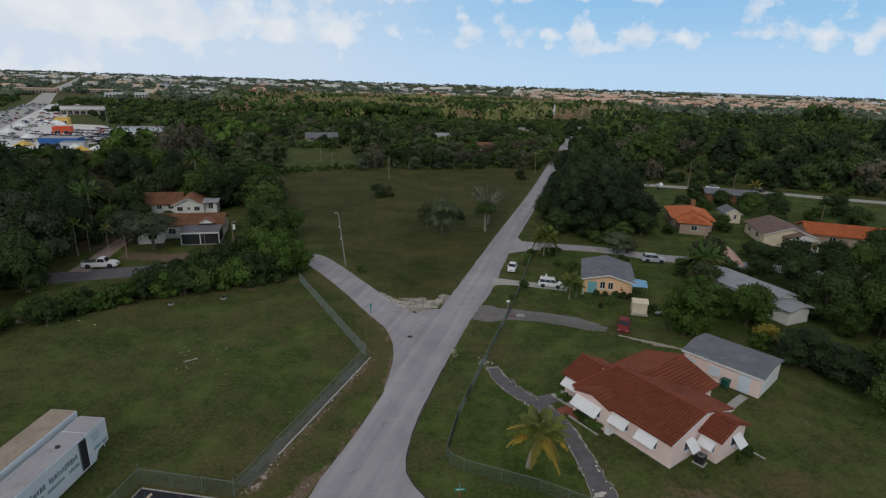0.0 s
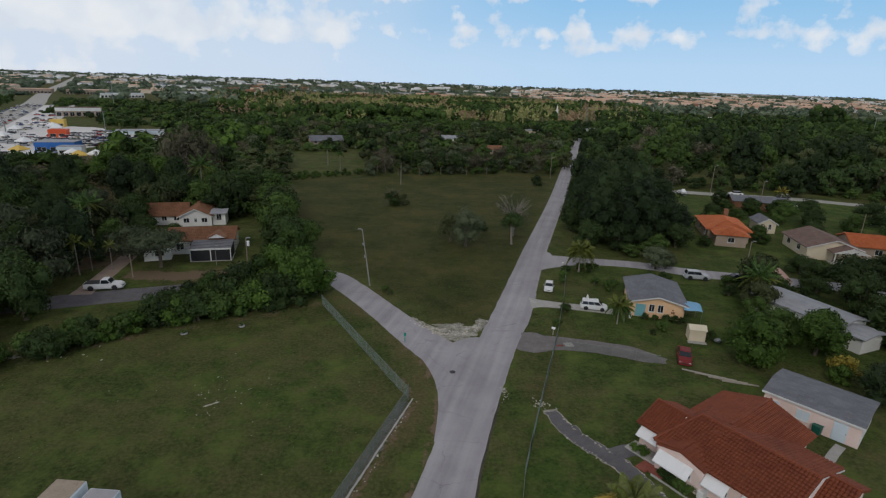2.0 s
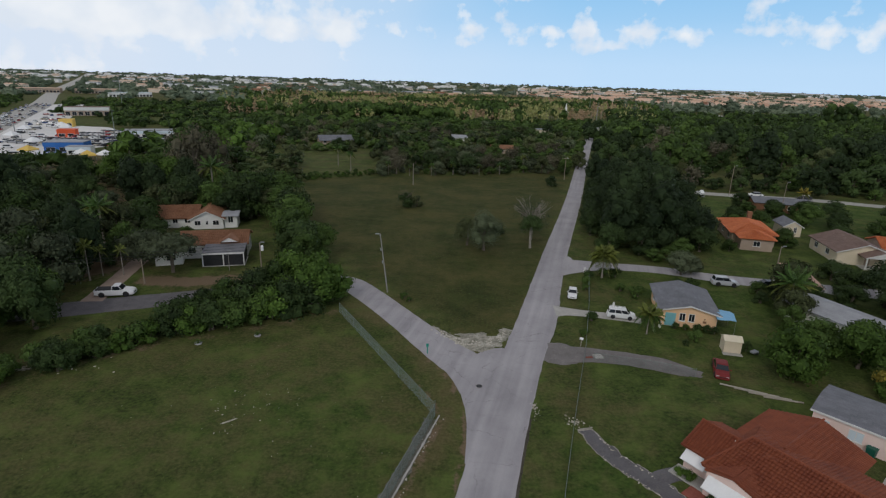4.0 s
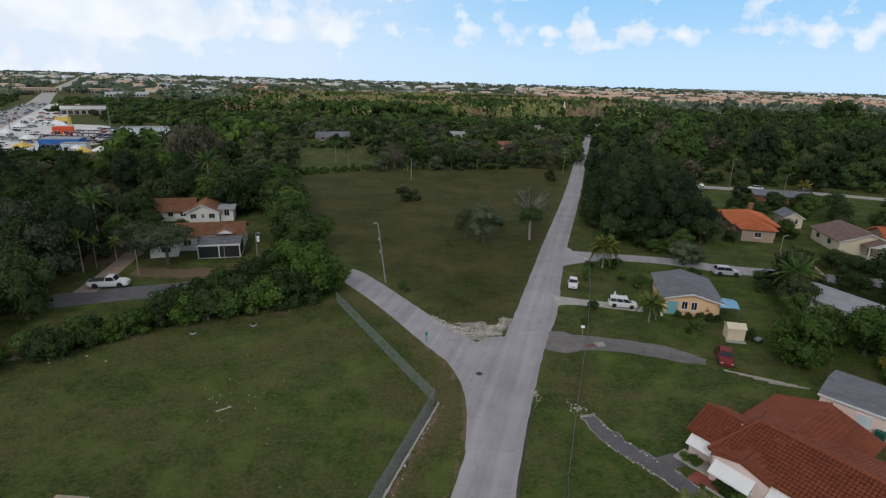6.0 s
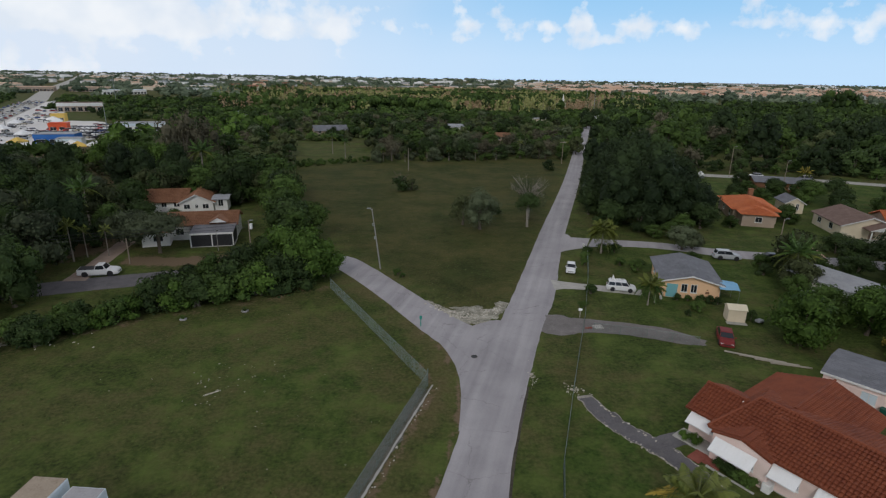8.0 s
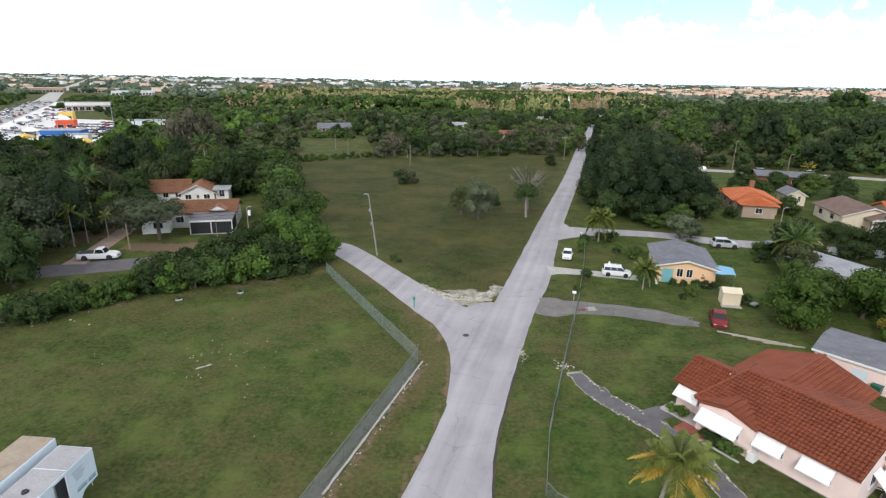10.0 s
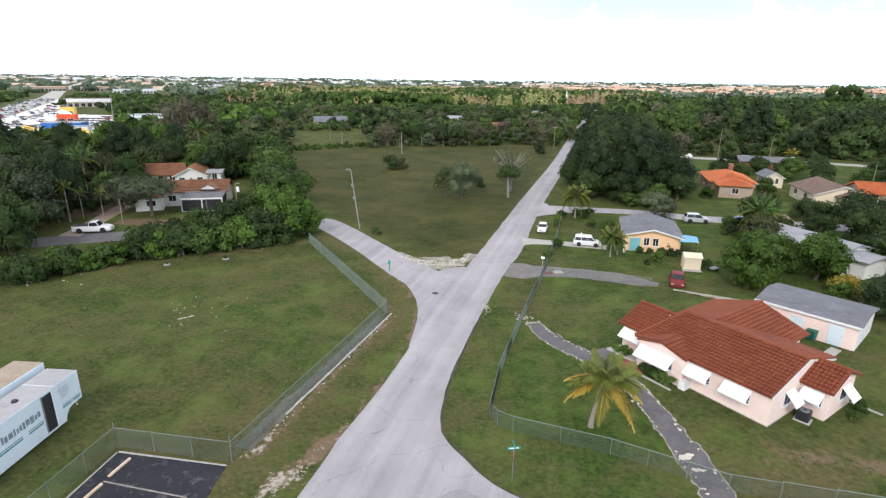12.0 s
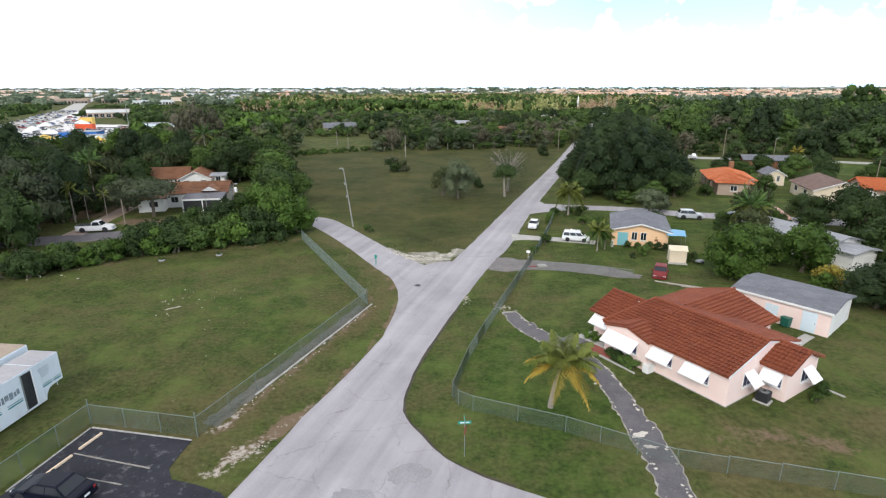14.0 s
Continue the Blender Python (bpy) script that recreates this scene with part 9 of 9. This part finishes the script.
shop("cream two-storey motel block with a brown roof", -283, 429, 27, 29, 9, 6.4, TAN_WALL, TILE_BROWN, WHITE_TRIM)
shop("wide shopping row with tan tile roofs", -505, 832, 28, 92, 34, 6.0, TAN_WALL, TILE_PEACH_LIT, None)
shop("wide shopping row with tan tile roofs", -590, 800, 28, 50, 30, 6.0, TAN_WALL, TILE_PEACH_LIT, None)
shop("long low white store building", -165, 302, 20, 30, 9, 4.0, WHITE_WALL, ROOF_PALE, PALE_BLUE)
shop("pale long flat-roofed warehouse", -384, 852, 50, 42, 18, 6.5, WHITE_WALL, ROOF_PALE, None)
shop("long low blue-roofed flat warehouse", -433, 748, 46, 52, 14, 5.5, WHITE_WALL, PALE_BLUE, None)
shop("pale cream flat-roofed store", -440, 1030, 20, 60, 24, 6.0, CREAM, WHITE_TRIM, None)
for k, (x, y) in enumerate(((-222, 276), (-238, 305), (-226, 320), (-148, 219), (-153, 223), (-143, 222), (-196, 255), (-178, 228), (-235, 330))):
    tn = thing("market_tent", "white peaked market tent", "tent", x, y, 0, 12 * k, "market tents by the shops")
    bm = bmesh.new()
    c = [bm.verts.new(p) for p in ((-2.6, -2.6, 2.5), (2.6, -2.6, 2.5), (2.6, 2.6, 2.5), (-2.6, 2.6, 2.5))]
    tip = bm.verts.new((0, 0, 4.2))
    lo = [bm.verts.new((p.co.x, p.co.y, 2.1)) for p in c]
    for i in range(4):
        bm.faces.new((c[i], c[(i + 1) % 4], tip))
        bm.faces.new((lo[i], lo[(i + 1) % 4], c[(i + 1) % 4], c[i]))
    part("canopy", bm, WHITE_METAL if k % 4 != 3 else SHOP_YELLOW, tn)
    for sx in (-2.5, 2.5):
        for sy in (-2.5, 2.5):
            part("pole", tube([(sx, sy, 0), (sx, sy, 2.3)], [0.05, 0.05], 5), STEEL, tn)


def far_house(label, wall, roof_mat, w, d, h, r, cat="house"):
    t = thing("house", label, cat, group="far houses")
    part("wall", prism([(-d / 2, -0.2), (d / 2, -0.2), (d / 2, h), (0, h + r), (-d / 2, h)], -w / 2, w / 2), wall, t).matrix_local = pose(0, 0, 0, 0, 0, 90)
    part("roof", gable_roof(-w / 2, -d / 2, w / 2, d / 2, h, h + r, 0.6), roof_mat, t)
    for k in (-0.28, 0.28):
        part("window", box(k * w - 1.0, -d / 2 - 0.05, 1.0, k * w + 1.0, -d / 2 - 0.003, 2.5), GLASS, t)
    return t


models = [far_house("far peach house with a peach tile roof", CREAM_FAR_LIT, TILE_PEACH_LIT, 18, 11, 6.2, 2.2), far_house("far white house with a tan roof", WHITE_WALL, TILE_TAN, 18, 11, 4.5, 2.4),
          far_house("far white block with a pale roof", WHITE_WALL, ROOF_PALE, 26, 13, 5.0, 0.8)]
first = set()


def put_far(k, x, y, s=1.0):
    m = Matrix.Translation((x, y, 0)) @ Matrix.Rotation(float(rng_w.uniform(-0.5, 0.5)), 4, "Z") @ Matrix.Diagonal((s, s, s, 1))
    if k in first:
        c = copy_thing(models[k], Matrix.Identity(4))
        c.matrix_basis = m
    else:
        first.add(k)
        models[k].matrix_basis = m


for i in range(170):                     # the peach-roofed estate
    y = rng_w.uniform(980, 1600)
    put_far(0 if rng_w.random() < 0.75 else 1, rng_w.uniform(0.2, 0.98) * y, y, rng_w.uniform(0.9, 1.4))
for i in range(40):
    y = rng_w.uniform(1000, 1700)
    put_far(int(rng_w.choice([0, 1, 1, 2])), rng_w.uniform(-0.5, 0.35) * y, y, rng_w.uniform(0.9, 1.3))


def far_town(n, y0, y1, u0, u1, wall, roof_mat, label, seed):
    """Roofs and walls of a town too far off to tell its houses apart."""
    rng = np.random.default_rng(seed)
    wv, wf, rv, rf = [], [], [], []
    for _ in range(n):
        y = rng.uniform(y0, y1)
        x, w, d, h, r = rng.uniform(u0, u1) * y, rng.uniform(7, 19), rng.uniform(5, 8), rng.uniform(4, 9), rng.uniform(0.6, 2.4)
        if hit_poly(x, y, HW_POLY):
            continue
        k, q = len(wv), len(rv)
        wv += [(x + sx * w, y + sy * d, z) for z in (-0.2, h) for sx, sy in ((-1, -1), (1, -1), (1, 1), (-1, 1))]
        wf += [(k, k + 1, k + 5, k + 4), (k + 1, k + 2, k + 6, k + 5), (k + 2, k + 3, k + 7, k + 6), (k + 3, k, k + 4, k + 7)]
        rv += [(x - w - 0.5, y - d - 0.5, h), (x + w + 0.5, y - d - 0.5, h), (x + w + 0.5, y + d + 0.5, h), (x - w - 0.5, y + d + 0.5, h), (x - w + r, y, h + r), (x + w - r, y, h + r)]
        rf += [(q, q + 1, q + 5, q + 4), (q + 2, q + 3, q + 4, q + 5), (q + 1, q + 2, q + 5), (q + 3, q, q + 4), (q + 3, q + 2, q + 1, q)]
    t = thing("far_town", label, "houses")
    tagged(t, kind="stuff")
    part("wall", data_mesh("wall", wv, wf, wall), wall, t)
    part("roof", data_mesh("roof", rv, rf, roof_mat), roof_mat, t)


far_town(330, 1150, 2600, 0.12, 0.98, CREAM_FAR_LIT, TILE_PEACH_LIT, "distant cream houses with peach roofs", 1)
far_town(260, 1700, 4300, -0.9, 0.9, WHITE_FAR_LIT, WHITE_FAR_LIT, "distant white buildings towards the horizon", 2)
far_town(90, 900, 2600, -0.95, -0.45, CREAM_FAR_LIT, TILE_PEACH_LIT, "distant cream buildings along the highway", 3)
far_town(90, 1000, 3000, -0.85, -0.3, WHITE_FAR_LIT, ROOF_PALE, "distant white stores along the highway", 4)
far_town(50, 1100, 2400, -0.3, 0.3, CREAM_FAR_LIT, ROOF_PALE, "distant pale houses among trees", 5)
ch_ = thing("church", "small white church with a spire", "church", 119, 622, 0, 10)
part("nave", box(-4, -7, 0, 4, 7, 4.0, 0.05), WHITE_WALL, ch_)
part("tower", box(-1.1, -9, 0, 1.1, -6.9, 8.0, 0.05), WHITE_WALL, ch_)
part("spire", tube([(0, -8, 8.0), (0, -8, 14.0)], [1.2, 0.05], 8), WHITE_WALL, ch_)
part("roof", gable_roof(-4, -7, 4, 7, 4.0, 6.4, 0.4, False), ROOF_PALE, ch_)
put_far(2, 178, 582, 0.7)
put_far(1, 233, 897, 0.8)
# same sunlight-paled concrete colour as the forecourt
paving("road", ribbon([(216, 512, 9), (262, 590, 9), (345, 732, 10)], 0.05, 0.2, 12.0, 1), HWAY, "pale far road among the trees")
